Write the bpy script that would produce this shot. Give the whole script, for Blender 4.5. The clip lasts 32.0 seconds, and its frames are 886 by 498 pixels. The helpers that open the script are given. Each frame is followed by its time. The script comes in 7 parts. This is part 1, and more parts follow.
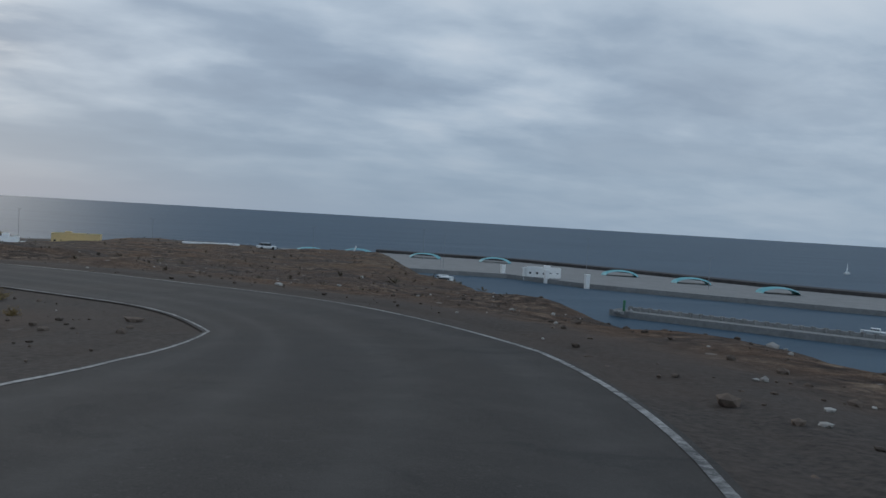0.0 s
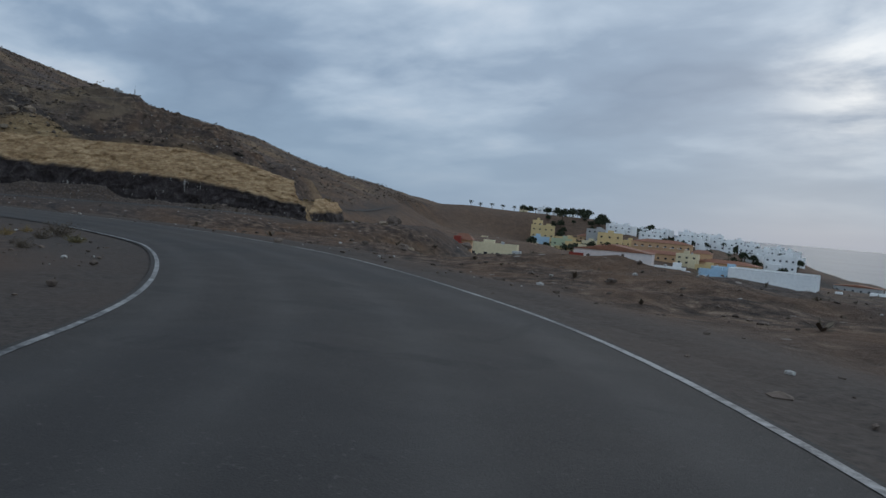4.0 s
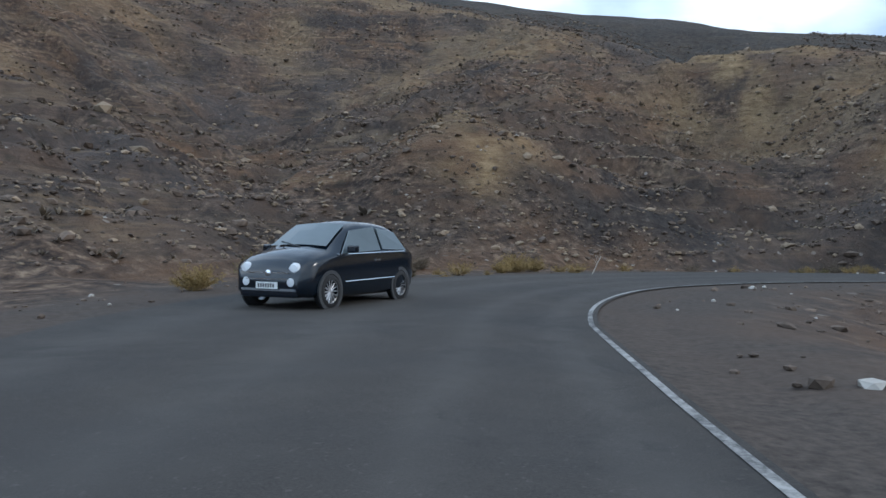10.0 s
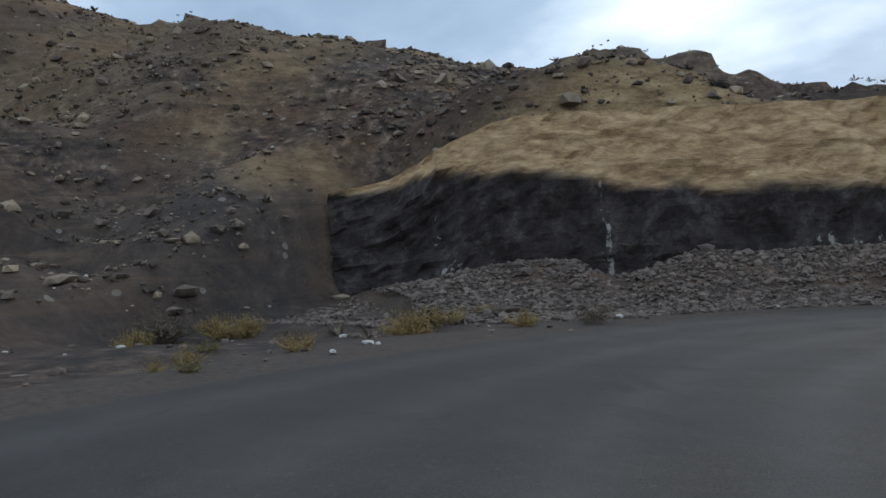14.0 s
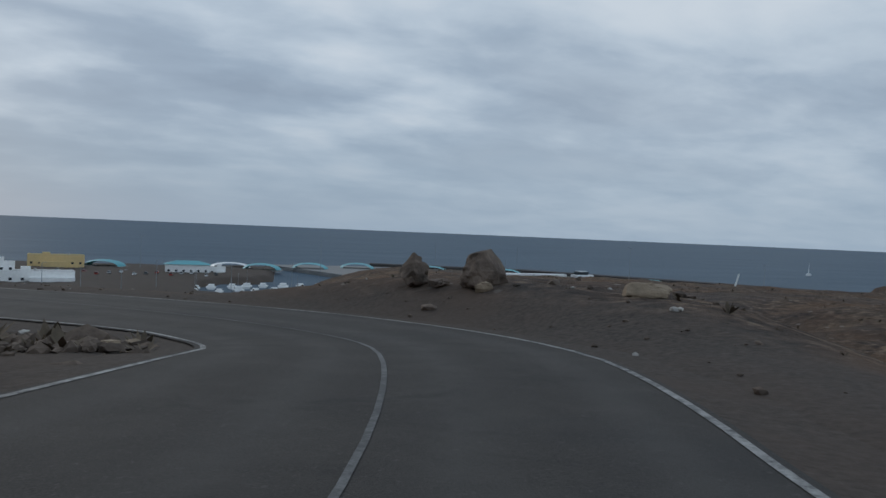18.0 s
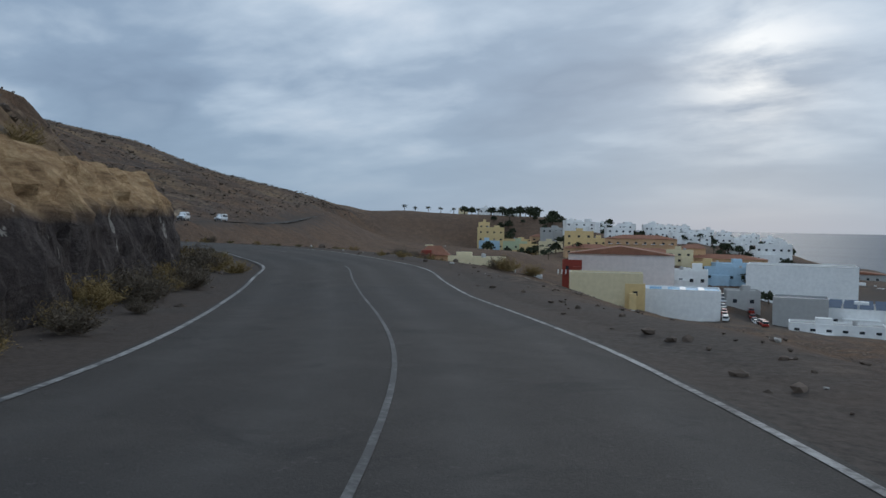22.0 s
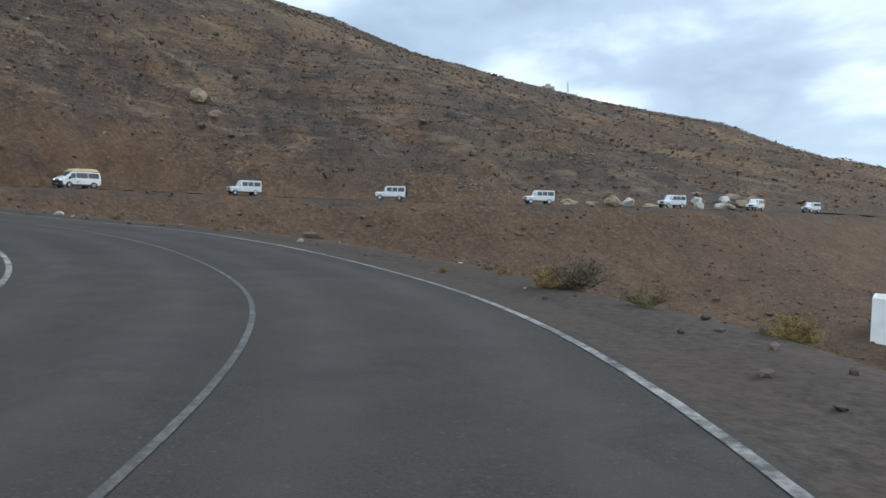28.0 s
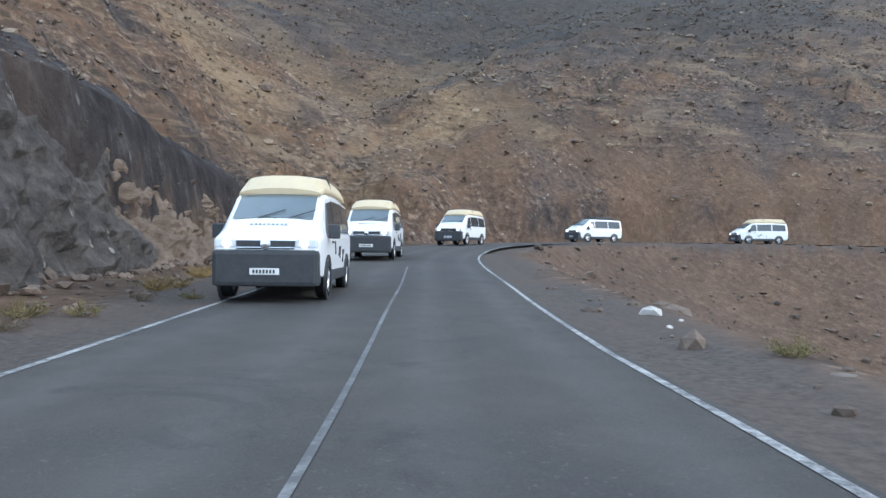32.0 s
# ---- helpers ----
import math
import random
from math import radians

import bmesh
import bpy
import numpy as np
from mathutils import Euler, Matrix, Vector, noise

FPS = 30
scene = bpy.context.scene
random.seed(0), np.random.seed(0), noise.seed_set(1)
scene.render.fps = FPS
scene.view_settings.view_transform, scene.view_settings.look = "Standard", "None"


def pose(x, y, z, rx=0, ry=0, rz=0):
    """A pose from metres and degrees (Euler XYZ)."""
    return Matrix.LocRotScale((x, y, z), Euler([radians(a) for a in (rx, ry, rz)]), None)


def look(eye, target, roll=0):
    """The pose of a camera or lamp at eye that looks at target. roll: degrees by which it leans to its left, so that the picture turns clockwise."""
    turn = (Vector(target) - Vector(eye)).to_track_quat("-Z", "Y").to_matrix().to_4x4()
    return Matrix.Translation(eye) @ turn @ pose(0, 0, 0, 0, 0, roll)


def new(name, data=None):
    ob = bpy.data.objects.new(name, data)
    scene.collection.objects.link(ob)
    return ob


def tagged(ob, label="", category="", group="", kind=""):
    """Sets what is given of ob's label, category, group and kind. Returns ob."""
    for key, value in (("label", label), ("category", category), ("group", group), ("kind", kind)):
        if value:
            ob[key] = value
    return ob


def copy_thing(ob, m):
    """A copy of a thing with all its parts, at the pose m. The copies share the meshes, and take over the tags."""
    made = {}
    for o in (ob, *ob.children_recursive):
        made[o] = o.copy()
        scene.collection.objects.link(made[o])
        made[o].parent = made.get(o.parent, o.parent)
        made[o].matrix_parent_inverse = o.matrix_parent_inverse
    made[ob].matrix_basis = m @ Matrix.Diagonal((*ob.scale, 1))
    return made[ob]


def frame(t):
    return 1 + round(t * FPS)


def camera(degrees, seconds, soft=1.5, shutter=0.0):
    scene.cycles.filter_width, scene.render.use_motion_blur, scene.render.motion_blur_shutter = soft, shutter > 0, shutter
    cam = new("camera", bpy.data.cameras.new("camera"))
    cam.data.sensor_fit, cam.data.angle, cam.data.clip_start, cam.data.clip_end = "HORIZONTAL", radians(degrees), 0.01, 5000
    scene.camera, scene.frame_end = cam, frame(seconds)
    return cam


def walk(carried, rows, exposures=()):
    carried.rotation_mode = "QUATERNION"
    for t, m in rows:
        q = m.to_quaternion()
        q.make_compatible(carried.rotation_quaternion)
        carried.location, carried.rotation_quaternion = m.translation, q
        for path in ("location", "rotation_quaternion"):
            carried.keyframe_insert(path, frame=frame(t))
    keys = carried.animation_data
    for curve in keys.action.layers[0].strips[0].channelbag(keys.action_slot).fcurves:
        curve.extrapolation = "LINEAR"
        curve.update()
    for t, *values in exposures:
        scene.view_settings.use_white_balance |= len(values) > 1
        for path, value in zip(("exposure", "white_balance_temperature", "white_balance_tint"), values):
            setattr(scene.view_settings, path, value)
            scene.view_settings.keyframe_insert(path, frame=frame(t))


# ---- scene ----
cam = camera(58.6, 32.0)
PATH = [
    (0, (-0.23, 0.10, 0.00), (2.44, 9.73, -0.39), 3.4),
    (0.5, (0.77, 2.83, -0.24), (3.15, 12.53, -0.72), 4.1),
    (1, (1.69, 5.79, -0.47), (3.48, 15.60, -1.19), 5.5),
    (1.5, (2.29, 9.00, -0.70), (2.89, 18.97, -1.20), 6.4),
    (2, (2.42, 12.50, -0.91), (1.49, 22.44, -1.41), 5.7),
    (2.5, (1.95, 16.33, -1.06), (-0.85, 25.92, -1.39), 4.4),
    (3, (0.82, 20.05, -1.20), (-3.67, 28.97, -1.84), 5.2),
    (3.5, (-0.84, 23.35, -1.35), (-6.64, 31.48, -1.90), 5.6),
    (4, (-2.56, 26.09, -1.49), (-9.46, 33.32, -1.94), 4.8),
    (4.5, (-4.47, 28.30, -1.59), (-12.24, 34.59, -1.91), 4.5),
    (5, (-6.68, 30.62, -1.64), (-15.04, 36.11, -1.83), 4.1),
    (5.5, (-9.44, 33.01, -1.62), (-18.17, 37.88, -1.69), 3.4),
    (6, (-12.63, 35.28, -1.59), (-21.67, 39.55, -1.53), 2.9),
    (6.5, (-16.17, 37.19, -1.64), (-25.52, 40.74, -1.44), 2.8),
    (7, (-19.85, 38.85, -1.76), (-29.48, 41.53, -1.40), 3.0),
    (7.5, (-24.03, 40.21, -1.82), (-33.87, 41.95, -1.55), 2.8),
    (8, (-28.07, 41.13, -1.85), (-38.07, 41.42, -1.65), 2.5),
    (8.5, (-31.99, 41.50, -1.87), (-41.95, 40.56, -1.82), 2.3),
    (9, (-36.05, 41.38, -1.85), (-45.79, 39.10, -1.91), 2.6),
    (9.5, (-40.36, 40.50, -1.82), (-49.73, 37.00, -1.96), 1.4),
    (10, (-44.30, 39.41, -1.82), (-53.29, 35.03, -1.93), 0.4),
    (10.5, (-47.75, 38.18, -1.84), (-56.54, 33.42, -1.83), -0.4),
    (11, (-51.18, 36.84, -1.80), (-60.05, 32.21, -1.74), -1.3),
    (11.5, (-54.56, 35.49, -1.78), (-63.70, 31.44, -1.54), -2.5),
    (12, (-57.89, 34.50, -1.74), (-67.41, 31.44, -1.49), -2.9),
    (12.5, (-61.15, 33.99, -1.74), (-70.98, 32.37, -0.95), -2.6),
    (13, (-64.47, 34.26, -1.73), (-74.44, 34.73, -1.18), -2.3),
    (13.5, (-67.75, 35.26, -1.76), (-77.39, 37.85, -1.23), -2.9),
    (14, (-70.80, 36.55, -1.79), (-79.63, 41.23, -1.64), -1.7),
    (14.5, (-73.83, 38.70, -1.83), (-81.32, 45.33, -1.94), -2.4),
    (15, (-76.30, 41.53, -1.84), (-81.91, 49.81, -1.90), -0.7),
    (15.5, (-78.05, 45.02, -1.84), (-81.51, 54.39, -2.05), -2.5),
    (16, (-78.35, 48.79, -1.84), (-79.54, 58.72, -2.04), -2.3),
    (16.5, (-76.62, 52.83, -1.82), (-75.72, 62.79, -1.99), -1.6),
    (17, (-74.14, 56.70, -1.80), (-71.63, 66.38, -1.92), -0.3),
    (17.5, (-72.18, 59.94, -1.77), (-68.73, 69.33, -1.93), 0.5),
    (18, (-70.90, 62.71, -1.74), (-66.91, 71.88, -1.97), 2.4),
    (18.5, (-69.65, 64.79, -1.78), (-65.58, 73.92, -2.00), 3.4),
    (19, (-68.49, 66.87, -1.84), (-64.78, 76.15, -2.29), 5.0),
    (19.5, (-67.55, 69.07, -1.94), (-64.94, 78.69, -2.71), 6.5),
    (20, (-66.88, 71.49, -2.02), (-65.80, 81.40, -2.76), 6.0),
    (20.5, (-66.42, 73.95, -2.24), (-67.46, 83.88, -2.76), 4.2),
    (21, (-67.02, 77.34, -2.46), (-70.06, 86.85, -3.09), 3.1),
    (21.5, (-68.30, 80.99, -2.63), (-73.09, 89.75, -3.24), 1.6),
    (22, (-70.11, 84.31, -2.78), (-76.27, 92.18, -3.09), 1.0),
    (22.5, (-72.12, 87.25, -2.91), (-78.91, 94.57, -3.33), 0.3),
    (23, (-74.43, 90.22, -3.01), (-81.45, 97.32, -3.48), 0.4),
    (23.5, (-77.16, 93.31, -3.11), (-84.33, 100.27, -3.51), -0.1),
    (24, (-80.32, 96.27, -3.26), (-87.77, 102.92, -3.60), -0.4),
    (24.5, (-83.62, 99.27, -3.31), (-91.14, 105.85, -3.66), -0.6),
    (25, (-86.95, 102.55, -3.30), (-94.60, 108.99, -3.72), -0.4),
    (25.5, (-90.50, 105.80, -3.21), (-98.37, 111.98, -3.78), 0.1),
    (26, (-94.45, 108.45, -3.11), (-102.60, 114.25, -3.81), 0.6),
    (26.5, (-98.32, 110.06, -3.07), (-106.75, 115.38, -3.78), 0.7),
    (27, (-101.23, 112.12, -3.08), (-110.18, 116.54, -3.71), 0.5),
    (27.5, (-104.09, 113.58, -3.11), (-113.56, 116.73, -3.74), 0.8),
    (28, (-107.07, 114.68, -3.14), (-116.89, 116.49, -3.70), 1.3),
    (28.5, (-109.97, 115.32, -3.15), (-119.94, 115.76, -3.80), 0.4),
    (29, (-112.84, 115.58, -3.11), (-122.80, 114.78, -3.54), 0.5),
    (29.5, (-115.52, 115.45, -3.07), (-125.32, 113.49, -3.29), 0.7),
    (30, (-118.08, 115.05, -3.07), (-127.60, 112.01, -3.16), 0.4),
    (30.5, (-120.62, 114.35, -3.09), (-129.75, 110.28, -3.13), -0.3),
    (31, (-123.26, 113.31, -3.00), (-131.99, 108.44, -3.13), 0.1),
    (31.5, (-125.98, 111.93, -2.93), (-134.33, 106.41, -2.93), 0.3),
    (32, (-128.78, 110.22, -2.84), (-136.77, 104.20, -2.86), 0.6),
]
# seconds, stops, kelvin, tint: the film's own exposure and white balance
EXPOSURES = [(0.0, -0.52, 6350, 10), (2.0, -0.5, 6200, 10), (3.0, -0.42, 6100, 10), (4.5, -0.38, 6450, 10), (7.0, 0.08, 7000, 10), (9.0, 0.38, 6500, 10), (10.0, 0.72, 6150, 10), (11.0, 1.02, 6050, 10), (12.0, 0.9, 6250, 10), (13.0, 0.18, 6500, 10), (14.0, 0.34, 6450, 10), (15.0, 0.56, 6050, 10), (15.5, 0.58, 6150, 10), (16.4, 0.15, 6400, 10), (17.5, -0.38, 6500, 10), (19.0, -0.44, 6450, 10), (20.0, -0.32, 6250, 10), (22.0, -0.3, 6350, 10), (23.0, -0.25, 6500, 10), (24.5, -0.1, 6650, 10), (27.0, 0.34, 6850, 10), (28.5, 0.88, 6800, 10), (30.0, 1.2, 6350, 10), (31.0, 1.3, 6050, 10), (32.0, 1.55, 6050, 10)]
walk(cam, [(t, look(eye, target, roll)) for t, eye, target, roll in PATH], EXPOSURES)

# ---- world, sun and exposure ----
SUN_AZ, SUN_EL = radians(17), radians(11)

world = bpy.data.worlds.new("world")
scene.world = world
world.use_nodes = True


class Nodes:
    """Short names for building a node tree."""

    def __init__(self, tree):
        self.tree = tree

    def add(self, kind, **inputs):
        n = self.tree.nodes.new(kind)
        for key, value in inputs.items():
            sock = n.inputs[int(key[1:])] if key[0] == "i" and key[1:].isdigit() else n.inputs[key.replace("_", " ")]
            self.put(sock, value)
        return n

    def put(self, sock, value):
        if isinstance(value, bpy.types.NodeSocket):
            self.tree.links.new(value, sock)
        elif isinstance(value, bpy.types.Node):
            self.tree.links.new(value.outputs[0], sock)
        else:
            sock.default_value = value

    def math(self, op, a, b=0.0, c=0.0):
        n = self.add("ShaderNodeMath", i0=a, i1=b, i2=c)
        n.operation = op
        return n.outputs[0]

    def noise(self, vec, scale, detail=6.0, rough=0.6, dist=0.0):
        n = self.add("ShaderNodeTexNoise", Vector=vec, Scale=scale, Detail=detail, Roughness=rough, Distortion=dist)
        return n.outputs[0]

    def ramp(self, fac, *stops):
        n = self.add("ShaderNodeValToRGB", Fac=fac)
        e = n.color_ramp.elements
        while len(e) < len(stops):
            e.new(0.5)
        for el, (p, c) in zip(e, stops):
            el.position, el.color = p, (*c, 1) if len(c) == 3 else c
        return n.outputs[0]

    def mix(self, fac, a, b, kind="MIX"):
        n = self.tree.nodes.new("ShaderNodeMix")
        n.data_type, n.blend_type = "RGBA", kind
        self.put(n.inputs[0], fac)
        self.put(n.inputs[6], a)
        self.put(n.inputs[7], b)
        return n.outputs[2]

    def scaled(self, vec, sx, sy, sz):
        n = self.add("ShaderNodeMapping", Vector=vec)
        n.inputs["Scale"].default_value = (sx, sy, sz)
        return n.outputs[0]

    def attr(self, name):
        n = self.tree.nodes.new("ShaderNodeAttribute")
        n.attribute_name = name
        return n.outputs["Fac"]


def sky_of_clouds():
    """A clear sky behind a broken layer of stratocumulus, bright round the hidden sun."""
    w = Nodes(world.node_tree)
    world.node_tree.nodes.clear()
    sky = w.tree.nodes.new("ShaderNodeTexSky")
    sky.sky_type, sky.sun_disc = "NISHITA", False
    sky.sun_elevation, sky.sun_rotation = SUN_EL, -SUN_AZ
    way = w.add("ShaderNodeTexCoord").outputs["Generated"]
    xyz = w.add("ShaderNodeSeparateXYZ", Vector=way)
    up = w.math("MAXIMUM", xyz.outputs[2], 0.0)
    # the layer is flat: lay it out on a plane over the viewer
    inv = w.math("DIVIDE", 1.0, w.math("ADD", up, 0.20))
    flat = w.add("ShaderNodeVectorMath", i0=way)
    flat.operation = "SCALE"
    w.put(flat.inputs["Scale"], inv)
    flat = w.scaled(flat.outputs[0], 1.0, 1.0, 0.0)
    big = w.noise(w.scaled(flat, 0.8, 1.0, 1.0), 1.05, 4, 0.45, 0.2)
    small = w.noise(w.scaled(flat, 0.8, 1.0, 1.0), 3.2, 5, 0.55, 0.2)
    dens = w.math("ADD", w.math("MULTIPLY", big, 0.76), w.math("MULTIPLY", small, 0.24))
    cloud = w.ramp(dens, (0.36, (0.70, 0.77, 0.85)), (0.44, (0.47, 0.575, 0.695)), (0.52, (0.285, 0.385, 0.515)), (0.60, (0.225, 0.31, 0.43)), (0.68, (0.29, 0.38, 0.50)))
    # nearer the horizon the cloud thins into a pale, even haze
    haze = w.ramp(up, (0.0, (1, 1, 1)), (0.06, (0.75, 0.75, 0.75)), (0.16, (0, 0, 0)))
    cloud = w.mix(haze, cloud, (0.29, 0.40, 0.525, 1))
    # brightness towards the veiled sun
    sx, sy, sz = -math.sin(SUN_AZ) * math.cos(SUN_EL), math.cos(SUN_AZ) * math.cos(SUN_EL), math.sin(SUN_EL)
    dot = w.add("ShaderNodeVectorMath", i0=way, i1=(sx, sy, sz))
    dot.operation = "DOT_PRODUCT"
    lit = w.math("POWER", w.math("MAXIMUM", dot.outputs["Value"], 0.0), 9.0)
    thin = w.math("MULTIPLY", lit, w.math("SUBTRACT", 0.95, big))
    over_sea = w.ramp(up, (0.02, (0, 0, 0)), (0.14, (1, 1, 1)))
    cloud = w.mix(w.math("MULTIPLY", w.math("MULTIPLY", thin, 0.38), over_sea), cloud, (0.84, 0.92, 1.0, 1))
    east = w.add("ShaderNodeVectorMath", i0=way, i1=(math.sin(radians(42)) * math.cos(radians(22)), math.cos(radians(42)) * math.cos(radians(22)), math.sin(radians(22))))
    east.operation = "DOT_PRODUCT"
    thin_east = w.math("MULTIPLY", w.math("POWER", w.math("MAXIMUM", east.outputs["Value"], 0.0), 7.0), w.math("SUBTRACT", 1.15, small))
    cloud = w.mix(w.math("MULTIPLY", thin_east, 0.85), cloud, (0.60, 0.69, 0.78, 1))
    gap = w.math("MULTIPLY", w.math("POWER", w.math("MAXIMUM", dot.outputs["Value"], 0.0), 420.0), w.ramp(small, (0.38, (1, 1, 1)), (0.64, (0, 0, 0))))
    cloud = w.mix(w.math("MULTIPLY", gap, 0.7), cloud, (1.15, 1.15, 1.12, 1))
    away = w.add("ShaderNodeVectorMath", i0=way, i1=(0.55, -0.83, 0.10))
    away.operation = "DOT_PRODUCT"
    faced = w.ramp(away.outputs["Value"], (0.10, (1, 1, 1)), (0.75, (1.9, 1.87, 1.82)))
    cloud = w.mix(1.0, cloud, faced, "MULTIPLY")
    both = w.tree.nodes.new("ShaderNodeMixShader")
    clear = w.add("ShaderNodeBackground", Color=sky.outputs[0], Strength=0.10)
    cover = w.add("ShaderNodeBackground", Color=cloud, Strength=1.2)
    both.inputs[0].default_value = 0.97
    w.put(both.inputs[1], clear.outputs[0])
    w.put(both.inputs[2], cover.outputs[0])
    out = w.tree.nodes.new("ShaderNodeOutputWorld")
    w.put(out.inputs[0], both.outputs[0])


sky_of_clouds()
sun = new("sun", bpy.data.lights.new("sun", "SUN"))
sun.data.specular_factor = 0.03
sun.data.energy, sun.data.angle, sun.data.color = 0.75, radians(14), (1.0, 0.95, 0.88)
sun.matrix_world = look((0, 0, 60), (math.sin(SUN_AZ) * 50, -math.cos(SUN_AZ) * 50, 60 - 50 * math.tan(radians(24))))

# ---- materials ----
MATS = {}


def material(name, colour, rough=0.85, metal=0.0, bump=0.0, scale=8.0, vary=0.25, tint=None, spec=0.3, bump_scale=None, coat=0.0, loose=False):
    """A surface with a base colour broken at two scales, and a fine relief."""
    if name in MATS:
        return MATS[name]
    m = bpy.data.materials.new(name)
    m.use_nodes = True
    w = Nodes(m.node_tree)
    bs = m.node_tree.nodes["Principled BSDF"]
    pos = w.add("ShaderNodeTexCoord").outputs["Object"]
    rnd = w.add("ShaderNodeNewGeometry").outputs["Random Per Island"] if loose else w.add("ShaderNodeObjectInfo").outputs["Random"]
    fine, broad = w.noise(pos, scale), w.noise(pos, scale * 0.13, 3)
    v = w.math("ADD", w.math("MULTIPLY", fine, 0.6), w.math("MULTIPLY", broad, 0.4))
    dark = tuple(c * (1 - vary) for c in colour)
    light = tuple(min(c * (1 + vary), 1) for c in (tint or colour))
    col = w.ramp(v, (0.3, dark), (0.7, light))
    hsv = w.add("ShaderNodeHueSaturation", Color=col, Value=w.math("MULTIPLY_ADD", rnd, vary * (1.5 if loose else 0.6), 1 - vary * (0.75 if loose else 0.3)))
    w.put(bs.inputs["Base Color"], hsv.outputs[0])
    bs.inputs["Roughness"].default_value, bs.inputs["Metallic"].default_value = rough, metal
    bs.inputs["Specular IOR Level"].default_value = spec
    bs.inputs["Coat Weight"].default_value = coat
    if bump:
        b = w.add("ShaderNodeBump", Height=w.noise(pos, bump_scale or scale * 1.7, 5), Strength=bump, Distance=0.05)
        w.put(bs.inputs["Normal"], b.outputs[0])
    MATS[name] = m
    return m


def ground_material():
    """Volcanic scree, verge dust and dry grass, by the masks that the landform gives."""
    m = bpy.data.materials.new("ground")
    m.use_nodes = True
    w = Nodes(m.node_tree)
    bs = m.node_tree.nodes["Principled BSDF"]
    pos = w.add("ShaderNodeNewGeometry").outputs["Position"]
    n1, n2, n3, n4 = w.noise(pos, 0.035, 5, 0.6, 0.4), w.noise(pos, 0.22, 6, 0.65), w.noise(pos, 1.6, 7, 0.7), w.noise(pos, 9.0, 4, 0.7)
    scree = w.ramp(n3, (0.34, (0.026, 0.019, 0.016)), (0.46, (0.072, 0.050, 0.038)), (0.56, (0.155, 0.105, 0.074)), (0.68, (0.33, 0.24, 0.165)))
    scree = w.mix(w.ramp(n2, (0.42, (0, 0, 0)), (0.62, (0.8, 0.8, 0.8))), scree, (0.165, 0.096, 0.056, 1))
    scree = w.mix(w.ramp(n1, (0.46, (0, 0, 0)), (0.62, (0.65, 0.65, 0.65))), scree, (0.075, 0.068, 0.066, 1))
    stones = w.add("ShaderNodeTexVoronoi", Vector=pos, Scale=1.7, Randomness=1.0)
    pick = w.math("GREATER_THAN", w.math("MULTIPLY", stones.outputs["Color"], 1.0), 0.80)
    blot = w.math("MULTIPLY", w.math("LESS_THAN", stones.outputs["Distance"], 0.22), pick)
    scree = w.mix(w.math("MULTIPLY", blot, 0.65), scree, (0.36, 0.32, 0.28, 1))
    shrub = w.add("ShaderNodeTexVoronoi", Vector=pos, Scale=0.55, Randomness=1.0)
    tuft = w.ramp(w.math("ADD", shrub.outputs["Distance"], w.math("MULTIPLY", n3, 0.5)), (0.38, (1, 1, 1)), (0.5, (0, 0, 0)))
    scree = w.mix(w.math("MULTIPLY", tuft, w.math("MULTIPLY", w.attr("wild"), 0.75)), scree, (0.062, 0.05, 0.036, 1))
    n5, n6 = w.noise(pos, 0.11, 6, 0.65, 0.6), w.noise(w.scaled(pos, 1, 1, 3.0), 0.07, 6, 0.7, 0.8)
    scree = w.mix(w.math("MULTIPLY", w.ramp(n5, (0.50, (0, 0, 0)), (0.60, (0.62, 0.62, 0.62))), w.attr("wild")), scree, (0.055, 0.045, 0.039, 1))
    scree = w.mix(w.math("MULTIPLY", w.ramp(n6, (0.54, (0, 0, 0)), (0.64, (0.55, 0.55, 0.55))), w.attr("wild")), scree, (0.25, 0.18, 0.115, 1))
    strata = w.noise(w.scaled(pos, 0.10, 0.10, 1.0), 1.15, 7, 0.72, 0.6)
    scree = w.mix(w.math("MULTIPLY", w.ramp(strata, (0.36, (0.55, 0.55, 0.55)), (0.46, (0, 0, 0))), w.attr("wild")), scree, (0.034, 0.027, 0.024, 1))
    scree = w.mix(w.math("MULTIPLY", w.ramp(strata, (0.56, (0, 0, 0)), (0.66, (0.5, 0.5, 0.5))), w.attr("wild")), scree, (0.27, 0.185, 0.11, 1))
    # ochre tuff, dark basalt of the cuttings, red-brown earth, dust of the verges
    tuff = w.ramp(w.noise(w.scaled(pos, 0.6, 0.6, 2.0), 1.3, 9, 0.78), (0.34, (0.12, 0.078, 0.042)), (0.48, (0.31, 0.205, 0.105)), (0.6, (0.44, 0.31, 0.17)), (0.75, (0.55, 0.42, 0.26)))
    col = w.mix(w.attr("tuff"), scree, tuff)
    rock = w.ramp(w.noise(w.scaled(pos, 1.0, 1.0, 0.45), 1.2, 8, 0.72), (0.3, (0.018, 0.015, 0.014)), (0.55, (0.052, 0.044, 0.041)), (0.75, (0.13, 0.115, 0.105)))
    streak = w.noise(w.scaled(pos, 1.0, 1.0, 0.12), 2.2, 4, 0.6)
    rock = w.mix(w.ramp(streak, (0.66, (0, 0, 0)), (0.74, (0.7, 0.7, 0.7))), rock, (0.33, 0.30, 0.27, 1))
    col = w.mix(w.attr("rock"), col, rock)
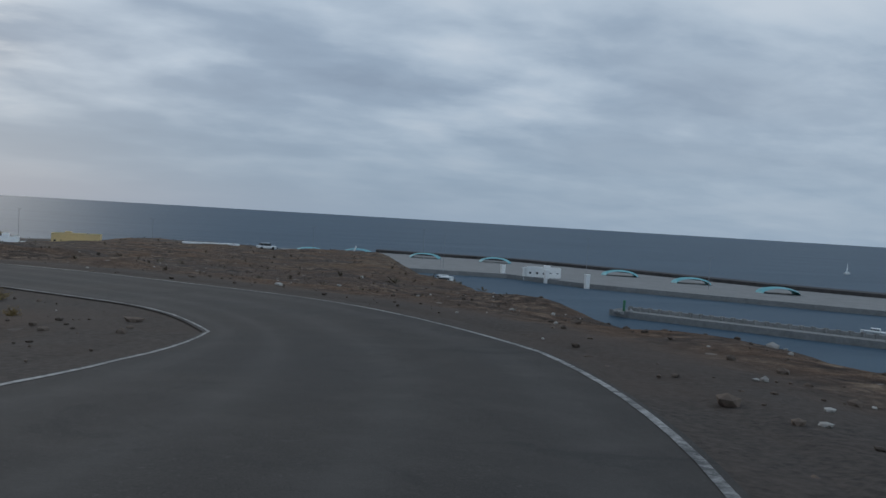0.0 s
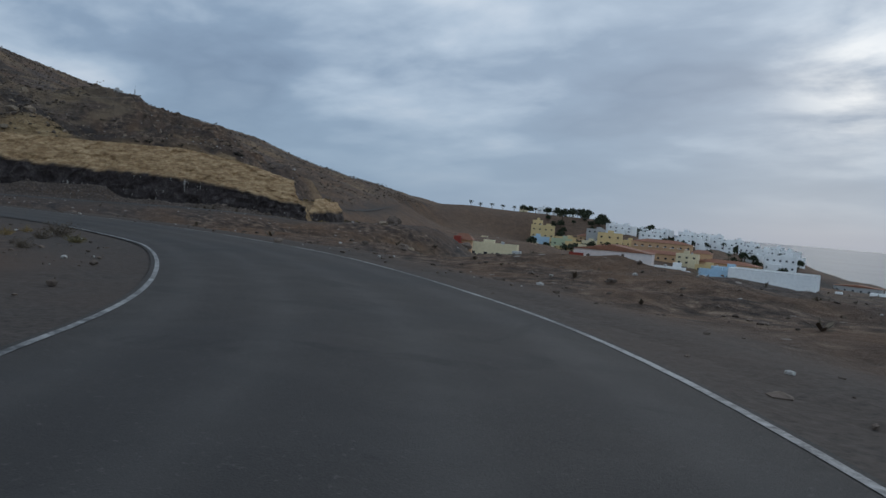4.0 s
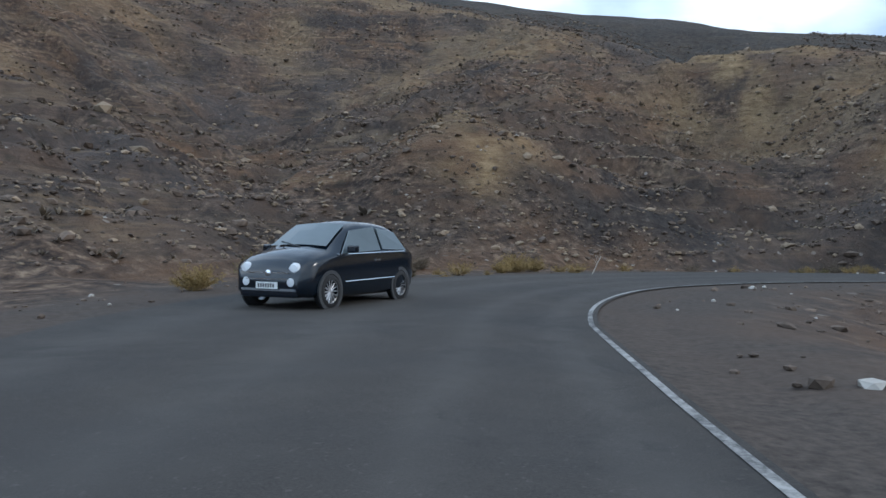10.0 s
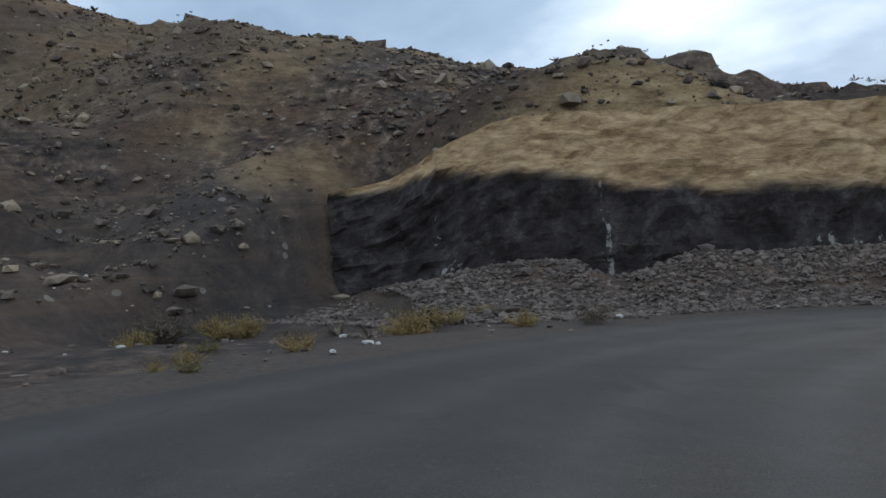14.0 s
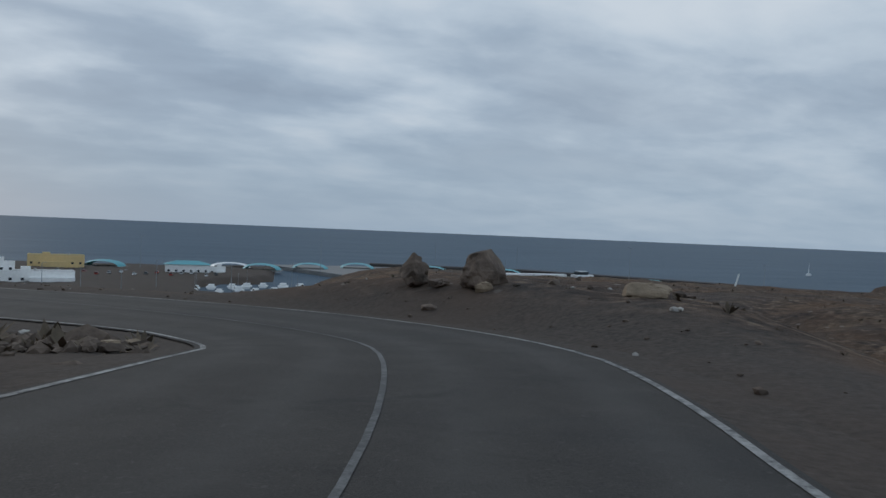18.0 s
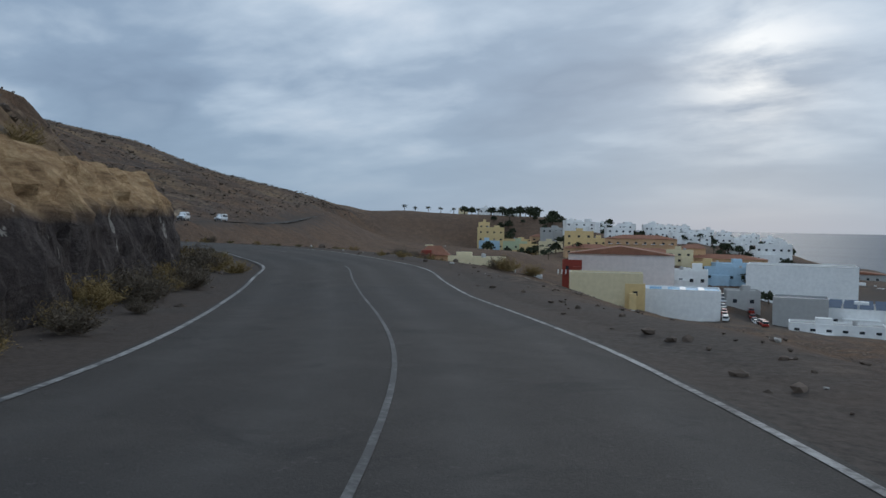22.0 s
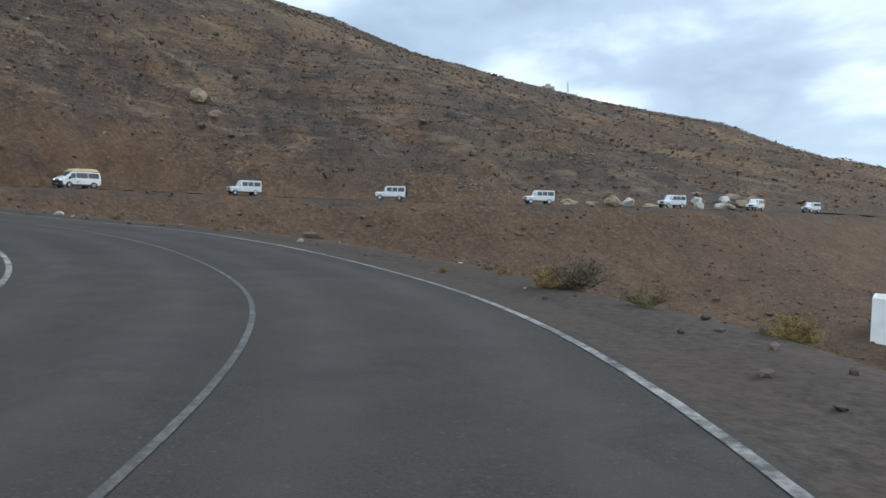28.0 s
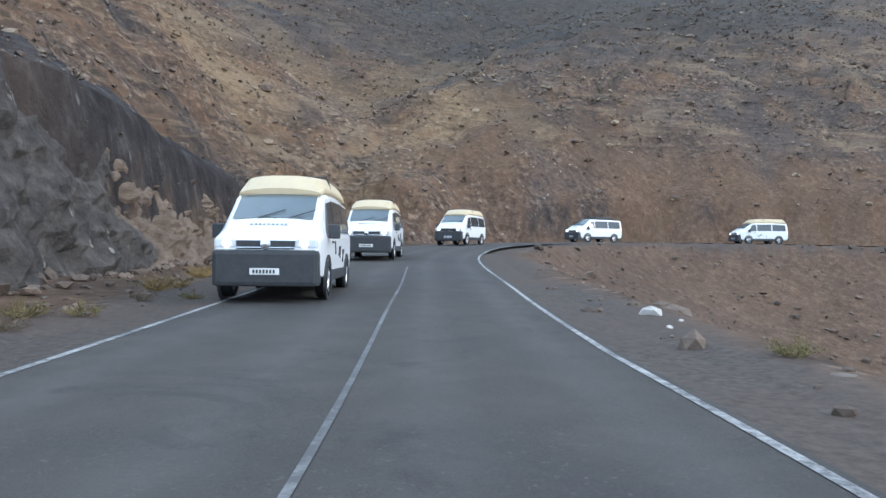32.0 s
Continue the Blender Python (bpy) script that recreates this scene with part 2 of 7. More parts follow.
    earth = w.ramp(w.math("ADD", w.math("MULTIPLY", n3, 0.6), w.math("MULTIPLY", n2, 0.4)), (0.3, (0.075, 0.046, 0.031)), (0.5, (0.125, 0.079, 0.052)), (0.7, (0.22, 0.145, 0.098)))
    col = w.mix(w.attr("earth"), col, earth)
    dust = w.ramp(n4, (0.3, (0.038, 0.031, 0.027)), (0.7, (0.098, 0.080, 0.067)))
    dust = w.mix(w.ramp(n2, (0.4, (0, 0, 0)), (0.65, (0.6, 0.6, 0.6))), dust, (0.084, 0.061, 0.048, 1))
    cinder = w.ramp(n3, (0.35, (0.024, 0.021, 0.02)), (0.6, (0.05, 0.044, 0.041)), (0.75, (0.12, 0.105, 0.095)))
    col = w.mix(w.attr("ash"), col, cinder)
    # a darker, greyer tone on the far slopes, by distance and bearing
    far_dark = w.ramp(w.noise(pos, 0.5, 7, 0.7), (0.35, (0.022, 0.021, 0.019)), (0.6, (0.062, 0.055, 0.048)), (0.75, (0.10, 0.085, 0.07)))
    col = w.mix(w.math("MULTIPLY", w.attr("far"), 0.85), col, far_dark)
    col = w.mix(w.attr("verge"), col, dust)
    w.put(bs.inputs["Base Color"], col)
    bs.inputs["Roughness"].default_value = 0.95
    bs.inputs["Specular IOR Level"].default_value = 0.15
    rel = w.math("ADD", w.math("MULTIPLY", n3, 0.9), w.math("MULTIPLY", n4, 0.25))
    b = w.add("ShaderNodeBump", Height=rel, Strength=w.math("MULTIPLY_ADD", w.attr("verge"), -0.8, 1.0), Distance=0.4)
    w.put(bs.inputs["Normal"], b.outputs[0])
    return m


def asphalt_material():
    m = bpy.data.materials.new("asphalt")
    m.use_nodes = True
    w = Nodes(m.node_tree)
    bs = m.node_tree.nodes["Principled BSDF"]
    pos = w.add("ShaderNodeNewGeometry").outputs["Position"]
    grain, patch, worn = w.noise(pos, 60, 3, 0.7), w.noise(pos, 1.3, 6, 0.65), w.noise(pos, 0.18, 4, 0.6, 0.5)
    col = w.ramp(grain, (0.3, (0.034, 0.030, 0.027)), (0.7, (0.067, 0.059, 0.052)))
    col = w.mix(w.ramp(patch, (0.45, (0, 0, 0)), (0.7, (0.45, 0.45, 0.45))), col, (0.080, 0.071, 0.062, 1))
    col = w.mix(w.ramp(worn, (0.45, (0, 0, 0)), (0.62, (0.6, 0.6, 0.6))), col, (0.040, 0.038, 0.037, 1))
    # paler wheel tracks, darker oil line between them
    lane = w.attr("track")
    col = w.mix(w.math("MULTIPLY", lane, w.math("MULTIPLY_ADD", patch, 0.5, 0.1)), col, (0.090, 0.083, 0.076, 1))
    w.put(bs.inputs["Base Color"], col)
    stain = w.noise(w.scaled(pos, 1, 1, 1), 0.55, 5, 0.7, 1.2)
    col = w.mix(w.ramp(stain, (0.56, (0, 0, 0)), (0.66, (0.45, 0.45, 0.45))), col, (0.028, 0.026, 0.025, 1))
    grit = w.ramp(w.noise(pos, 22, 3, 0.6), (0.62, (0, 0, 0)), (0.70, (0.5, 0.5, 0.5)))
    col = w.mix(grit, col, (0.11, 0.10, 0.09, 1))
    w.put(bs.inputs["Base Color"], col)
    bs.inputs["Roughness"].default_value = 0.88
    bs.inputs["Specular IOR Level"].default_value = 0.22
    b = w.add("ShaderNodeBump", Height=grain, Strength=0.35, Distance=0.02)
    w.put(bs.inputs["Normal"], b.outputs[0])
    return m


def water_material():
    m = bpy.data.materials.new("water")
    m.use_nodes = True
    w = Nodes(m.node_tree)
    bs = m.node_tree.nodes["Principled BSDF"]
    pos = w.add("ShaderNodeNewGeometry").outputs["Position"]
    n = w.noise(w.scaled(pos, 1, 1.8, 1), 0.25, 6, 0.65)
    far = w.noise(w.scaled(pos, 0.4, 2.5, 1), 0.012, 5, 0.6)
    w.put(bs.inputs["Base Color"], w.ramp(far, (0.35, (0.052, 0.085, 0.118)), (0.7, (0.078, 0.118, 0.152))))
    bs.inputs["Roughness"].default_value, bs.inputs["IOR"].default_value = 0.42, 1.33
    bs.inputs["Specular IOR Level"].default_value = 0.03
    b = w.add("ShaderNodeBump", Height=n, Strength=0.55, Distance=0.5)
    w.put(bs.inputs["Normal"], b.outputs[0])
    return m


def paint_material(name, colour, worn):
    """Road paint, rubbed through to the asphalt."""
    m = bpy.data.materials.new(name)
    m.use_nodes = True
    w = Nodes(m.node_tree)
    bs = m.node_tree.nodes["Principled BSDF"]
    pos = w.add("ShaderNodeNewGeometry").outputs["Position"]
    n = w.math("ADD", w.math("MULTIPLY", w.noise(pos, 7, 6, 0.75), 0.6), w.math("MULTIPLY", w.noise(pos, 0.5, 3), 0.4))
    w.put(bs.inputs["Base Color"], w.mix(w.ramp(n, (worn - 0.08, (0, 0, 0)), (worn + 0.08, (1, 1, 1))), colour, (0.066, 0.064, 0.062, 1)))
    bs.inputs["Roughness"].default_value = 0.8
    return m


M_GROUND, M_ASPHALT, M_WATER = ground_material(), asphalt_material(), water_material()
M_EDGE, M_CENTRE = paint_material("edge_paint", (0.34, 0.33, 0.31, 1), 0.50), paint_material("centre_paint", (0.17, 0.166, 0.16, 1), 0.45)

# ---- the plan: road, foot of the hills, skyline ----
ROAD_LOW = [
    (-9.0, -26.0, 0.75), (-4.0, -12.0, -0.35),
    (-1.8, 0.5, -1.20), (0.2, 6.0, -1.67), (1.2, 12.3, -2.11), (-0.1, 19.6, -2.40), (-3.2, 25.5, -2.69), (-9.9, 32.1, -2.82), (-20.2, 37.5, -2.96), (-28.1, 39.7, -3.05), (-35.7, 40.0, -3.05), (-43.6, 38.2, -3.02), (-50.5, 35.8, -3.00), (-57.5, 33.5, -2.94), (-64.5, 33.3, -2.93), (-71.2, 35.8, -2.99), (-76.9, 41.1, -3.04), (-79.1, 48.7, -3.04),
]
ROAD_HIGH = [
    (-74.8, 56.9, -3.00), (-71.6, 63.1, -2.94), (-69.4, 67.2, -3.04), (-67.8, 71.6, -3.23), (-67.3, 73.9, -3.44), (-68.9, 80.6, -3.83), (-74.9, 89.7, -4.19), (-84.1, 98.7, -4.51), (-88.0, 102.3, -4.46), (-91.4, 105.5, -4.40), (-97.9, 109.0, -4.31), (-104.5, 112.4, -4.31), (-112.7, 114.2, -4.31), (-120.2, 113.4, -4.29), (-128.2, 109.6, -4.04),
    (-141.0, 99.8, -3.76), (-156.0, 88.5, -3.18), (-171.5, 81.0, -2.65), (-188.0, 79.5, -2.3), (-203.0, 88.5, -2.2), (-213.5, 102.0, -2.4), (-219.0, 118.0, -2.65), (-217.5, 136.0, -2.7), (-218.0, 160.0, -2.8), (-226.0, 185.0, -2.9), (-246.0, 212.0, -3.0), (-266.0, 250.0, -3.0), (-330.0, 330.0, 2.0)]
HALF, SHOULDER = 2.95, 1.1


def left_half(i):
    """Half width on the left of the line: the bends widen on their outside and pinch on their inside."""
    return np.interp(i, [0, 36, 42, 45, 48, 50, 54, 60, 72, 92, 108, 120, 124, 131, 138, 150, 155, 159, 166, 194, 200, 206, 213, 225], [3.0, 3.0, 2.9, 2.5, 1.85, 1.4, 1.6, 2.1, 2.5, 2.5, 3.0, 3.6, 4.2, 5.0, 5.1, 4.9, 5.2, 4.1, 3.0, 2.95, 2.1, 2.2, 2.9, 2.95])


def right_half(i):
    """Half width on the right of the line."""
    return np.interp(i, [0, 38, 47, 58, 72, 80, 116, 121, 126, 132, 142, 156, 172, 188, 194, 199, 208, 222, 236, 246, 298, 308], [3.0, 3.1, 3.8, 3.4, 3.15, 3.0, 3.0, 2.7, 2.45, 2.2, 2.3, 2.6, 2.8, 2.5, 2.55, 2.9, 3.1, 2.7, 2.7, 2.95, 2.95, 2.6])


def glide(points, step=0.8):
    """A smooth line through the points, with a point about every step metres."""
    p = np.array(points, float)
    p = np.vstack([2 * p[0] - p[1], p, 2 * p[-1] - p[-2]])
    out = []
    for a, b, c, d in zip(p, p[1:], p[2:], p[3:]):
        n = max(int(np.linalg.norm(c - b) / step), 1)
        for u in np.arange(n) / n:
            out.append(0.5 * (2 * b + (c - a) * u + (2 * a - 5 * b + 4 * c - d) * u * u + (3 * b - a - 3 * c + d) * u ** 3))
    out.append(p[-2])
    return np.array(out)


LINE = glide(ROAD_LOW + ROAD_HIGH)
for _ in range(6):
    LINE[1:-1] = (LINE[:-2] + 2 * LINE[1:-1] + LINE[2:]) / 4
# the edge of the high ground: x, y, height of the cutting there
FOOT = [(60, -90, 0), (10, -62, 0), (-22, -20, 0.3), (-42, 12, 0.3), (-60, 21.5, 0.4), (-73, 25, 0.5), (-83.5, 30.5, 0.6), (-92.5, 39, 0.8), (-95.3, 46.2, 3.0),
        (-90.4, 52, 3.3), (-86.2, 57.5, 3.4), (-82.4, 63, 3.4), (-79.0, 69, 3.2), (-72.9, 77.2, 2.6), (-77.6, 85.0, 2.6), (-87.3, 93.7, 2.6), (-95.0, 100.7, 2.4), (-106, 104.5, 1.0), (-116, 105.5, 1.0),
        (-125, 101.5, 2.5), (-134, 94.5, 6.0), (-142, 87.8, 5.3), (-150, 81.8, 3.9), (-158, 77, 2.0), (-170, 73.5, 1.0), (-188, 71.5, 2.0), (-207, 80, 3.5), (-221, 97, 3.0), (-227.5, 117, 2.0), (-226, 137, 1.5), (-226.5, 161, 1.2), (-236, 190, 1.0)]
FOOT_FAR = [(-256, 219, 1), (-275, 255, 1), (-345, 345, 0), (-520, 560, 0), (-720, 800, 0), (-1600, 1500, 0), (-2500, 700, 0), (-2500, -2500, 0), (60, -2500, 0)]
# rises and hollows of the hillside: place, height, breadth
SWELLS = [(-94, 51, 2.6, 4), (-91, 58, 2.6, 5), (-87, 65, 2.1, 5), (-83, 71, -0.5, 5), (-79, 77, -1.9, 5), (-95, 66, -6.0, 9), (-83, 84, -2.6, 7), (-103, 47, -1.1, 7), (-99, 43, 0.6, 4), (-113, 46, 4.6, 10), (-130, 45, -1.3, 16), (-131, 29, 6.8, 11), (-118, 26, -2.4, 9), (-104, 37, 1.2, 6), (-89, 20, 5.4, 8), (-86, 5, -1.4, 14), (-104, -18, -12.5, 26), (-132, -28, -10.5, 30), (-150, 10, -1.4, 28), (-78, 14, -0.8, 7)]
HUB = np.array((-75.0, 70.0))
SKYLINE = [(-40, 0.3), (20, 0.3), (34, 1.4), (40, 2.9), (47, 3.4), (52.6, 3.9), (56, 4.5), (63.6, 6.2), (70.9, 7.7), (77, 9.4), (82, 11.2), (89, 13.0), (94.7, 14.0), (105, 15.6), (112, 16.2), (119, 17.2), (125, 17.8), (150, 18.5), (180, 16.0), (220, 9.0), (320, 1.0)]
SEA = -34.0


TOWN = [(-388, 545, -21), (-340, 530, -25.5), (-340, 469, -25), (-274, 463, -18.5), (-245, 477, -17.5), (-314, 544, -5), (-285, 536, -10), (-250, 560, -11), (-222, 560, -17), (-236, 619, -12.5), (-194, 537, -21.5), (-205, 580, -18), (-160, 540, -28), (-210, 459, -19.5), (-177, 310, -21), (-165, 276, -24),
        (-154, 297, -28.5), (-168, 341, -24), (-147, 402, -31.5), (-129, 328, -31), (-114, 341, -31.5), (-176, 412, -26), (-178, 194, -17), (-176, 213, -17.5), (-188, 246, -19), (-170, 240, -22), (-93, 556, -31.3), (-99, 450, -31.3), (-130, 600, -32), (-150, 580, -31), (-60, 600, -32), (-100, 640, -33), (-168, 612, -25), (-160, 660, -33), (-60, 520, -31.3), (-490, 567, 8), (-446, 602, 6), (-409, 627, 5), (-350, 610, -1), (-330, 400, -14), (-250, 330, -12), (-230, 270, -13), (-120, 220, -27)]


def to_line(x, y, line):
    """The distance of many places from a polyline, its side (left is positive), and the index along it."""
    best, side, at = np.full(x.shape, 1e9), np.ones(x.shape), np.zeros(x.shape)
    for i in range(len(line) - 1):
        ax, ay, bx, by = *line[i][:2], *line[i + 1][:2]
        dx, dy = bx - ax, by - ay
        u = np.clip(((x - ax) * dx + (y - ay) * dy) / (dx * dx + dy * dy), 0, 1)
        d = np.hypot(x - ax - u * dx, y - ay - u * dy)
        near = d < best
        best = np.where(near, d, best)
        at = np.where(near, i + u, at)
        side = np.where(near, np.sign(dx * (y - ay) - dy * (x - ax)), side)
    return best, side, at


def inside(x, y, poly):
    hit = np.zeros(x.shape, bool)
    for (ax, ay, *_), (bx, by, *_) in zip(poly, poly[1:] + poly[:1]):
        if ay != by:
            hit ^= ((ay > y) != (by > y)) & (x < (bx - ax) * (y - ay) / (by - ay) + ax)
    return hit


def ease(v, a, b):
    u = np.clip((v - a) / (b - a), 0, 1)
    return u * u * (3 - 2 * u)


def lattice(ix, iy, seed):
    n = (ix * 374761393 + iy * 668265263 + seed * 1442695041) & 0x7FFFFFFF
    n = ((n ^ (n >> 13)) * 1274126177) & 0x7FFFFFFF
    return ((n ^ (n >> 16)) & 0xFFFF) / 65535.0


def rough(x, y, size, seed=0, octaves=4, gain=0.5):
    """Value noise about zero, size metres across at its coarsest."""
    total, amp = np.zeros(np.shape(x)), 1.0
    for o in range(octaves):
        u, v = x / size + 17.3 * o, y / size - 9.1 * o
        iu, iv = np.floor(u).astype(np.int64), np.floor(v).astype(np.int64)
        fu, fv = u - iu, v - iv
        fu, fv = fu * fu * (3 - 2 * fu), fv * fv * (3 - 2 * fv)
        s = seed + 7 * o
        a = lattice(iu, iv, s) * (1 - fu) + lattice(iu + 1, iv, s) * fu
        b = lattice(iu, iv + 1, s) * (1 - fu) + lattice(iu + 1, iv + 1, s) * fu
        total += amp * ((a * (1 - fv) + b * fv) * 2 - 1)
        amp *= gain
        size *= 0.5
    return total


def land(x, y):
    """Height of the ground at many places, and the masks of its surfaces."""
    x, y = np.asarray(x, float), np.asarray(y, float)
    droad, rside, at = to_line(x, y, LINE[::3])
    zr = np.interp(at, np.arange(len(LINE[::3])), LINE[::3, 2])
    droad = droad + HALF - np.where(rside > 0, left_half(at * 3), right_half(at * 3))
    wob = rough(x, y, 7, 3, 3) * 0.7
    foot = FOOT + FOOT_FAR
    dfoot, _, fat = to_line(x + wob, y + rough(x, y, 6, 5, 3) * 0.7, FOOT + FOOT_FAR[:6])
    up = inside(x + wob, y + rough(x, y, 6, 5, 3) * 0.7, foot)
    top = wsum = 0.0
    for (ax, ay, ah), (bx, by, bh) in zip(FOOT, FOOT[1:]):
        for u in (0.0, 0.33, 0.67):
            wt = 1 / ((x - ax - u * (bx - ax)) ** 2 + (y - ay - u * (by - ay)) ** 2 + 3) ** 2
            top, wsum = top + wt * (ah + u * (bh - ah)), wsum + wt
    step = top / wsum
    # lowland: shoulder of the road, then falling towards the town and the shore
    d = np.maximum(droad - 4.4, 0)
    bank = np.maximum(d - 0.6, 0) ** 2 / (d + 4.0)
    steep = ease(-x, 97, 108)
    bank = bank + (np.maximum(droad - 5.2, 0) - bank) * steep
    west = zr - (7.0 + 3.5 * steep) * (1 - np.exp(-bank / (17.0 - 2.0 * steep))) - 0.10 * bank
    east = zr - 0.15 * (1 - np.exp(-d / 8.0)) - 0.040 * d
    low = west + (east - west) * ease(x, -62, -18)
    # the open ground with the boulders outside the second bend
    apron = np.exp(-((((x + 62) / 9.0) ** 2 + ((y - 79.5) / 8.5) ** 2) ** 2))
    low = low + (-2.92 - low) * apron
    # the near side of the hill's foot is level with the road
    near_hill = np.where((rside > 0) & (x < -20), 1 - ease(dfoot, 8, 22), 0)
    low = low + (zr - 0.1 - low) * near_hill
    # the ground that the town stands on
    tz = tw = 0.0
    for ax, ay, az_ in TOWN:
        wt = 1 / ((x - ax) ** 2 + (y - ay) ** 2 + 60) ** 1.6
        tz, tw = tz + wt * az_, tw + wt
    level = tz / tw
    low = low + (level - low) * ease(d, 14, 60) * ease(-x + (y - 150) * 0.5, 60, 100) * ease(y, 110, 150)
    # the plateau breaks off towards the harbour
    edge = 7.0 + np.interp(y, [-60, 0, 10, 20, 40, 70, 142, 200], [3, 3, 4, 5.5, 6.5, 7.5, 19, 30])
    over = np.maximum(x - edge, 0)
    low = low - 0.75 * over * over / (over + 5.0)
    low = low - 24 * ease(y, 205, 300) * ease(x, -75, -40)
    flat = ease(low, -36, -29)
    basin = ease(x - np.interp(y, [150, 300, 330, 415, 460, 490, 640], [45, 45, 25, -34, -30, 12, 45]), 0, 10) * ease(y, 150, 190)
    shore = ease(y - np.interp(x, [-700, -260, -190, -150, 60, 400], [900, 720, 700, 640, 640, 640]), -12, 12)
    floor = -31.3 - 9 * np.maximum(basin, shore)
    low = np.where(low < floor, floor, low - (low + 45) * shore)
    low = low + rough(x, y, 16, 1, 5) * 0.45 * ease(droad, 5, 14) * (1 - 0.9 * apron) + np.abs(rough(x, y, 7, 15, 4)) * 0.7 * ease(droad, 6, 11) * (1 - ease(droad, 18, 30)) * (1 - apron) * ease(x, -58, -45) * (1 - ease(x, -8, 1)) + rough(x, y, 3.2, 9, 2) * 0.16 * ease(droad, 4, 8)
    # high ground
    r = np.hypot(x - HUB[0], y - HUB[1])
    az = np.degrees(np.arctan2(-(x - HUB[0]), y - HUB[1]))
    az = np.where(az < -40, az + 360, az)
    rise = np.tan(np.radians(np.interp(az, *zip(*SKYLINE))))
    far = np.minimum(r, 460)
    cap = rise * far - 0.05 * (r - far)
    dd = np.where(up, dfoot, 0)
    lift = np.interp(az, [40, 60, 80, 90, 112, 130, 180], [2, 3, 9, 20, 20, 15, 11])
    near = ease(r, 55, 110) * (1 - ease(az, 130, 150))
    lift = np.where(r < 90, 3.9 + (lift - 3.9) * ease(r, 45, 90), lift)
    soft = np.maximum(dd - 0.8, 0)
    soft = np.where(step > 1.4, soft, soft * soft / (soft + 4.5))
    scarp = ease(step, 1.5, 3.0) * (1 - ease(x, -110, -122) * 1.0)
    hill = zr + step * ease(dd, 0.1 + 0.9 * scarp, 1.0 + 1.1 * scarp) + 2.3 * scarp * ease(dd, 2.2, 5.4) + lift * (1 - np.exp(-soft / 19.0)) + 0.26 * soft + 0.16 * np.maximum(soft - 60, 0)
    for ax, ay, bx, by, deep, wide in ((-98, 41, -128, 29, 4.0, 6.0), (-128, 29, -190, 6, 7.0, 12.0), (-160, 72, -215, 30, 6.0, 10.0), (-215, 30, -330, -10, 10.0, 22.0)):
        du, dv = bx - ax, by - ay
        u = np.clip(((x - ax) * du + (y - ay) * dv) / (du * du + dv * dv), 0, 1)
        hill = hill - deep * np.exp(-(((x - ax - u * du) ** 2 + (y - ay - u * dv) ** 2) / wide ** 2)) * ease(dd, 1, 9)
    hill = hill + 3.2 * np.exp(-(((x + 142) / 20.0) ** 2 + ((y - 40) / 16.0) ** 2))
    gorge = rough(x * 0.8 + y * 0.5, y * 0.25 - x * 0.15, 34, 21, 4)
    hill = hill + (gorge * 3.2 * ease(dd, 8, 60) + rough(x, y, 13, 2, 5) * 1.5 * ease(dd, 3, 22) + rough(x, y, 3.0, 8, 2) * 0.45 * ease(dd, 0.5, 3))
    for ax, ay, tall, wide in SWELLS:
        hill = hill + tall * np.exp(-(((x - ax) ** 2 + (y - ay) ** 2) / wide ** 2)) * ease(dd, 0.8, 4.0)
    # crags, and ledges where harder beds stand out
    crag = 1 - 2 * np.abs(rough(x, y, 6.5, 61, 4, 0.55))
    hill = hill + (crag * 0.75 + 0.35 * rough(x, y, 2.2, 67, 2)) * ease(dd, 1.5, 7) * ease(rough(x, y, 40, 71, 3), -0.6, 0.5)
    beds = (hill + 0.8 * rough(x, y, 18, 73, 3)) / 1.6
    part_of = beds - np.floor(beds)
    hill = hill + 1.6 * 0.55 * (ease(part_of, 0.35, 0.65) - part_of) * ease(dd, 2, 8) * ease(rough(x, y, 26, 79, 3), -0.4, 0.4)
    k = 6.0 * ease(dd, 5, 60) + 0.01
    cap = cap + rough(x, y, 60, 31, 4) * 2.0 * ease(r, 200, 400)
    hill = np.where(r > 60, hill - k * np.logaddexp(0, (hill - cap) / k), hill)
    z = np.where(up, np.maximum(hill, np.minimum(low, zr)), low)
    # talus at the feet of the cuttings
    share = np.clip((droad - 4.6) / (droad + dfoot - 4.5), 0, 1)
    pile = 0.25 + 0.85 * ease(fat, 7.6, 8.2) * (1 - ease(fat, 10.55, 10.95)) * (1 - 0.35 * np.exp(-((fat - 9.12) / 0.1) ** 2)) * (1 + 0.35 * rough(x, y, 5, 41, 3))
    z = z + np.where(~up & (fat > 7.3) & (fat < 13.8) & (x > -112), pile * ease(share, 0.0, 0.85), 0)
    # the road's bed
    bed = ease(droad, HALF + SHOULDER, HALF + SHOULDER + 2.6)
    z = np.where(droad < HALF + 4, zr * (1 - bed) + z * bed - 0.13 * (1 - ease(droad, HALF + 0.5, HALF + 1.3)) - 0.05, z)
    cut = ease(step, 1.2, 2.4)
    wall = ease(-x, 117, 125) * (1 - ease(-x, 156, 164))
    above = z - zr
    spots = sum(np.exp(-(((x - ax) / aw) ** 2 + ((y - ay) / aw) ** 2) ** 2) for ax, ay, aw in ((-192, 66, 6), (-197, 62, 5), (-209, 80, 7), (-217, 86, 8), (-222, 94, 7), (-205, 76, 5)))
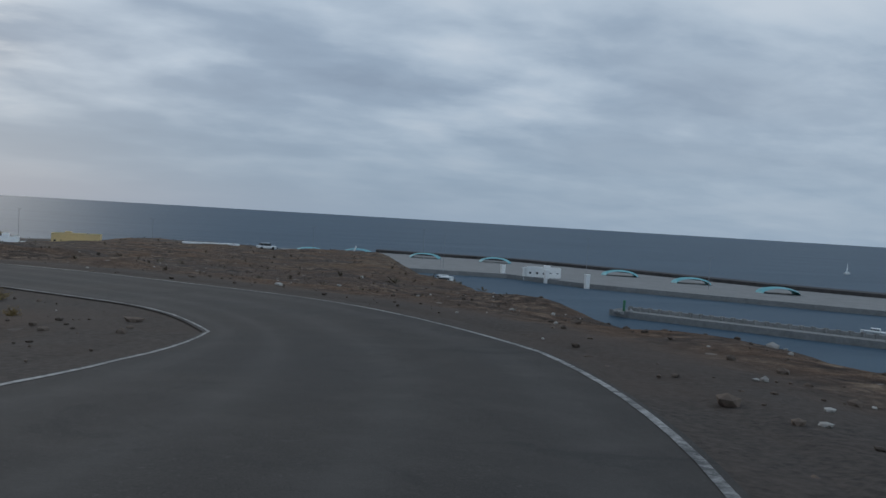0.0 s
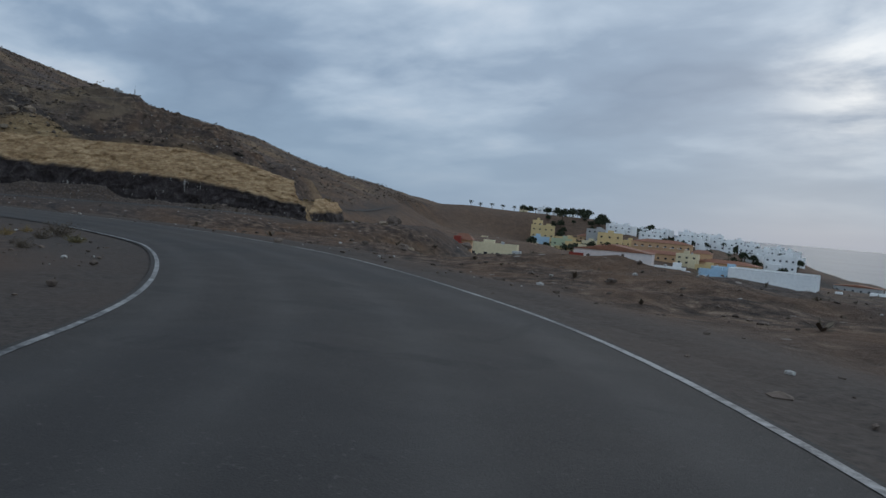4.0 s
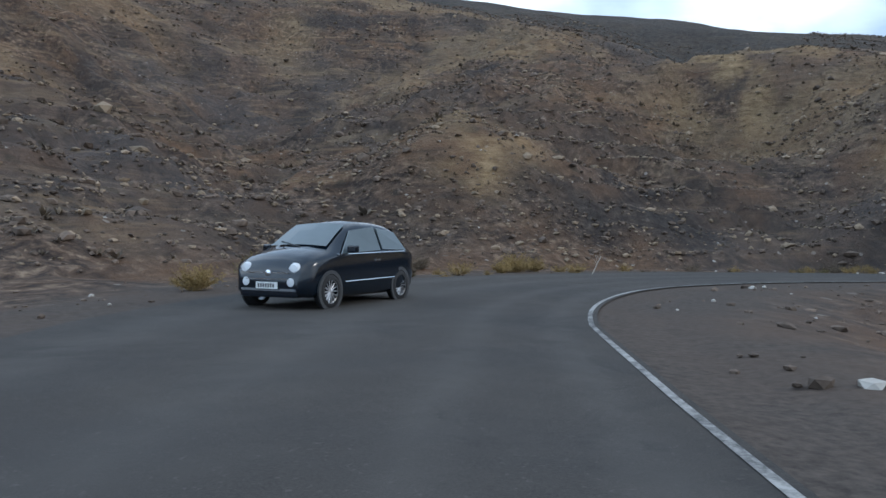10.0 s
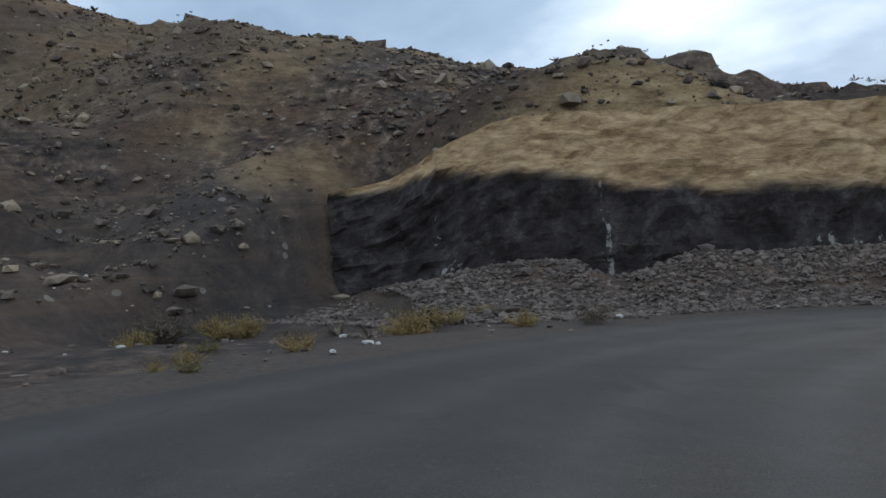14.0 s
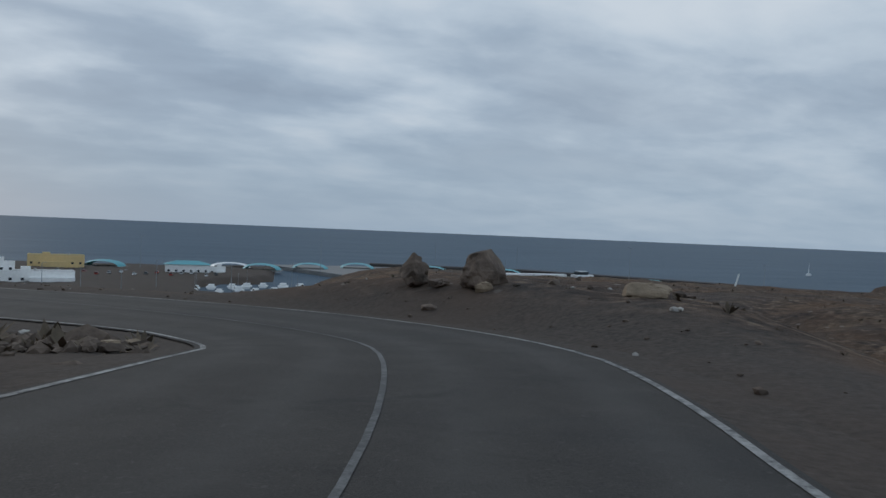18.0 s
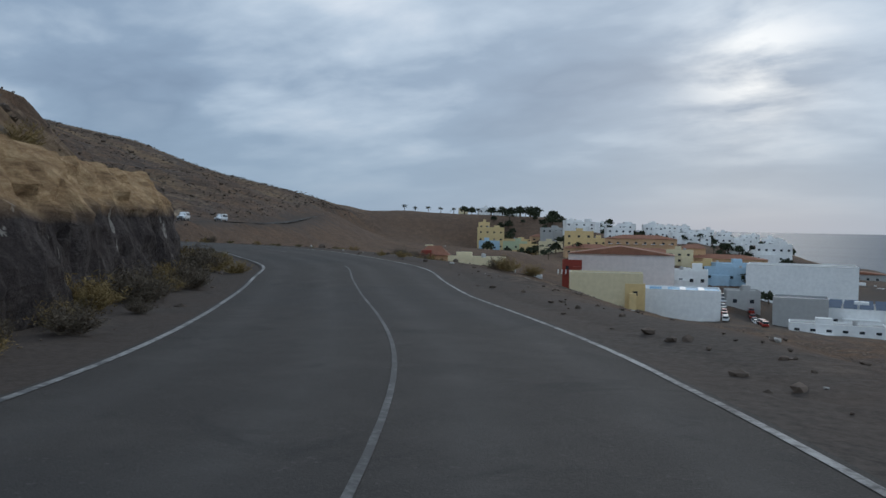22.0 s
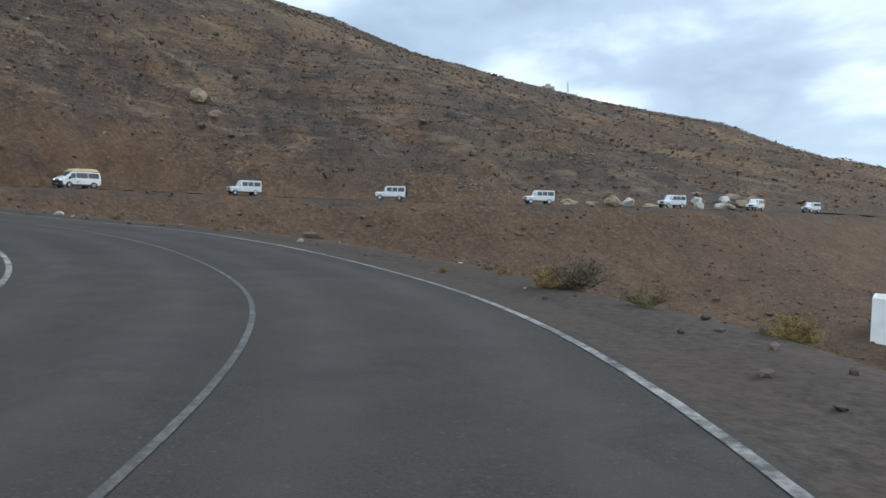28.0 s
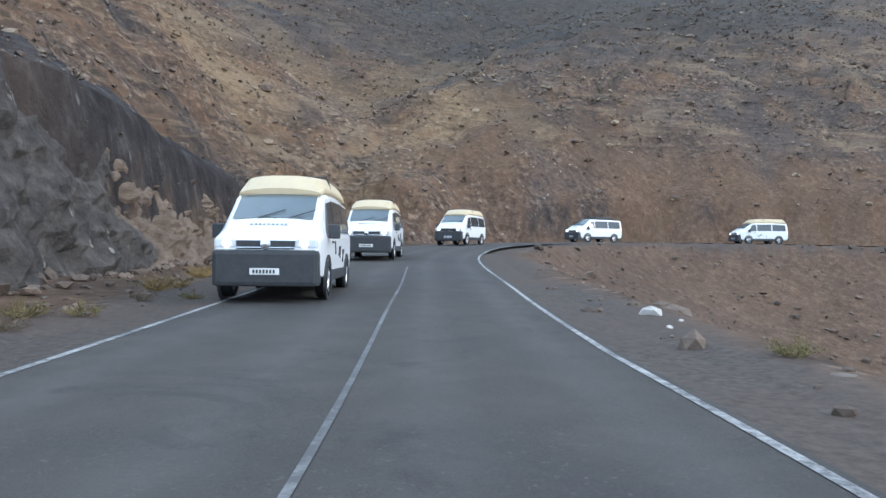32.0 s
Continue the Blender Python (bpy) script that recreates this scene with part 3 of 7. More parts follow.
    ochre = sum(np.exp(-(((x - ax) / aw) ** 2 + ((y - ay) / aw) ** 2) ** 2) for ax, ay, aw in ((-88, 20.5, 4.2), (-92, 16.5, 3), (-83.5, 21.5, 2.2), (-104, 46.5, 4), (-98.5, 45, 2.5), (-120.5, 47, 5), (-112, 54, 5), (-131, 30, 7), (-138, 37, 5)))
    ash = sum(np.exp(-(((x - ax) / aw) ** 2 + ((y - ay) / aw) ** 2) ** 2) for ax, ay, aw in ((-79, 20.5, 4), (-86.5, 26.5, 3.5), (-92, 31.5, 4), (-72, 19.5, 5), (-110, 27, 5)))
    masks = {
        "ash": np.clip(up * ash * (0.8 + 0.5 * wob), 0, 1),
        "far": up * ease(az, 84, 96) * ease(r, 120, 210),
        "verge": (1 - ease(droad + wob, 4.5, 8.0 - 2.5 * ease(-x, 112, 124))) * (1 - up * ease(dd, 0, 1.2)) + ease(-z, 26, 30) * (1 - up),
        "rock": np.clip(up * cut * np.where(scarp > 0.3, 0.0, 1.0) * (1 - ease(dd + wob * 0.5, 0.8 + 4 * wall, 1.7 + 6 * wall)) * ease(above, 0.4, 1.0) + 0.8 * up * ease(rough(x, y, 9, 55, 4), 0.5, 0.9) * ease(dd, 2, 6), 0, 1) + (~up) * np.exp(-((((x + 174) / 24) ** 2 + ((y - 548) / 26) ** 2) ** 2)),
        "tuff": up * np.clip(cut * ease(fat, 8.0, 8.4) * ease(dd + wob * 0.5, 0.2, 0.9) * (1 - ease(dd + wob * 2.5, 2.6, 5.0)) * (1 - wall) * (1 - 0.6 * ease(fat, 13.3, 13.9)) * (1 - ease(fat, 16.6, 17.2)) * (1 - ease(az, 70, 82) * ease(r, 55, 70)) + 0.30 * ease(rough(x, y, 30, 77, 4), 0.35, 0.8) * ease(dd, 4, 12) + 0.6 * ochre * ease(rough(x, y, 3, 87, 3), -0.5, 0.6), 0, 1),
        "earth": up * np.clip(ease(az, 60, 84) * ease(r, 120, 135) * (1 - ease(dd + wob * 3, 7, 14)) * 0.85 * 0.35 + 0.35 * ease(rough(x, y, 22, 99, 4), 0.5, 0.95) + 0.7 * spots * ease(rough(x, y, 6, 88, 3), -0.6, 0.3), 0, 1) + (~up) * ease(-x, 112, 124) * ease(droad, 4.6, 6.0) * 0.75 * ease(z, -26, -18),
        "wild": np.clip(ease(dd, 3, 12) + ease(droad, 8, 16) * 0.5, 0, 1),
    }
    return z, masks


def put_mesh(name, verts, faces, mat, parent=None, smooth=False):
    me = bpy.data.meshes.new(name)
    me.from_pydata(verts, [], faces)
    if smooth:
        me.polygons.foreach_set("use_smooth", [True] * len(me.polygons))
    me.materials.append(mat)
    ob = new(name, me)
    ob.parent = parent
    return ob


def spaced(lo, hi, fine, out_lo, out_hi, growth=1.09):
    """Grid lines: even between lo and hi, and ever wider beyond them."""
    mid = list(np.arange(lo, hi, fine))
    for far, sign in ((out_lo, -1), (out_hi, 1)):
        s, v = fine, mid[0] if sign < 0 else mid[-1]
        while (v - far) * sign < 0:
            s *= growth
            v += sign * s
            mid.insert(0, v) if sign < 0 else mid.append(v)
    return np.array(mid)


def build_ground():
    gx, gy = spaced(-170, 14, 0.65, -2400, 700, 1.05), spaced(-6, 122, 0.65, -900, 2300, 1.05)
    X, Y = np.meshgrid(gx, gy)
    Z, masks = land(X.ravel(), Y.ravel())
    nx, ny = len(gx), len(gy)
    V = np.column_stack([X.ravel(), Y.ravel(), Z])
    i = (np.arange(ny - 1)[:, None] * nx + np.arange(nx - 1)).ravel()
    F = np.column_stack([i, i + 1, i + nx + 1, i + nx])
    me = bpy.data.meshes.new("ground")
    me.vertices.add(len(V))
    me.vertices.foreach_set("co", V.ravel())
    me.loops.add(F.size)
    me.loops.foreach_set("vertex_index", F.ravel().astype(np.int32))
    me.polygons.add(len(F))
    me.polygons.foreach_set("loop_start", np.arange(len(F), dtype=np.int32) * 4)
    me.polygons.foreach_set("use_smooth", np.ones(len(F), bool))
    me.update(calc_edges=True)
    for key, mask in masks.items():
        me.attributes.new(key, "FLOAT", "POINT").data.foreach_set("value", np.clip(mask, 0, 1).astype(np.float32))
    me.materials.append(M_GROUND)
    return tagged(new("ground", me), "brown volcanic hillside of scree, cuttings and dusty verges", "ground", kind="structure")


def side_of(line):
    """Unit vectors to the left of a line."""
    t = np.gradient(line[:, :2], axis=0)
    t /= np.linalg.norm(t, axis=1)[:, None]
    return np.column_stack([-t[:, 1], t[:, 0]])


LEFT = side_of(LINE)


def ribbon(name, offsets, lift, mat, a=0, b=None, parent=None, track=False):
    """A strip along the road between side offsets (left is positive), in cross-section points."""
    line, left = LINE[a:b], LEFT[a:b]
    n, k = len(line), len(offsets)
    more_left, more_right = left_half(np.arange(a, a + n)) - HALF, right_half(np.arange(a, a + n)) - HALF
    lifts = lift if isinstance(lift, list) else [lift] * k
    verts = [(*(p[:2] + (o + (dl * min(o / HALF, 1) if o > 0 else dr * max(o / HALF, -1))) * w), p[2] + up - 0.010 * abs(o)) for p, w, dl, dr in zip(line, left, more_left, more_right) for o, up in zip(offsets, lifts)]
    faces = [(i * k + j, (i + 1) * k + j, (i + 1) * k + j + 1, i * k + j + 1) for i in range(n - 1) for j in range(k - 1)]
    ob = put_mesh(name, verts, [f[::-1] for f in faces], mat, parent, True)
    if track:
        at = ob.data.attributes.new("track", "FLOAT", "POINT").data
        w = [max(math.exp(-((abs(abs(o) - 1.5) - 0.75) / 0.28) ** 2), 0.0) for o in offsets]
        at.foreach_set("value", np.array(w * n, np.float32))
    return ob


build_ground()
road = tagged(ribbon("road", list(np.linspace(-HALF - 0.10, HALF + 0.10, 27)), 0.0, M_ASPHALT, track=True), "two-lane grey asphalt mountain road with worn wheel tracks", "road", kind="structure")
for side in (-1, 1):
    strip = ribbon("verge", [side * (HALF + o) for o in (0.04, 0.3, 0.7, 1.2, 1.7)][::side], [-0.02, -0.035, -0.05, -0.06, -0.16][::side], M_GROUND, 0, 345)
    strip.data.attributes.new("verge", "FLOAT", "POINT").data.foreach_set("value", np.ones(len(strip.data.vertices), np.float32))
    tagged(strip, "dusty gravel verge along the edge of the asphalt", "verge", kind="structure")
for o, a, b in ((HALF - 0.02, 0, 104), (HALF - 0.02, 184, None), (-HALF + 0.02, 0, None)):
    tagged(ribbon("edge_line", [o - 0.045, o + 0.045], 0.006, M_EDGE, a, b), "thin faded white edge line painted on asphalt", "road marking", kind="structure")
for a, b in ((186, 250), (262, 330)):
    tagged(ribbon("centre_line", [-0.08, -0.02], 0.006, M_CENTRE, a, b), "worn grey-white centre line on asphalt", "road marking", kind="structure")


def build_sea():
    """The sea, in rings out to the horizon, where its far rim rises by the refraction over cold water."""
    rings = [(300, 0), (900, 0), (1800, 0.5), (2600, 2), (3400, 5.5), (4200, 11), (4850, 17)]
    verts, faces, n = [(-60, 60, SEA)], [], 96
    for r, up in rings:
        verts += [(-60 + r * math.cos(2 * math.pi * k / n), 60 + r * math.sin(2 * math.pi * k / n), SEA + up) for k in range(n)]
    faces += [(0, 1 + k, 1 + (k + 1) % n) for k in range(n)]
    for j in range(len(rings) - 1):
        faces += [(1 + j * n + k, 1 + (j + 1) * n + k, 1 + (j + 1) * n + (k + 1) % n, 1 + j * n + (k + 1) % n) for k in range(n)]
    return tagged(put_mesh("water", verts, faces, M_WATER, smooth=True), "grey-blue sea with a light chop under cloud", "sea", kind="structure")


build_sea()

# ---- building blocks ----
def part(name, verts, faces, mat, parent, label="", smooth=False):
    ob = put_mesh(name, verts, faces, mat, parent, smooth)
    return tagged(ob, label) if label else ob


def thing(name, place, label, category, turn=0.0, group=""):
    """An Empty at a thing's base, which parents its parts."""
    ob = new(name)
    ob.empty_display_size = 0.3
    ob.matrix_world = Matrix.Translation(place) @ Matrix.Rotation(turn, 4, "Z")
    return tagged(ob, label, category, group)


def height(x, y):
    return float(land(np.array([x]), np.array([y]))[0][0])


BOX = [(0, 3, 2, 1), (4, 5, 6, 7), (0, 1, 5, 4), (1, 2, 6, 5), (2, 3, 7, 6), (3, 0, 4, 7)]


def box(x0, x1, y0, y1, z0, z1):
    return [(x0, y0, z0), (x1, y0, z0), (x1, y1, z0), (x0, y1, z0), (x0, y0, z1), (x1, y0, z1), (x1, y1, z1), (x0, y1, z1)], list(BOX)


def soft_box(x0, x1, y0, y1, z0, z1, r):
    """A box with its edges chamfered by r."""
    bm = bmesh.new()
    v, f = box(x0, x1, y0, y1, z0, z1)
    vs = [bm.verts.new(p) for p in v]
    for q in f:
        bm.faces.new([vs[i] for i in q])
    bmesh.ops.bevel(bm, geom=bm.edges[:], offset=r, segments=2, affect="EDGES", profile=0.6)
    bm.verts.index_update()
    out = [tuple(v.co) for v in bm.verts], [tuple(v.index for v in f.verts) for f in bm.faces]
    bm.free()
    return out


def joined(*solids):
    verts, faces = [], []
    for v, f in solids:
        n = len(verts)
        verts += list(v)
        faces += [tuple(i + n for i in q) for q in f]
    return verts, faces


def moved(solid, dx=0, dy=0, dz=0):
    return [(x + dx, y + dy, z + dz) for x, y, z in solid[0]], solid[1]


def lathe(profile, seg=20, axis="z"):
    """A profile of (radius, along) turned about an axis."""
    verts, faces, n = [], [], len(profile)
    for i in range(seg):
        c, s = math.cos(2 * math.pi * i / seg), math.sin(2 * math.pi * i / seg)
        for r, h in profile:
            verts.append({"z": (r * c, r * s, h), "y": (r * c, h, r * s), "x": (h, r * c, r * s)}[axis])
    for i in range(seg):
        j = (i + 1) % seg
        for k in range(n - 1):
            faces.append((i * n + k, j * n + k, j * n + k + 1, i * n + k + 1))
    return verts, faces


def tube(p, q, r0, r1, seg=6):
    """A tapered stick between two places."""
    p, q = Vector(p), Vector(q)
    d = (q - p).normalized()
    a = d.orthogonal().normalized()
    b = d.cross(a)
    verts, faces = [], []
    for c, r in ((p, r0), (q, r1)):
        for i in range(seg):
            u = 2 * math.pi * i / seg
            verts.append(tuple(c + a * (r * math.cos(u)) + b * (r * math.sin(u))))
    for i in range(seg):
        j = (i + 1) % seg
        faces.append((i, j, seg + j, seg + i))
    faces += [tuple(range(seg))[::-1], tuple(range(seg, 2 * seg))]
    return verts, faces


def rock_shape(seed, sx, sy, sz, cuts=2, jag=0.22):
    """A broken stone: a ball dented by noise and sheared by a few flat faces, its base at z = 0."""
    rng = random.Random(seed)
    bm = bmesh.new()
    bmesh.ops.create_icosphere(bm, subdivisions=cuts, radius=1.0)
    flats = [(Vector([rng.gauss(0, 1) for _ in range(3)]).normalized(), rng.uniform(0.55, 0.85)) for _ in range(7)]
    off = Vector([rng.uniform(-50, 50) for _ in range(3)])
    for v in bm.verts:
        p = v.co.copy()
        p *= 1 + jag * noise.noise(p * 1.3 + off) + jag * 0.5 * noise.noise(p * 3.1 + off) + jag * 0.22 * noise.noise(p * 7.3 + off)
        for n, d in flats:
            over = p.dot(n) - d
            if over > 0:
                p -= n * over * 0.75
        v.co = (p.x * sx, p.y * sy, p.z * sz)
    low = min(v.co.z for v in bm.verts)
    for v in bm.verts:
        v.co.z = max(v.co.z - low * 0.75, -0.05 * sz)
    bm.verts.index_update()
    out = [tuple(v.co) for v in bm.verts], [tuple(v.index for v in f.verts) for f in bm.faces]
    bm.free()
    return out


def tussock_shape(seed, r, h, blades, lean=0.9):
    """A dry bush: many thin bent blades out of one root."""
    rng = random.Random(seed)
    verts, faces = [], []
    for _ in range(blades):
        az, tilt = rng.uniform(0, 2 * math.pi), lean * math.sqrt(rng.random())
        ln = h * rng.uniform(0.55, 1.1)
        bx, by = rng.gauss(0, 0.18) * r, rng.gauss(0, 0.18) * r
        w = 0.012 + 0.03 * rng.random() * r
        px, py = -math.sin(az) * w, math.cos(az) * w
        n = len(verts)
        for k in range(3):
            u = k / 2
            out = r * 1.15 * math.sin(tilt) * (u ** 1.15)
            zz = ln * (u * math.cos(tilt * 0.75) - 0.12 * u * u)
            jx, jy = rng.gauss(0, 0.03) * r, rng.gauss(0, 0.03) * r
            s = 1 - 0.75 * u
            x, y = bx + math.cos(az) * out + jx, by + math.sin(az) * out + jy
            verts += [(x - px * s, y - py * s, zz), (x + px * s, y + py * s, zz)]
        faces += [(n, n + 1, n + 3, n + 2), (n + 2, n + 3, n + 5, n + 4)]
    return verts, faces


def bush_shape(seed, r, h, stems, twigs):
    """A low rounded shrub: stems from one root, each ending in a spray of fine twigs and small leaves."""
    rng = random.Random(seed)
    verts, faces = [], []

    def blade(p, q, w):
        d = q - p
        s = d.cross(Vector((rng.gauss(0, 1), rng.gauss(0, 1), rng.gauss(0, 1))))
        s = s.normalized() * w if s.length > 1e-6 else Vector((w, 0, 0))
        n = len(verts)
        m = p.lerp(q, 0.55)
        verts.extend([tuple(p), tuple(m - s), tuple(q), tuple(m + s)])
        faces.append((n, n + 1, n + 2, n + 3))

    for _ in range(stems):
        az, tilt = rng.uniform(0, 2 * math.pi), 1.35 * math.sqrt(rng.random())
        k = rng.uniform(0.6, 1.0)
        root = Vector((rng.gauss(0, 0.12) * r, rng.gauss(0, 0.12) * r, 0))
        tip = Vector((math.cos(az) * math.sin(tilt) * r * k, math.sin(az) * math.sin(tilt) * r * k, h * k * (0.18 + 0.82 * math.cos(tilt))))
        blade(root, tip, 0.012 * r + 0.004)
        for _ in range(twigs):
            p = root.lerp(tip, rng.uniform(0.3, 1.0)) + Vector([rng.gauss(0, 0.06) * r for _ in range(3)])
            p.z = max(p.z, 0.02)
            q = p + Vector((rng.gauss(0, 1), rng.gauss(0, 1), abs(rng.gauss(0.5, 0.8)))).normalized() * rng.uniform(0.07, 0.17) * r
            blade(p, q, rng.uniform(0.006, 0.014) * r + 0.001)
    return verts, faces


M_ROCK = material("basalt_boulder", (0.105, 0.078, 0.062), 0.92, bump=0.8, scale=3.0, vary=0.5, tint=(0.16, 0.118, 0.09))
M_PALE = material("pale_tuff_stone", (0.245, 0.185, 0.128), 0.95, bump=0.8, scale=4.0, vary=0.35, loose=True)
M_GREY = material("grey_rubble", (0.118, 0.088, 0.068), 0.95, bump=0.5, scale=5.0, vary=0.5, loose=True)
M_TALUS = material("talus_stone", (0.135, 0.104, 0.085), 0.95, bump=0.5, scale=5.0, vary=0.45, loose=True)
M_WHITESTONE = material("whitish_stone", (0.42, 0.39, 0.35), 0.95, bump=0.4, scale=6.0, vary=0.25, loose=True)
M_STRAW = material("straw", (0.20, 0.135, 0.048), 0.9, scale=6.0, vary=0.45, tint=(0.26, 0.18, 0.075), loose=True)
M_DRYBUSH = material("dry_brush", (0.13, 0.10, 0.07), 0.95, scale=6.0, vary=0.4, loose=True)
M_GREENBUSH = material("olive_shrub", (0.115, 0.095, 0.042), 0.9, scale=6.0, vary=0.4, tint=(0.17, 0.135, 0.06), loose=True)
M_DARKBUSH = material("dark_scrub", (0.118, 0.095, 0.072), 0.95, scale=5.0, vary=0.4, loose=True)


def stand(name, mesh_ob, x, y, turn, size, label, category, group="", sink=0.03):
    """A further copy of a one-mesh thing, set on the ground."""
    ob = new(name, mesh_ob)
    ob.matrix_world = Matrix.Translation((x, y, height(x, y) - sink)) @ Matrix.Rotation(turn, 4, "Z") @ Matrix.Diagonal((size, size, size, 1))
    return tagged(ob, label, category, group)


def mesh_of(name, solid, mat, smooth=False):
    me = bpy.data.meshes.new(name)
    me.from_pydata(solid[0], [], solid[1])
    if smooth:
        me.polygons.foreach_set("use_smooth", [True] * len(me.polygons))
    me.materials.append(mat)
    return me


def line_at(x, y):
    return int(np.argmin((LINE[:, 0] - x) ** 2 + (LINE[:, 1] - y) ** 2))


# ---- boulders beside the lower and the upper bend ----
def boulder(x, y, sx, sy, sz, seed, mat, label, group="", peak=0.0):
    v, f = rock_shape(seed, sx, sy, sz, 4, 0.42)
    top = max(p[2] for p in v)
    v = [(px * (1 + peak * (0.35 - pz / top)), py * (1 + peak * (0.35 - pz / top)), pz) for px, py, pz in v]
    return stand("boulder", mesh_of("boulder", (v, f), mat), x, y, random.uniform(0, 6), 1.0, label, "boulder", group, 0.08)


boulder(-62.0, 80.6, 0.64, 0.60, 0.64, 5, M_ROCK, "large brown basalt boulder at the outside of the bend", "boulders of the bend", 0.3)
boulder(-63.15, 82.4, 0.50, 0.46, 0.50, 12, M_ROCK, "smaller brown boulder with an ochre foot", "boulders of the bend", 0.3)
boulder(-62.3, 79.9, 0.24, 0.2, 0.16, 15, M_PALE, "small pale stone leaning against a boulder", "boulders of the bend")
boulder(-62.8, 81.6, 0.35, 0.26, 0.16, 18, M_ROCK, "low dark stone between two boulders", "boulders of the bend")
boulder(-59.6, 77.2, 0.66, 0.44, 0.22, 23, M_PALE, "ochre tuff block with a dark cap", "boulders of the bend")
boulder(-51.4, 45.0, 1.0, 0.6, 0.55, 31, M_GREY, "grey split boulder on a heap of rubble", "rubble heap")
boulder(-53.2, 46.0, 0.95, 0.55, 0.42, 34, M_GREY, "grey boulder on a heap of rubble", "rubble heap")
boulder(-54.8, 47.2, 0.8, 0.6, 0.34, 37, M_PALE, "pale low boulder on a heap of rubble", "rubble heap")
boulder(-49.6, 44.3, 0.5, 0.4, 0.26, 38, M_GREY, "small grey boulder on a heap of rubble", "rubble heap")
boulder(-137.4, 110.0, 0.26, 0.22, 0.24, 41, M_WHITESTONE, "whitish block on the verge", "verge blocks")
boulder(-140.2, 107.9, 0.16, 0.13, 0.17, 43, M_WHITESTONE, "whitish standing stone on the verge", "verge blocks")
boulder(-160.0, 93.4, 0.2, 0.16, 0.18, 44, M_WHITESTONE, "white stone at the inner edge of the bend", "verge blocks")
boulder(-244.0, 98.2, 1.6, 1.2, 1.2, 47, M_PALE, "pale block fallen on the hillside", "hillside blocks")
boulder(-240.5, 101.0, 1.0, 0.8, 0.8, 49, M_PALE, "pale block fallen on the hillside", "hillside blocks")
boulder(-59.6, 29.6, 0.3, 0.24, 0.24, 52, M_PALE, "pale stone in the roadside grass", "verge blocks")
for k in range(9):
    a, b = random.uniform(-57, -47), random.uniform(73, 88)
    boulder(a, b, random.uniform(0.5, 1.1), random.uniform(0.4, 0.8), random.uniform(0.3, 0.6), 60 + k, random.choice((M_PALE, M_GREY)), "pale block among the tipped rubble", "tipped rubble")


# ---- faces of the cuttings ----
def cutting_material(name, dark, mid, pale, streaks, soft):
    m = bpy.data.materials.new(name)
    m.use_nodes = True
    w = Nodes(m.node_tree)
    bs = m.node_tree.nodes["Principled BSDF"]
    pos = w.add("ShaderNodeNewGeometry").outputs["Position"]
    n = w.noise(w.scaled(pos, 1.0, 1.0, 0.8), 1.5, 9, 0.75)
    rock = w.ramp(n, (0.32, dark), (0.52, mid), (0.72, pale))
    bent = w.add("ShaderNodeVectorMath", i0=w.scaled(pos, 1.0, 1.0, 0.7), i1=w.add("ShaderNodeTexNoise", Vector=pos, Scale=1.4, Detail=5.0).outputs["Color"])
    crack = w.add("ShaderNodeTexVoronoi", Vector=bent.outputs[0], Scale=2.1)
    crack.feature = "DISTANCE_TO_EDGE"
    rock = w.mix(w.ramp(crack.outputs[0], (0.0, (0.35, 0.35, 0.35)), (0.03, (0, 0, 0))), rock, (*[c * 0.4 for c in dark], 1))
    run = w.math("MULTIPLY", w.noise(w.scaled(pos, 1.0, 1.0, 0.10), 1.9, 3, 0.5), w.math("MULTIPLY_ADD", w.noise(pos, 5.0, 4, 0.7), 0.5, 0.75))
    rock = w.mix(w.ramp(run, (streaks, (0, 0, 0)), (streaks + 0.03, (0.75, 0.75, 0.75))), rock, (0.36, 0.33, 0.29, 1))
    a, b, c = soft
    tuff = w.ramp(w.noise(w.scaled(pos, 0.45, 0.45, 1.7), 2.0, 10, 0.78, 0.4), (0.34, a), (0.47, b), (0.58, c), (0.74, tuple(min(q * 1.35, 1) for q in c)))
    chips = w.add("ShaderNodeTexVoronoi", Vector=w.scaled(pos, 1.0, 1.0, 1.3), Scale=2.2)
    tuff = w.mix(w.ramp(chips.outputs["Distance"], (0.40, (0, 0, 0)), (0.75, (0.3, 0.3, 0.3))), tuff, (*a, 1))
    w.put(bs.inputs["Base Color"], w.mix(w.attr("tuff"), rock, tuff))
    bs.inputs["Roughness"].default_value, bs.inputs["Specular IOR Level"].default_value = 0.95, 0.15
    b = w.add("ShaderNodeBump", Height=w.math("ADD", w.math("ADD", n, w.math("MULTIPLY", w.noise(w.scaled(pos, 0.7, 0.7, 1.6), 6.0, 5, 0.7), 0.5)), w.math("MULTIPLY", crack.outputs[0], 0.15)), Strength=1.0, Distance=0.18)
    w.put(bs.inputs["Normal"], b.outputs[0])
    return m


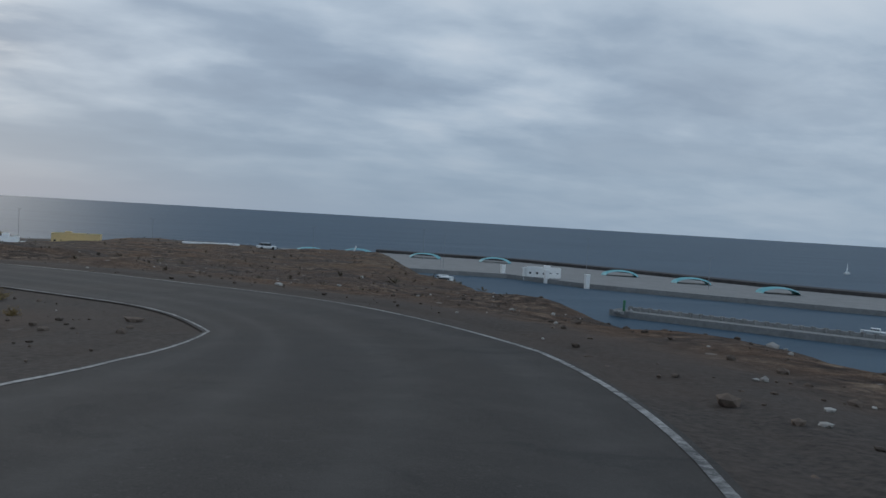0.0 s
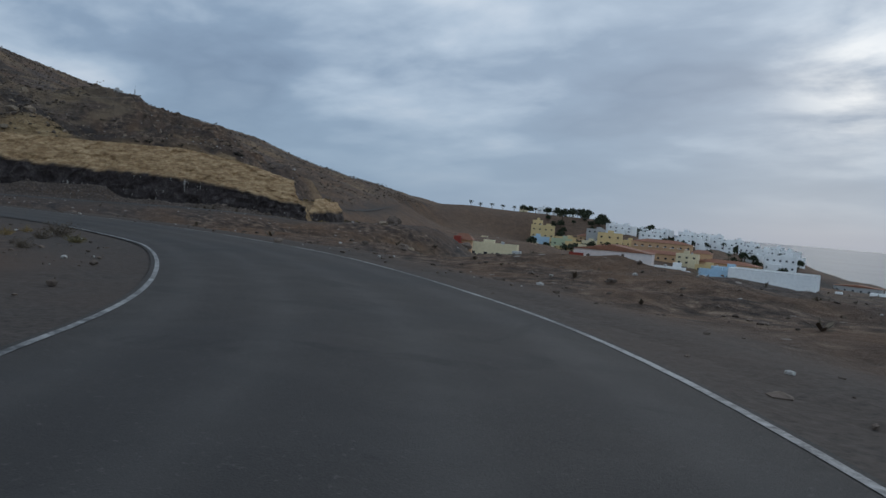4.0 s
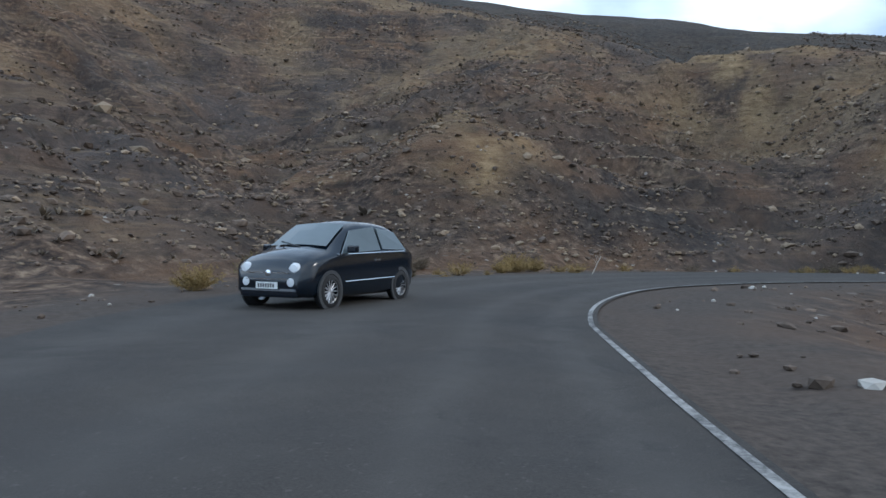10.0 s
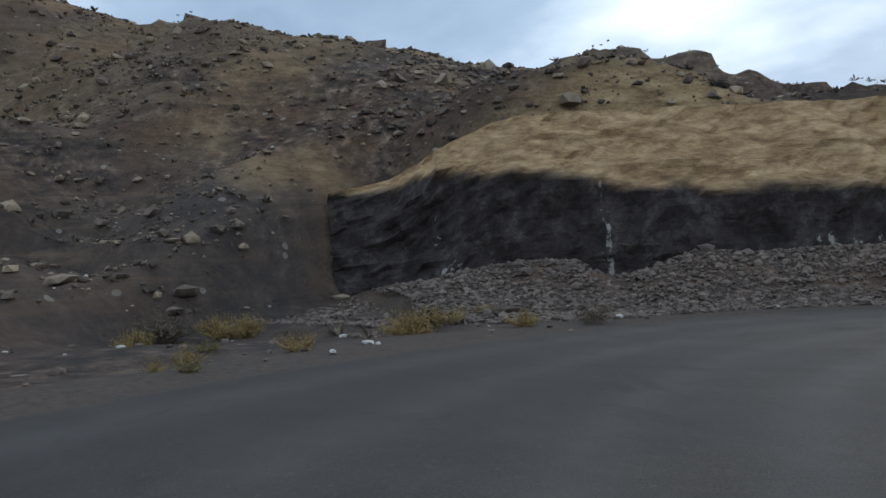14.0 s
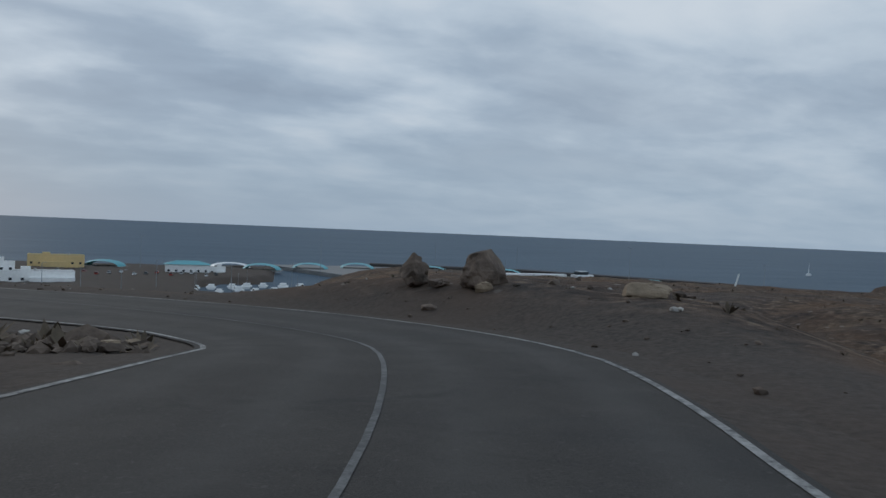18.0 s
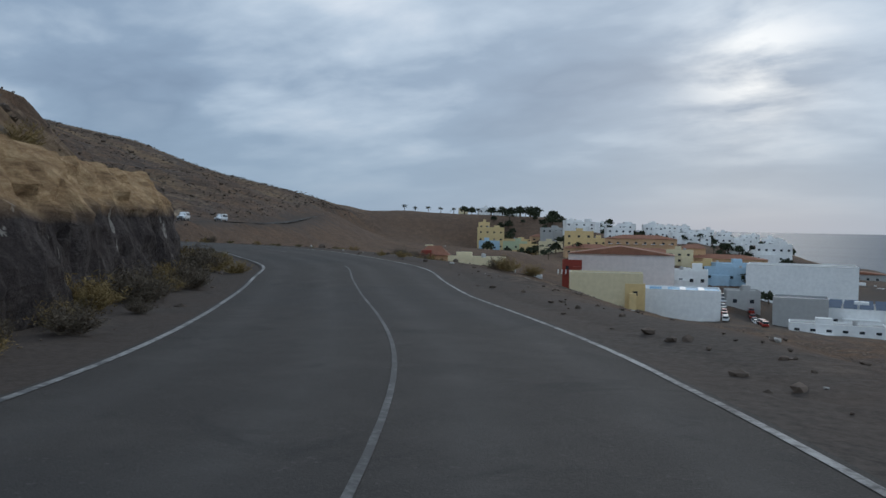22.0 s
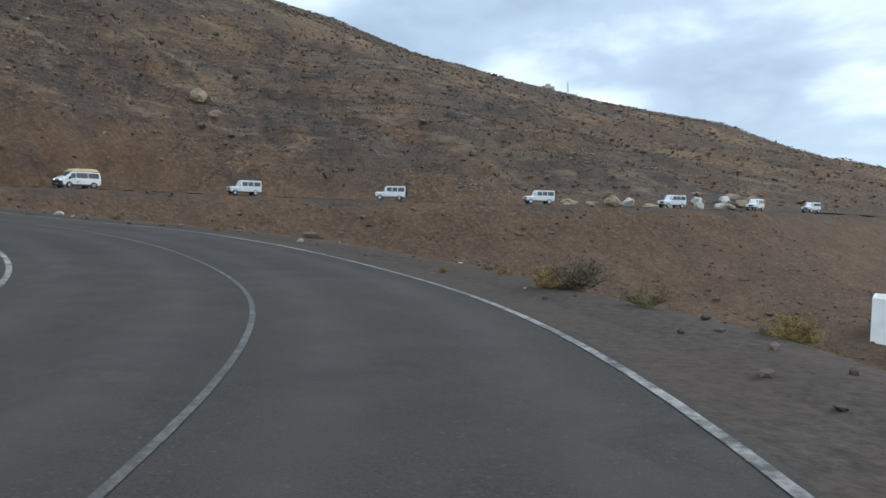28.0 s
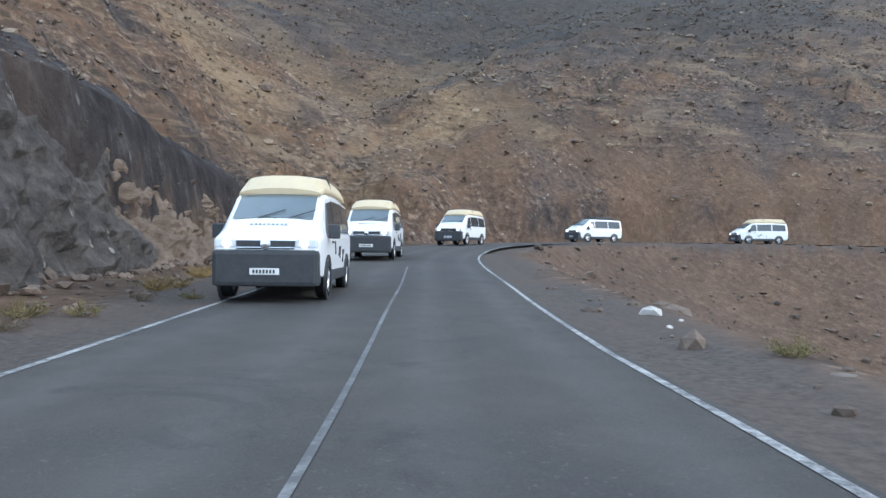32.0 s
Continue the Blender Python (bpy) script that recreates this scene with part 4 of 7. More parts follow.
def rock_face(name, a, b, tall, tuff_tall, mat, label, seed, proud=0.45, lean=0.12, soil=1e6, seams=((0, 6.4), (2.5, 5.5), (5, 4.5), (7, 4.4), (10, 3.8), (17, 3.5), (24, 3.3), (36, 2.4), (44, 2.3)), sizes=((0, 1), (26, 1), (38, 0.74), (44, 0.6))):
    """A rough face along the foot line between two of its corners: basalt below, a cap of tuff leaning back above."""
    f = np.array([p[:2] for p in FOOT], float)
    us = []
    for i in range(int(a), int(math.ceil(b))):
        ln = np.linalg.norm(f[i + 1] - f[i])
        us += list(np.arange(max(a, i), min(b, i + 1), 0.28 / ln))
    us = np.array(us)
    i = us.astype(int)
    P = f[i] + (us - i)[:, None] * (f[i + 1] - f[i])
    for _ in range(14):
        P[1:-1] = (P[:-2] + 2 * P[1:-1] + P[2:]) / 4
    out = -side_of(np.column_stack([P, P[:, 0] * 0]))
    base = np.interp(to_line(P[:, 0], P[:, 1], LINE[::3])[2], np.arange(len(LINE[::3])), LINE[::3, 2]) - 0.4
    run = np.r_[0, np.cumsum(np.linalg.norm(np.diff(P, axis=0), axis=1))]
    taper = ease(run, -1.0, 6.0) * (1 - ease(run, run[-1] - 6, run[-1])) if tuff_tall else ease(run, 0, 5) * (1 - ease(run, run[-1] - 11, run[-1]))
    seam = np.interp(run, *zip(*seams))
    scale = np.interp(run, *zip(*sizes)) if tuff_tall else (np.interp(us, np.arange(len(FOOT)), [p[2] for p in FOOT]) + 0.5) / tall
    hs = np.arange(0, tall + tuff_tall + 0.01, 0.24)
    verts, tuffs = [], []
    for k in range(len(P)):
        edge = (seam[k] / scale[k] if tuff_tall else tall * 0.97) + tall * (0.05 * noise.noise((run[k] * 0.16, seed, 0)) + 0.04 * noise.noise((run[k] * 0.7, seed, 3)))
        for h in hs:
            hh = h * ((0.62 + 0.38 * taper[k]) if tuff_tall else (0.30 + 0.70 * taper[k])) * scale[k]
            back = lean * min(h, edge) + 0.75 * max(h - edge, 0)
            q = Vector((run[k] * 0.5, h * 0.55, seed))
            j = 0.42 * noise.noise(q) + 0.24 * noise.noise(q * 2.7) + 0.14 * noise.noise(q * 6.1)
            if h > edge:
                j += 0.16 * noise.noise((run[k] * 0.14, h * 2.4, seed + 4)) + 0.14 * noise.noise((run[k] * 0.9, h * 1.6, seed)) + 0.11 * noise.noise((run[k] * 1.6, h * 4.6, seed + 9)) + 0.09 * noise.noise((run[k] * 4.4, h * 6.8, seed + 5))
            d = proud - back + j - 1.6 * (1 - taper[k])
            verts.append((P[k, 0] + out[k, 0] * d, P[k, 1] + out[k, 1] * d, base[k] + hh + 0.08 * noise.noise(q * 3.3)))
            tuffs.append(min(max(0.5 + (h - edge - 0.16 * noise.noise((run[k] * 1.5, h, seed))) / 0.26, 0.0), 1.0) if tuff_tall else 1.0 if (run[k] + 2.5 * noise.noise((h * 0.4, seed, 1)) > soil if soil > 0 else run[k] + 2.5 * noise.noise((h * 0.4, seed, 1)) < -soil) else 0.0)
    n = len(hs)
    faces = [(x * n + y, x * n + y + 1, (x + 1) * n + y + 1, (x + 1) * n + y) for x in range(len(P) - 1) for y in range(n - 1)]
    ob = put_mesh(name, verts, faces, mat)
    ob.data.attributes.new("tuff", "FLOAT", "POINT").data.foreach_set("value", np.array(tuffs, np.float32))
    return tagged(ob, label, "rock face", kind="structure")


OCHRE = (0.15, 0.088, 0.047), (0.37, 0.232, 0.118), (0.52, 0.355, 0.195)
SOIL = (0.088, 0.063, 0.046), (0.155, 0.114, 0.085), (0.215, 0.162, 0.122)
M_CUT = cutting_material("cutting_basalt", (0.020, 0.0155, 0.0145), (0.052, 0.041, 0.038), (0.125, 0.105, 0.095), 0.69, OCHRE)
M_CLIFF = cutting_material("cliff_basalt", (0.035, 0.03, 0.028), (0.085, 0.074, 0.066), (0.16, 0.14, 0.125), 0.68, SOIL)
rock_face("cutting_face", 7.93, 13.6, 3.9, 2.7, M_CUT, "dark basalt road cutting under a cap of ochre tuff", 3)
rock_face("cutting_face", 19.3, 23.3, 7.6, 0.0, M_CLIFF, "tall grey-brown fractured rock wall beside the road", 11, 0.8, 0.30, 19.0)
rock_face("cutting_face", 13.4, 16.8, 2.3, 1.5, M_CUT, "low dark rock bank under ochre soil above roadside scrub", 17, 0.5, 0.25, 1e6, ((0, 2.3), (8, 2.0), (20, 2.4), (40, 2.2)), ((0, 1), (40, 1)))

# ---- loose stones, scrub and grass ----
ICO = [(0, 0, 1)] + [(0.894 * math.cos(i * 1.2566), 0.894 * math.sin(i * 1.2566), 0.447) for i in range(5)] + [(0.894 * math.cos(i * 1.2566 + 0.628), 0.894 * math.sin(i * 1.2566 + 0.628), -0.447) for i in range(5)] + [(0, 0, -1)]
ICOF = [(0, i + 1, (i + 1) % 5 + 1) for i in range(5)] + [(i + 1, i + 6, (i + 1) % 5 + 1) for i in range(5)] + [((i + 1) % 5 + 1, i + 6, (i + 1) % 5 + 6) for i in range(5)] + [(i + 6, 11, (i + 1) % 5 + 6) for i in range(5)]


def heap(name, xs, ys, sizes, mat, label, category, flat=0.7, sink=0.25, jag=0.3, seed=1, smooth=False):
    """Very many small lumps on the ground, in one mesh of kind stuff."""
    rng = np.random.default_rng(seed)
    n = len(xs)
    z = land(xs, ys)[0]
    base = np.array(ICO)
    V = base[None] * (1 + rng.uniform(-jag, jag, (n, 12, 1))) * sizes[:, None, None] * np.stack([rng.uniform(0.7, 1.3, n), rng.uniform(0.7, 1.3, n), flat * rng.uniform(0.6, 1.2, n)], -1)[:, None]
    a = rng.uniform(0, 6.28, n)
    c, s = np.cos(a)[:, None], np.sin(a)[:, None]
    W = np.stack([V[..., 0] * c - V[..., 1] * s + xs[:, None], V[..., 0] * s + V[..., 1] * c + ys[:, None], V[..., 2] + (z + sizes * flat * (0.8 - sink * 2))[:, None]], -1)
    F = (np.array(ICOF)[None] + 12 * np.arange(n)[:, None, None]).reshape(-1, 3)
    return tagged(put_mesh(name, W.reshape(-1, 3).tolist(), F.tolist(), mat, smooth=smooth), label, category, kind="stuff")


def along_foot(a, b, n, rng, lo, hi):
    """Places beside the foot line between two of its corners, on the road's side."""
    f = np.array([p[:2] for p in FOOT])
    u = rng.uniform(a, b - 1e-6, n)
    i = u.astype(int)
    p = f[i] + (u - i)[:, None] * (f[i + 1] - f[i])
    t = f[i + 1] - f[i]
    t /= np.linalg.norm(t, axis=1)[:, None]
    d = rng.uniform(lo, hi, n)
    return p[:, 0] + t[:, 1] * d, p[:, 1] - t[:, 0] * d


rng = np.random.default_rng(4)
tx, ty = rng.uniform(-101, -72, 190000), rng.uniform(38, 88, 190000)
keep = ~inside(tx, ty, FOOT + FOOT_FAR)
tx, ty = tx[keep], ty[keep]
off_foot, _, along = to_line(tx, ty, FOOT)
gap = to_line(tx, ty, LINE[::3])[0]
keep = (off_foot < 8.2) & (off_foot > 0.3) & (along > 7.4) & (along < 13.6) & (gap > 4.6 + 1.2 * rng.uniform(0, 1, len(tx)) ** 2)
tx, ty = tx[keep], ty[keep]
heap("talus", tx, ty, rng.gamma(1.2, 0.02, len(tx)) + 0.014, M_TALUS, "grey broken rubble at the foot of the cutting", "rubble", 0.75, 0.15, 0.35, 2)
tx, ty = along_foot(19.2, 23.5, 500, rng, -0.3, 1.6)
heap("talus", tx, ty, rng.gamma(2.0, 0.04, len(tx)) + 0.04, M_GREY, "brown fallen stones under the rock wall", "rubble", 0.7, 0.2, 0.35, 3)


def beside_road(n, rng, near, far, a=0, b=None):
    i = rng.integers(a, b or len(LINE) - 1, n)
    d = rng.uniform(near, far, n) * rng.choice((-1, 1), n)
    return LINE[i, 0] + LEFT[i, 0] * d, LINE[i, 1] + LEFT[i, 1] * d


def off_road(x, y, gap=3.5):
    d, side, at = to_line(x, y, LINE[::3])
    return d + HALF - np.where(side > 0, left_half(at * 3), right_half(at * 3)) > gap


vx, vy = beside_road(11000, rng, 2.2, 24, 20, 330)
keep = off_road(vx, vy)
vx, vy = vx[keep], vy[keep]
heap("verge_stones", vx, vy, rng.gamma(1.6, 0.022, len(vx)) + 0.015, M_GREY, "small grey and brown stones strewn on the verges", "stones", 0.7, 0.25, 0.3, 5)
vx, vy = beside_road(1500, rng, 3.0, 26, 20, 330)
keep = off_road(vx, vy, 4.0)
vx, vy = vx[keep], vy[keep]
heap("pale_stones", vx, vy, rng.gamma(1.6, 0.026, len(vx)) + 0.02, M_WHITESTONE, "pale stones scattered over the dark verge", "stones", 0.7, 0.25, 0.3, 6)
def thicket(name, xs, ys, sizes, mat, label, category, spikes=12, seed=1):
    """Very many low dry shrubs, each a fan of thin leaning sprays, in one mesh of kind stuff."""
    rng = np.random.default_rng(seed)
    n = len(xs)
    z = land(xs, ys)[0]
    az = rng.uniform(0, 6.283, (n, spikes))
    tilt = 1.35 * np.sqrt(rng.uniform(0.02, 1, (n, spikes)))
    ln = sizes[:, None] * rng.uniform(0.6, 1.15, (n, spikes))
    tip = np.stack([np.sin(tilt) * np.cos(az), np.sin(tilt) * np.sin(az), 0.8 * np.cos(tilt) + 0.1], -1) * ln[..., None]
    side = np.stack([-np.sin(az), np.cos(az), 0.4 * rng.uniform(-1, 1, (n, spikes))], -1) * (ln * rng.uniform(0.09, 0.2, (n, spikes)))[..., None]
    root = np.stack([xs, ys, z - 0.02], -1)[:, None]
    mid = root + tip * 0.6
    V = np.stack([root + tip * 0.05, mid - side, root + tip, mid + side], 2).reshape(-1, 3)
    F = np.arange(len(V)).reshape(-1, 4)
    return tagged(put_mesh(name, V.tolist(), F.tolist(), mat), label, category, kind="stuff")


def on_hill(n, rng, x0, x1, y0, y1, scale=40.0, least=0.12, gap=1.6):
    hx, hy = rng.uniform(x0, x1, n), rng.uniform(y0, y1, n)
    up = inside(hx, hy, FOOT + FOOT_FAR)
    hx, hy = hx[up], hy[up]
    pick = rng.uniform(0, 1, len(hx)) < np.clip(scale / (to_line(hx, hy, LINE[::3])[0] + 12), least, 1)
    hx, hy = hx[pick], hy[pick]
    far = to_line(hx, hy, FOOT)[0]
    return hx[far > gap], hy[far > gap], to_line(hx, hy, LINE[::3])[0][far > gap]


hx, hy, dist = on_hill(150000, rng, -340, -40, -60, 190)
keep = rng.uniform(0, 1, len(hx)) < 0.25 + 0.75 * ease(rough(hx, hy, 11, 91, 4), -0.2, 0.6)
hx, hy, dist = hx[keep], hy[keep], dist[keep]
heap("hill_rocks", hx, hy, rng.gamma(0.9, 0.062, len(hx)) + 0.03 + 0.0009 * dist, M_GREY, "rough brown rocks all over the hillside", "rocks", 0.7, 0.25, 0.4, 7)
hx, hy, dist = on_hill(52000, rng, -128, -58, -4, 62, 1e6, 1.0, 0.5)
keep = rng.uniform(0, 1, len(hx)) < 0.15 + 0.85 * ease(rough(hx, hy, 5, 95, 4), -0.3, 0.6)
hx, hy = hx[keep], hy[keep]
half = len(hx) * 3 // 5
heap("slope_rubble", hx[:half], hy[:half], rng.gamma(0.9, 0.05, half) + 0.025, M_GREY, "small brown rubble thick on the slope above the bend", "rubble", 0.7, 0.2, 0.4, 27)
heap("slope_rubble", hx[half:], hy[half:], rng.gamma(0.9, 0.05, len(hx) - half) + 0.025, M_PALE, "pale ochre chips on the slope above the bend", "rubble", 0.6, 0.2, 0.4, 28)
vx, vy = rng.uniform(-79, -68.5, 5200), rng.uniform(66, 83, 5200)
clear = off_road(vx, vy, 3.4) & (rough(vx, vy, 3, 61, 3) > -0.3)
vx, vy = vx[clear], vy[clear]
heap("verge_rubble", vx, vy, rng.gamma(1.3, 0.038, len(vx)) + 0.02, M_GREY, "brown stones and chips on the inner verge of the bend", "rubble", 0.75, 0.2, 0.4, 33)
heap("verge_rubble", vx[::9] + 0.2, vy[::9] + 0.1, rng.gamma(1.1, 0.03, len(vx[::9])) + 0.02, M_PALE, "pale chips among the stones of the inner verge", "rubble", 0.65, 0.15, 0.4, 34)
thicket("verge_scrub", vx[::14], vy[::14], rng.gamma(2.0, 0.08, len(vx[::14])) + 0.1, M_DRYBUSH, "low dry scrub among the stones of the inner verge", "scrub", 12, 35)
hx, hy, dist = on_hill(40000, rng, -340, -40, -60, 190)
keep = rng.uniform(0, 1, len(hx)) < 0.15 + 0.85 * ease(rough(hx, hy, 9, 93, 4), 0.0, 0.7)
hx, hy, dist = hx[keep], hy[keep], dist[keep]
heap("hill_pale_rocks", hx, hy, rng.gamma(1.1, 0.085, len(hx)) + 0.04 + 0.0006 * dist, M_PALE, "pale ochre rocks on the hillside", "rocks", 0.65, 0.25, 0.4, 8)
hx, hy, dist = on_hill(44000, rng, -340, -40, -60, 190, 60.0, 0.2)
cut = len(hx) * 2 // 3
thicket("hill_scrub", hx[:cut], hy[:cut], rng.gamma(2.0, 0.055, cut) + 0.08 + 0.0009 * dist[:cut], M_DARKBUSH, "low dark scrub dotted over the hillside", "scrub", 13, 9)
thicket("hill_dry_scrub", hx[cut:], hy[cut:], rng.gamma(2.0, 0.055, len(hx) - cut) + 0.08 + 0.0009 * dist[cut:], M_DRYBUSH, "grey-brown dead scrub on the hillside", "scrub", 12, 10)
gx, gy = rng.uniform(-330, 40, 9000), rng.uniform(30, 260, 9000)
low = ~inside(gx, gy, FOOT + FOOT_FAR) & off_road(gx, gy, 7.0)
sx, sy = rng.uniform(-225, -104, 10000), rng.uniform(82, 190, 10000)
slope = ~inside(sx, sy, FOOT + FOOT_FAR) & off_road(sx, sy, 5.2)
heap("gully_stones", sx[slope], sy[slope], rng.gamma(1.3, 0.06, int(slope.sum())) + 0.03, M_GREY, "brown stones strewn down the gully sides", "stones", 0.7, 0.25, 0.4, 15)
thicket("plain_scrub", gx[low], gy[low], rng.gamma(2.0, 0.07, int(low.sum())) + 0.07, M_DRYBUSH, "sparse dead scrub on the open ground", "scrub", 9, 11)

fx, fy = rng.uniform(-600, -225, 60000), rng.uniform(30, 440, 60000)
far_up = inside(fx, fy, FOOT + FOOT_FAR) & (rng.uniform(0, 1, 60000) < 0.62) & ((fx < -340) | (fy > 190) | (rng.uniform(0, 1, 60000) < 0.5))
fx, fy = fx[far_up], fy[far_up]
half = len(fx) * 2 // 5
heap("far_hill_rocks", fx[:half], fy[:half], rng.gamma(1.4, 0.13, half) + 0.12, M_GREY, "rough brown rocks on the far hillside", "rocks", 0.65, 0.25, 0.4, 21)
thicket("far_hill_scrub", fx[half:], fy[half:], rng.gamma(2.0, 0.16, len(fx) - half) + 0.2, M_DARKBUSH, "low dark scrub on the far hillside", "scrub", 6, 22)
for k in range(16):
    i = line_at(-220, 158) + int((line_at(-244, 209) - line_at(-220, 158)) * k / 15)
    d = random.uniform(5.6, 9.5)
    boulder(LINE[i, 0] + LEFT[i, 0] * d, LINE[i, 1] + LEFT[i, 1] * d, random.uniform(0.8, 1.9), random.uniform(0.6, 1.3), random.uniform(0.5, 1.1), 90 + k, random.choice((M_WHITESTONE, M_PALE)), "pale block of a rock outcrop beside the far road", "pale outcrop")

TUFTS = [mesh_of("grass_tuft", bush_shape(100 + k, 0.40 + 0.04 * k, 0.36 + 0.03 * k, 30, 26), m) for k, m in enumerate((M_STRAW, M_STRAW, M_GREENBUSH, M_DRYBUSH, M_STRAW))]
BUSHES = [mesh_of("dry_bush", bush_shape(200 + k, 0.80, 0.80, 60, 40), m) for k, m in enumerate((M_DRYBUSH, M_DRYBUSH, M_GREENBUSH, M_STRAW))]


def tuft(x, y, size, k=None):
    k = random.randrange(len(TUFTS)) if k is None else k
    lab = ("straw-yellow dry grass tuft on the verge", "straw-yellow dry grass tuft on the verge", "olive-green low shrub on the verge", "grey-brown dead tuft on the verge", "straw-yellow dry grass tuft on the verge")[k]
    return stand("grass_tuft", TUFTS[k], x, y, random.uniform(0, 6), size, lab, "grass", "roadside tufts")


def bush(x, y, size, k):
    lab = ("grey-brown dry bush beside the road", "grey-brown dry bush beside the road", "olive-green bush beside the road", "straw-coloured bush beside the road")[k]
    i = line_at(x, y)
    side = 1 if (x - LINE[i, 0]) * LEFT[i, 0] + (y - LINE[i, 1]) * LEFT[i, 1] > 0 else -1
    while not off_road(np.array([x]), np.array([y]), 4.0 + 0.5 * size)[0]:
        x, y = x + 0.3 * side * LEFT[i, 0], y + 0.3 * side * LEFT[i, 1]
    return stand("dry_bush", BUSHES[k], x, y, random.uniform(0, 6), size, lab, "bush", "roadside bushes")


# outer verge of the hairpin, where grass and scrub line the asphalt
def verge_row(start, end, side, near, far, count, lo, hi, kinds):
    a, b = line_at(*start), line_at(*end)
    for _ in range(count):
        i = random.randint(a, b)
        d = side * random.uniform(near, far)
        x, y = LINE[i, 0] + LEFT[i, 0] * d, LINE[i, 1] + LEFT[i, 1] * d
        if off_road(np.array([x]), np.array([y]), 3.6)[0]:
            tuft(x, y, random.uniform(lo, hi), random.choice(kinds))


verge_row((-20, 38), (-50, 36.5), 1, 4.0, 7.5, 26, 0.7, 1.3, (0, 1, 2, 3))
verge_row((-50, 36.5), (-72, 36), 1, 3.9, 6.5, 34, 0.6, 1.3, (0, 1, 2, 4))
verge_row((-64, 33), (-79, 48), 1, 4.2, 8.0, 22, 0.6, 1.2, (0, 3, 2, 4))
verge_row((-2, 15), (-20, 38), 1, 4.0, 8.0, 14, 0.5, 1.0, (3, 0))
verge_row((-70, 82), (-98, 108), 1, 4.2, 8.5, 46, 0.7, 1.5, (0, 1, 3, 4, 2))
verge_row((-98, 108), (-128, 110), 1, 4.0, 7.0, 18, 0.6, 1.1, (3, 2, 4))
verge_row((-128, 110), (-156, 88.5), 1, 3.8, 5.5, 22, 0.6, 1.1, (3, 2, 3, 4))
for k in range(8):
    i = line_at(-75, 89) + int((line_at(-97, 107) - line_at(-75, 89)) * k / 7)
    d = random.uniform(5.0, 6.2)
    bush(LINE[i, 0] + LEFT[i, 0] * d, LINE[i, 1] + LEFT[i, 1] * d, random.uniform(0.8, 1.25), (3, 0, 3, 1)[k % 4])
for k in range(30):
    i = line_at(-70, 82) + int((line_at(-99, 109.6) - line_at(-70, 82)) * k / 29)
    d = random.uniform(3.7, 5.4)
    stand("dry_bush", BUSHES[(0, 3, 1, 3, 0)[k % 5]], LINE[i, 0] + LEFT[i, 0] * d, LINE[i, 1] + LEFT[i, 1] * d, random.uniform(0, 6), random.uniform(0.4, 0.85), ("grey-brown dry bush beside the road", "straw-coloured bush beside the road")[k % 5 in (1, 3)], "bush", "roadside bushes")
verge_row((-96, 107), (-118, 115), -1, 4.2, 7.0, 30, 0.5, 1.0, (0, 2, 4))
verge_row((-118, 115), (-135, 105), -1, 4.0, 6.0, 10, 0.4, 0.8, (2, 0))
bush(-97.0, 104.6, 1.0, 0), bush(-92.0, 101.2, 1.1, 0), bush(-95.2, 103.2, 0.8, 2), bush(-88.0, 98.2, 1.0, 1), bush(-84.4, 94.6, 1.15, 1)
bush(-99.9, 100.4, 0.9, 0), bush(-103.7, 99.8, 1.0, 0), bush(-101.0, 99.0, 0.7, 1), bush(-118.3, 118.8, 0.75, 1), bush(-114.2, 119.6, 0.5, 3), bush(-122.0, 119.5, 0.8, 0)
for bx, by, bs_, bk in ((-87.2, 110.2, 0.9, 3), (-88.2, 111.0, 0.8, 0), (-86.4, 110.9, 0.7, 3), (-100.5, 119.5, 1.5, 1), (-102.2, 120.4, 1.3, 1), (-98.9, 119.2, 1.1, 0), (-108.4, 120.8, 1.0, 2), (-60.8, 28.4, 1.3, 2), (-62.4, 27.4, 1.1, 0), (-58.2, 28.7, 0.9, 3), (-66.0, 28.9, 0.9, 1), (-73.2, 28.4, 1.1, 3), (-74.3, 28.8, 0.9, 3), (-72.1, 28.3, 0.7, 3), (-71.6, 25.1, 0.8, 0), (-71.8, 22.4, 0.9, 1), (-85.3, 43.4, 0.9, 3), (-86.5, 44.3, 0.8, 2), (-92.2, 39.6, 1.2, 0), (-91.4, 40.9, 1.0, 3), (-90.2, 41.3, 0.9, 3), (-88.0, 38.5, 0.7, 3)):
    bush(bx, by, bs_, bk)


M_CRESTBUSH = material("crest_shrub", (0.030, 0.028, 0.022), 0.95, scale=5.0, vary=0.45, loose=True)
CREST = [mesh_of("crest_shrub", bush_shape(240 + k, 0.6, 0.55, 46, 26), M_CRESTBUSH) for k in range(3)]
for k in range(64):
    u = 8.1 + 4.2 * random.random()
    a, b = np.array(FOOT[int(u)][:2]), np.array(FOOT[int(u) + 1][:2])
    t = (b - a) / np.linalg.norm(b - a)
    p = a + (u - int(u)) * (b - a) + random.uniform(3.6, 13.0) * np.array((-t[1], t[0]))
    stand("crest_shrub", random.choice(CREST), p[0], p[1], random.uniform(0, 6), random.uniform(0.45, 1.1), "round dark shrub on the crest over the cutting", "bush", "crest shrubs", 0.22)


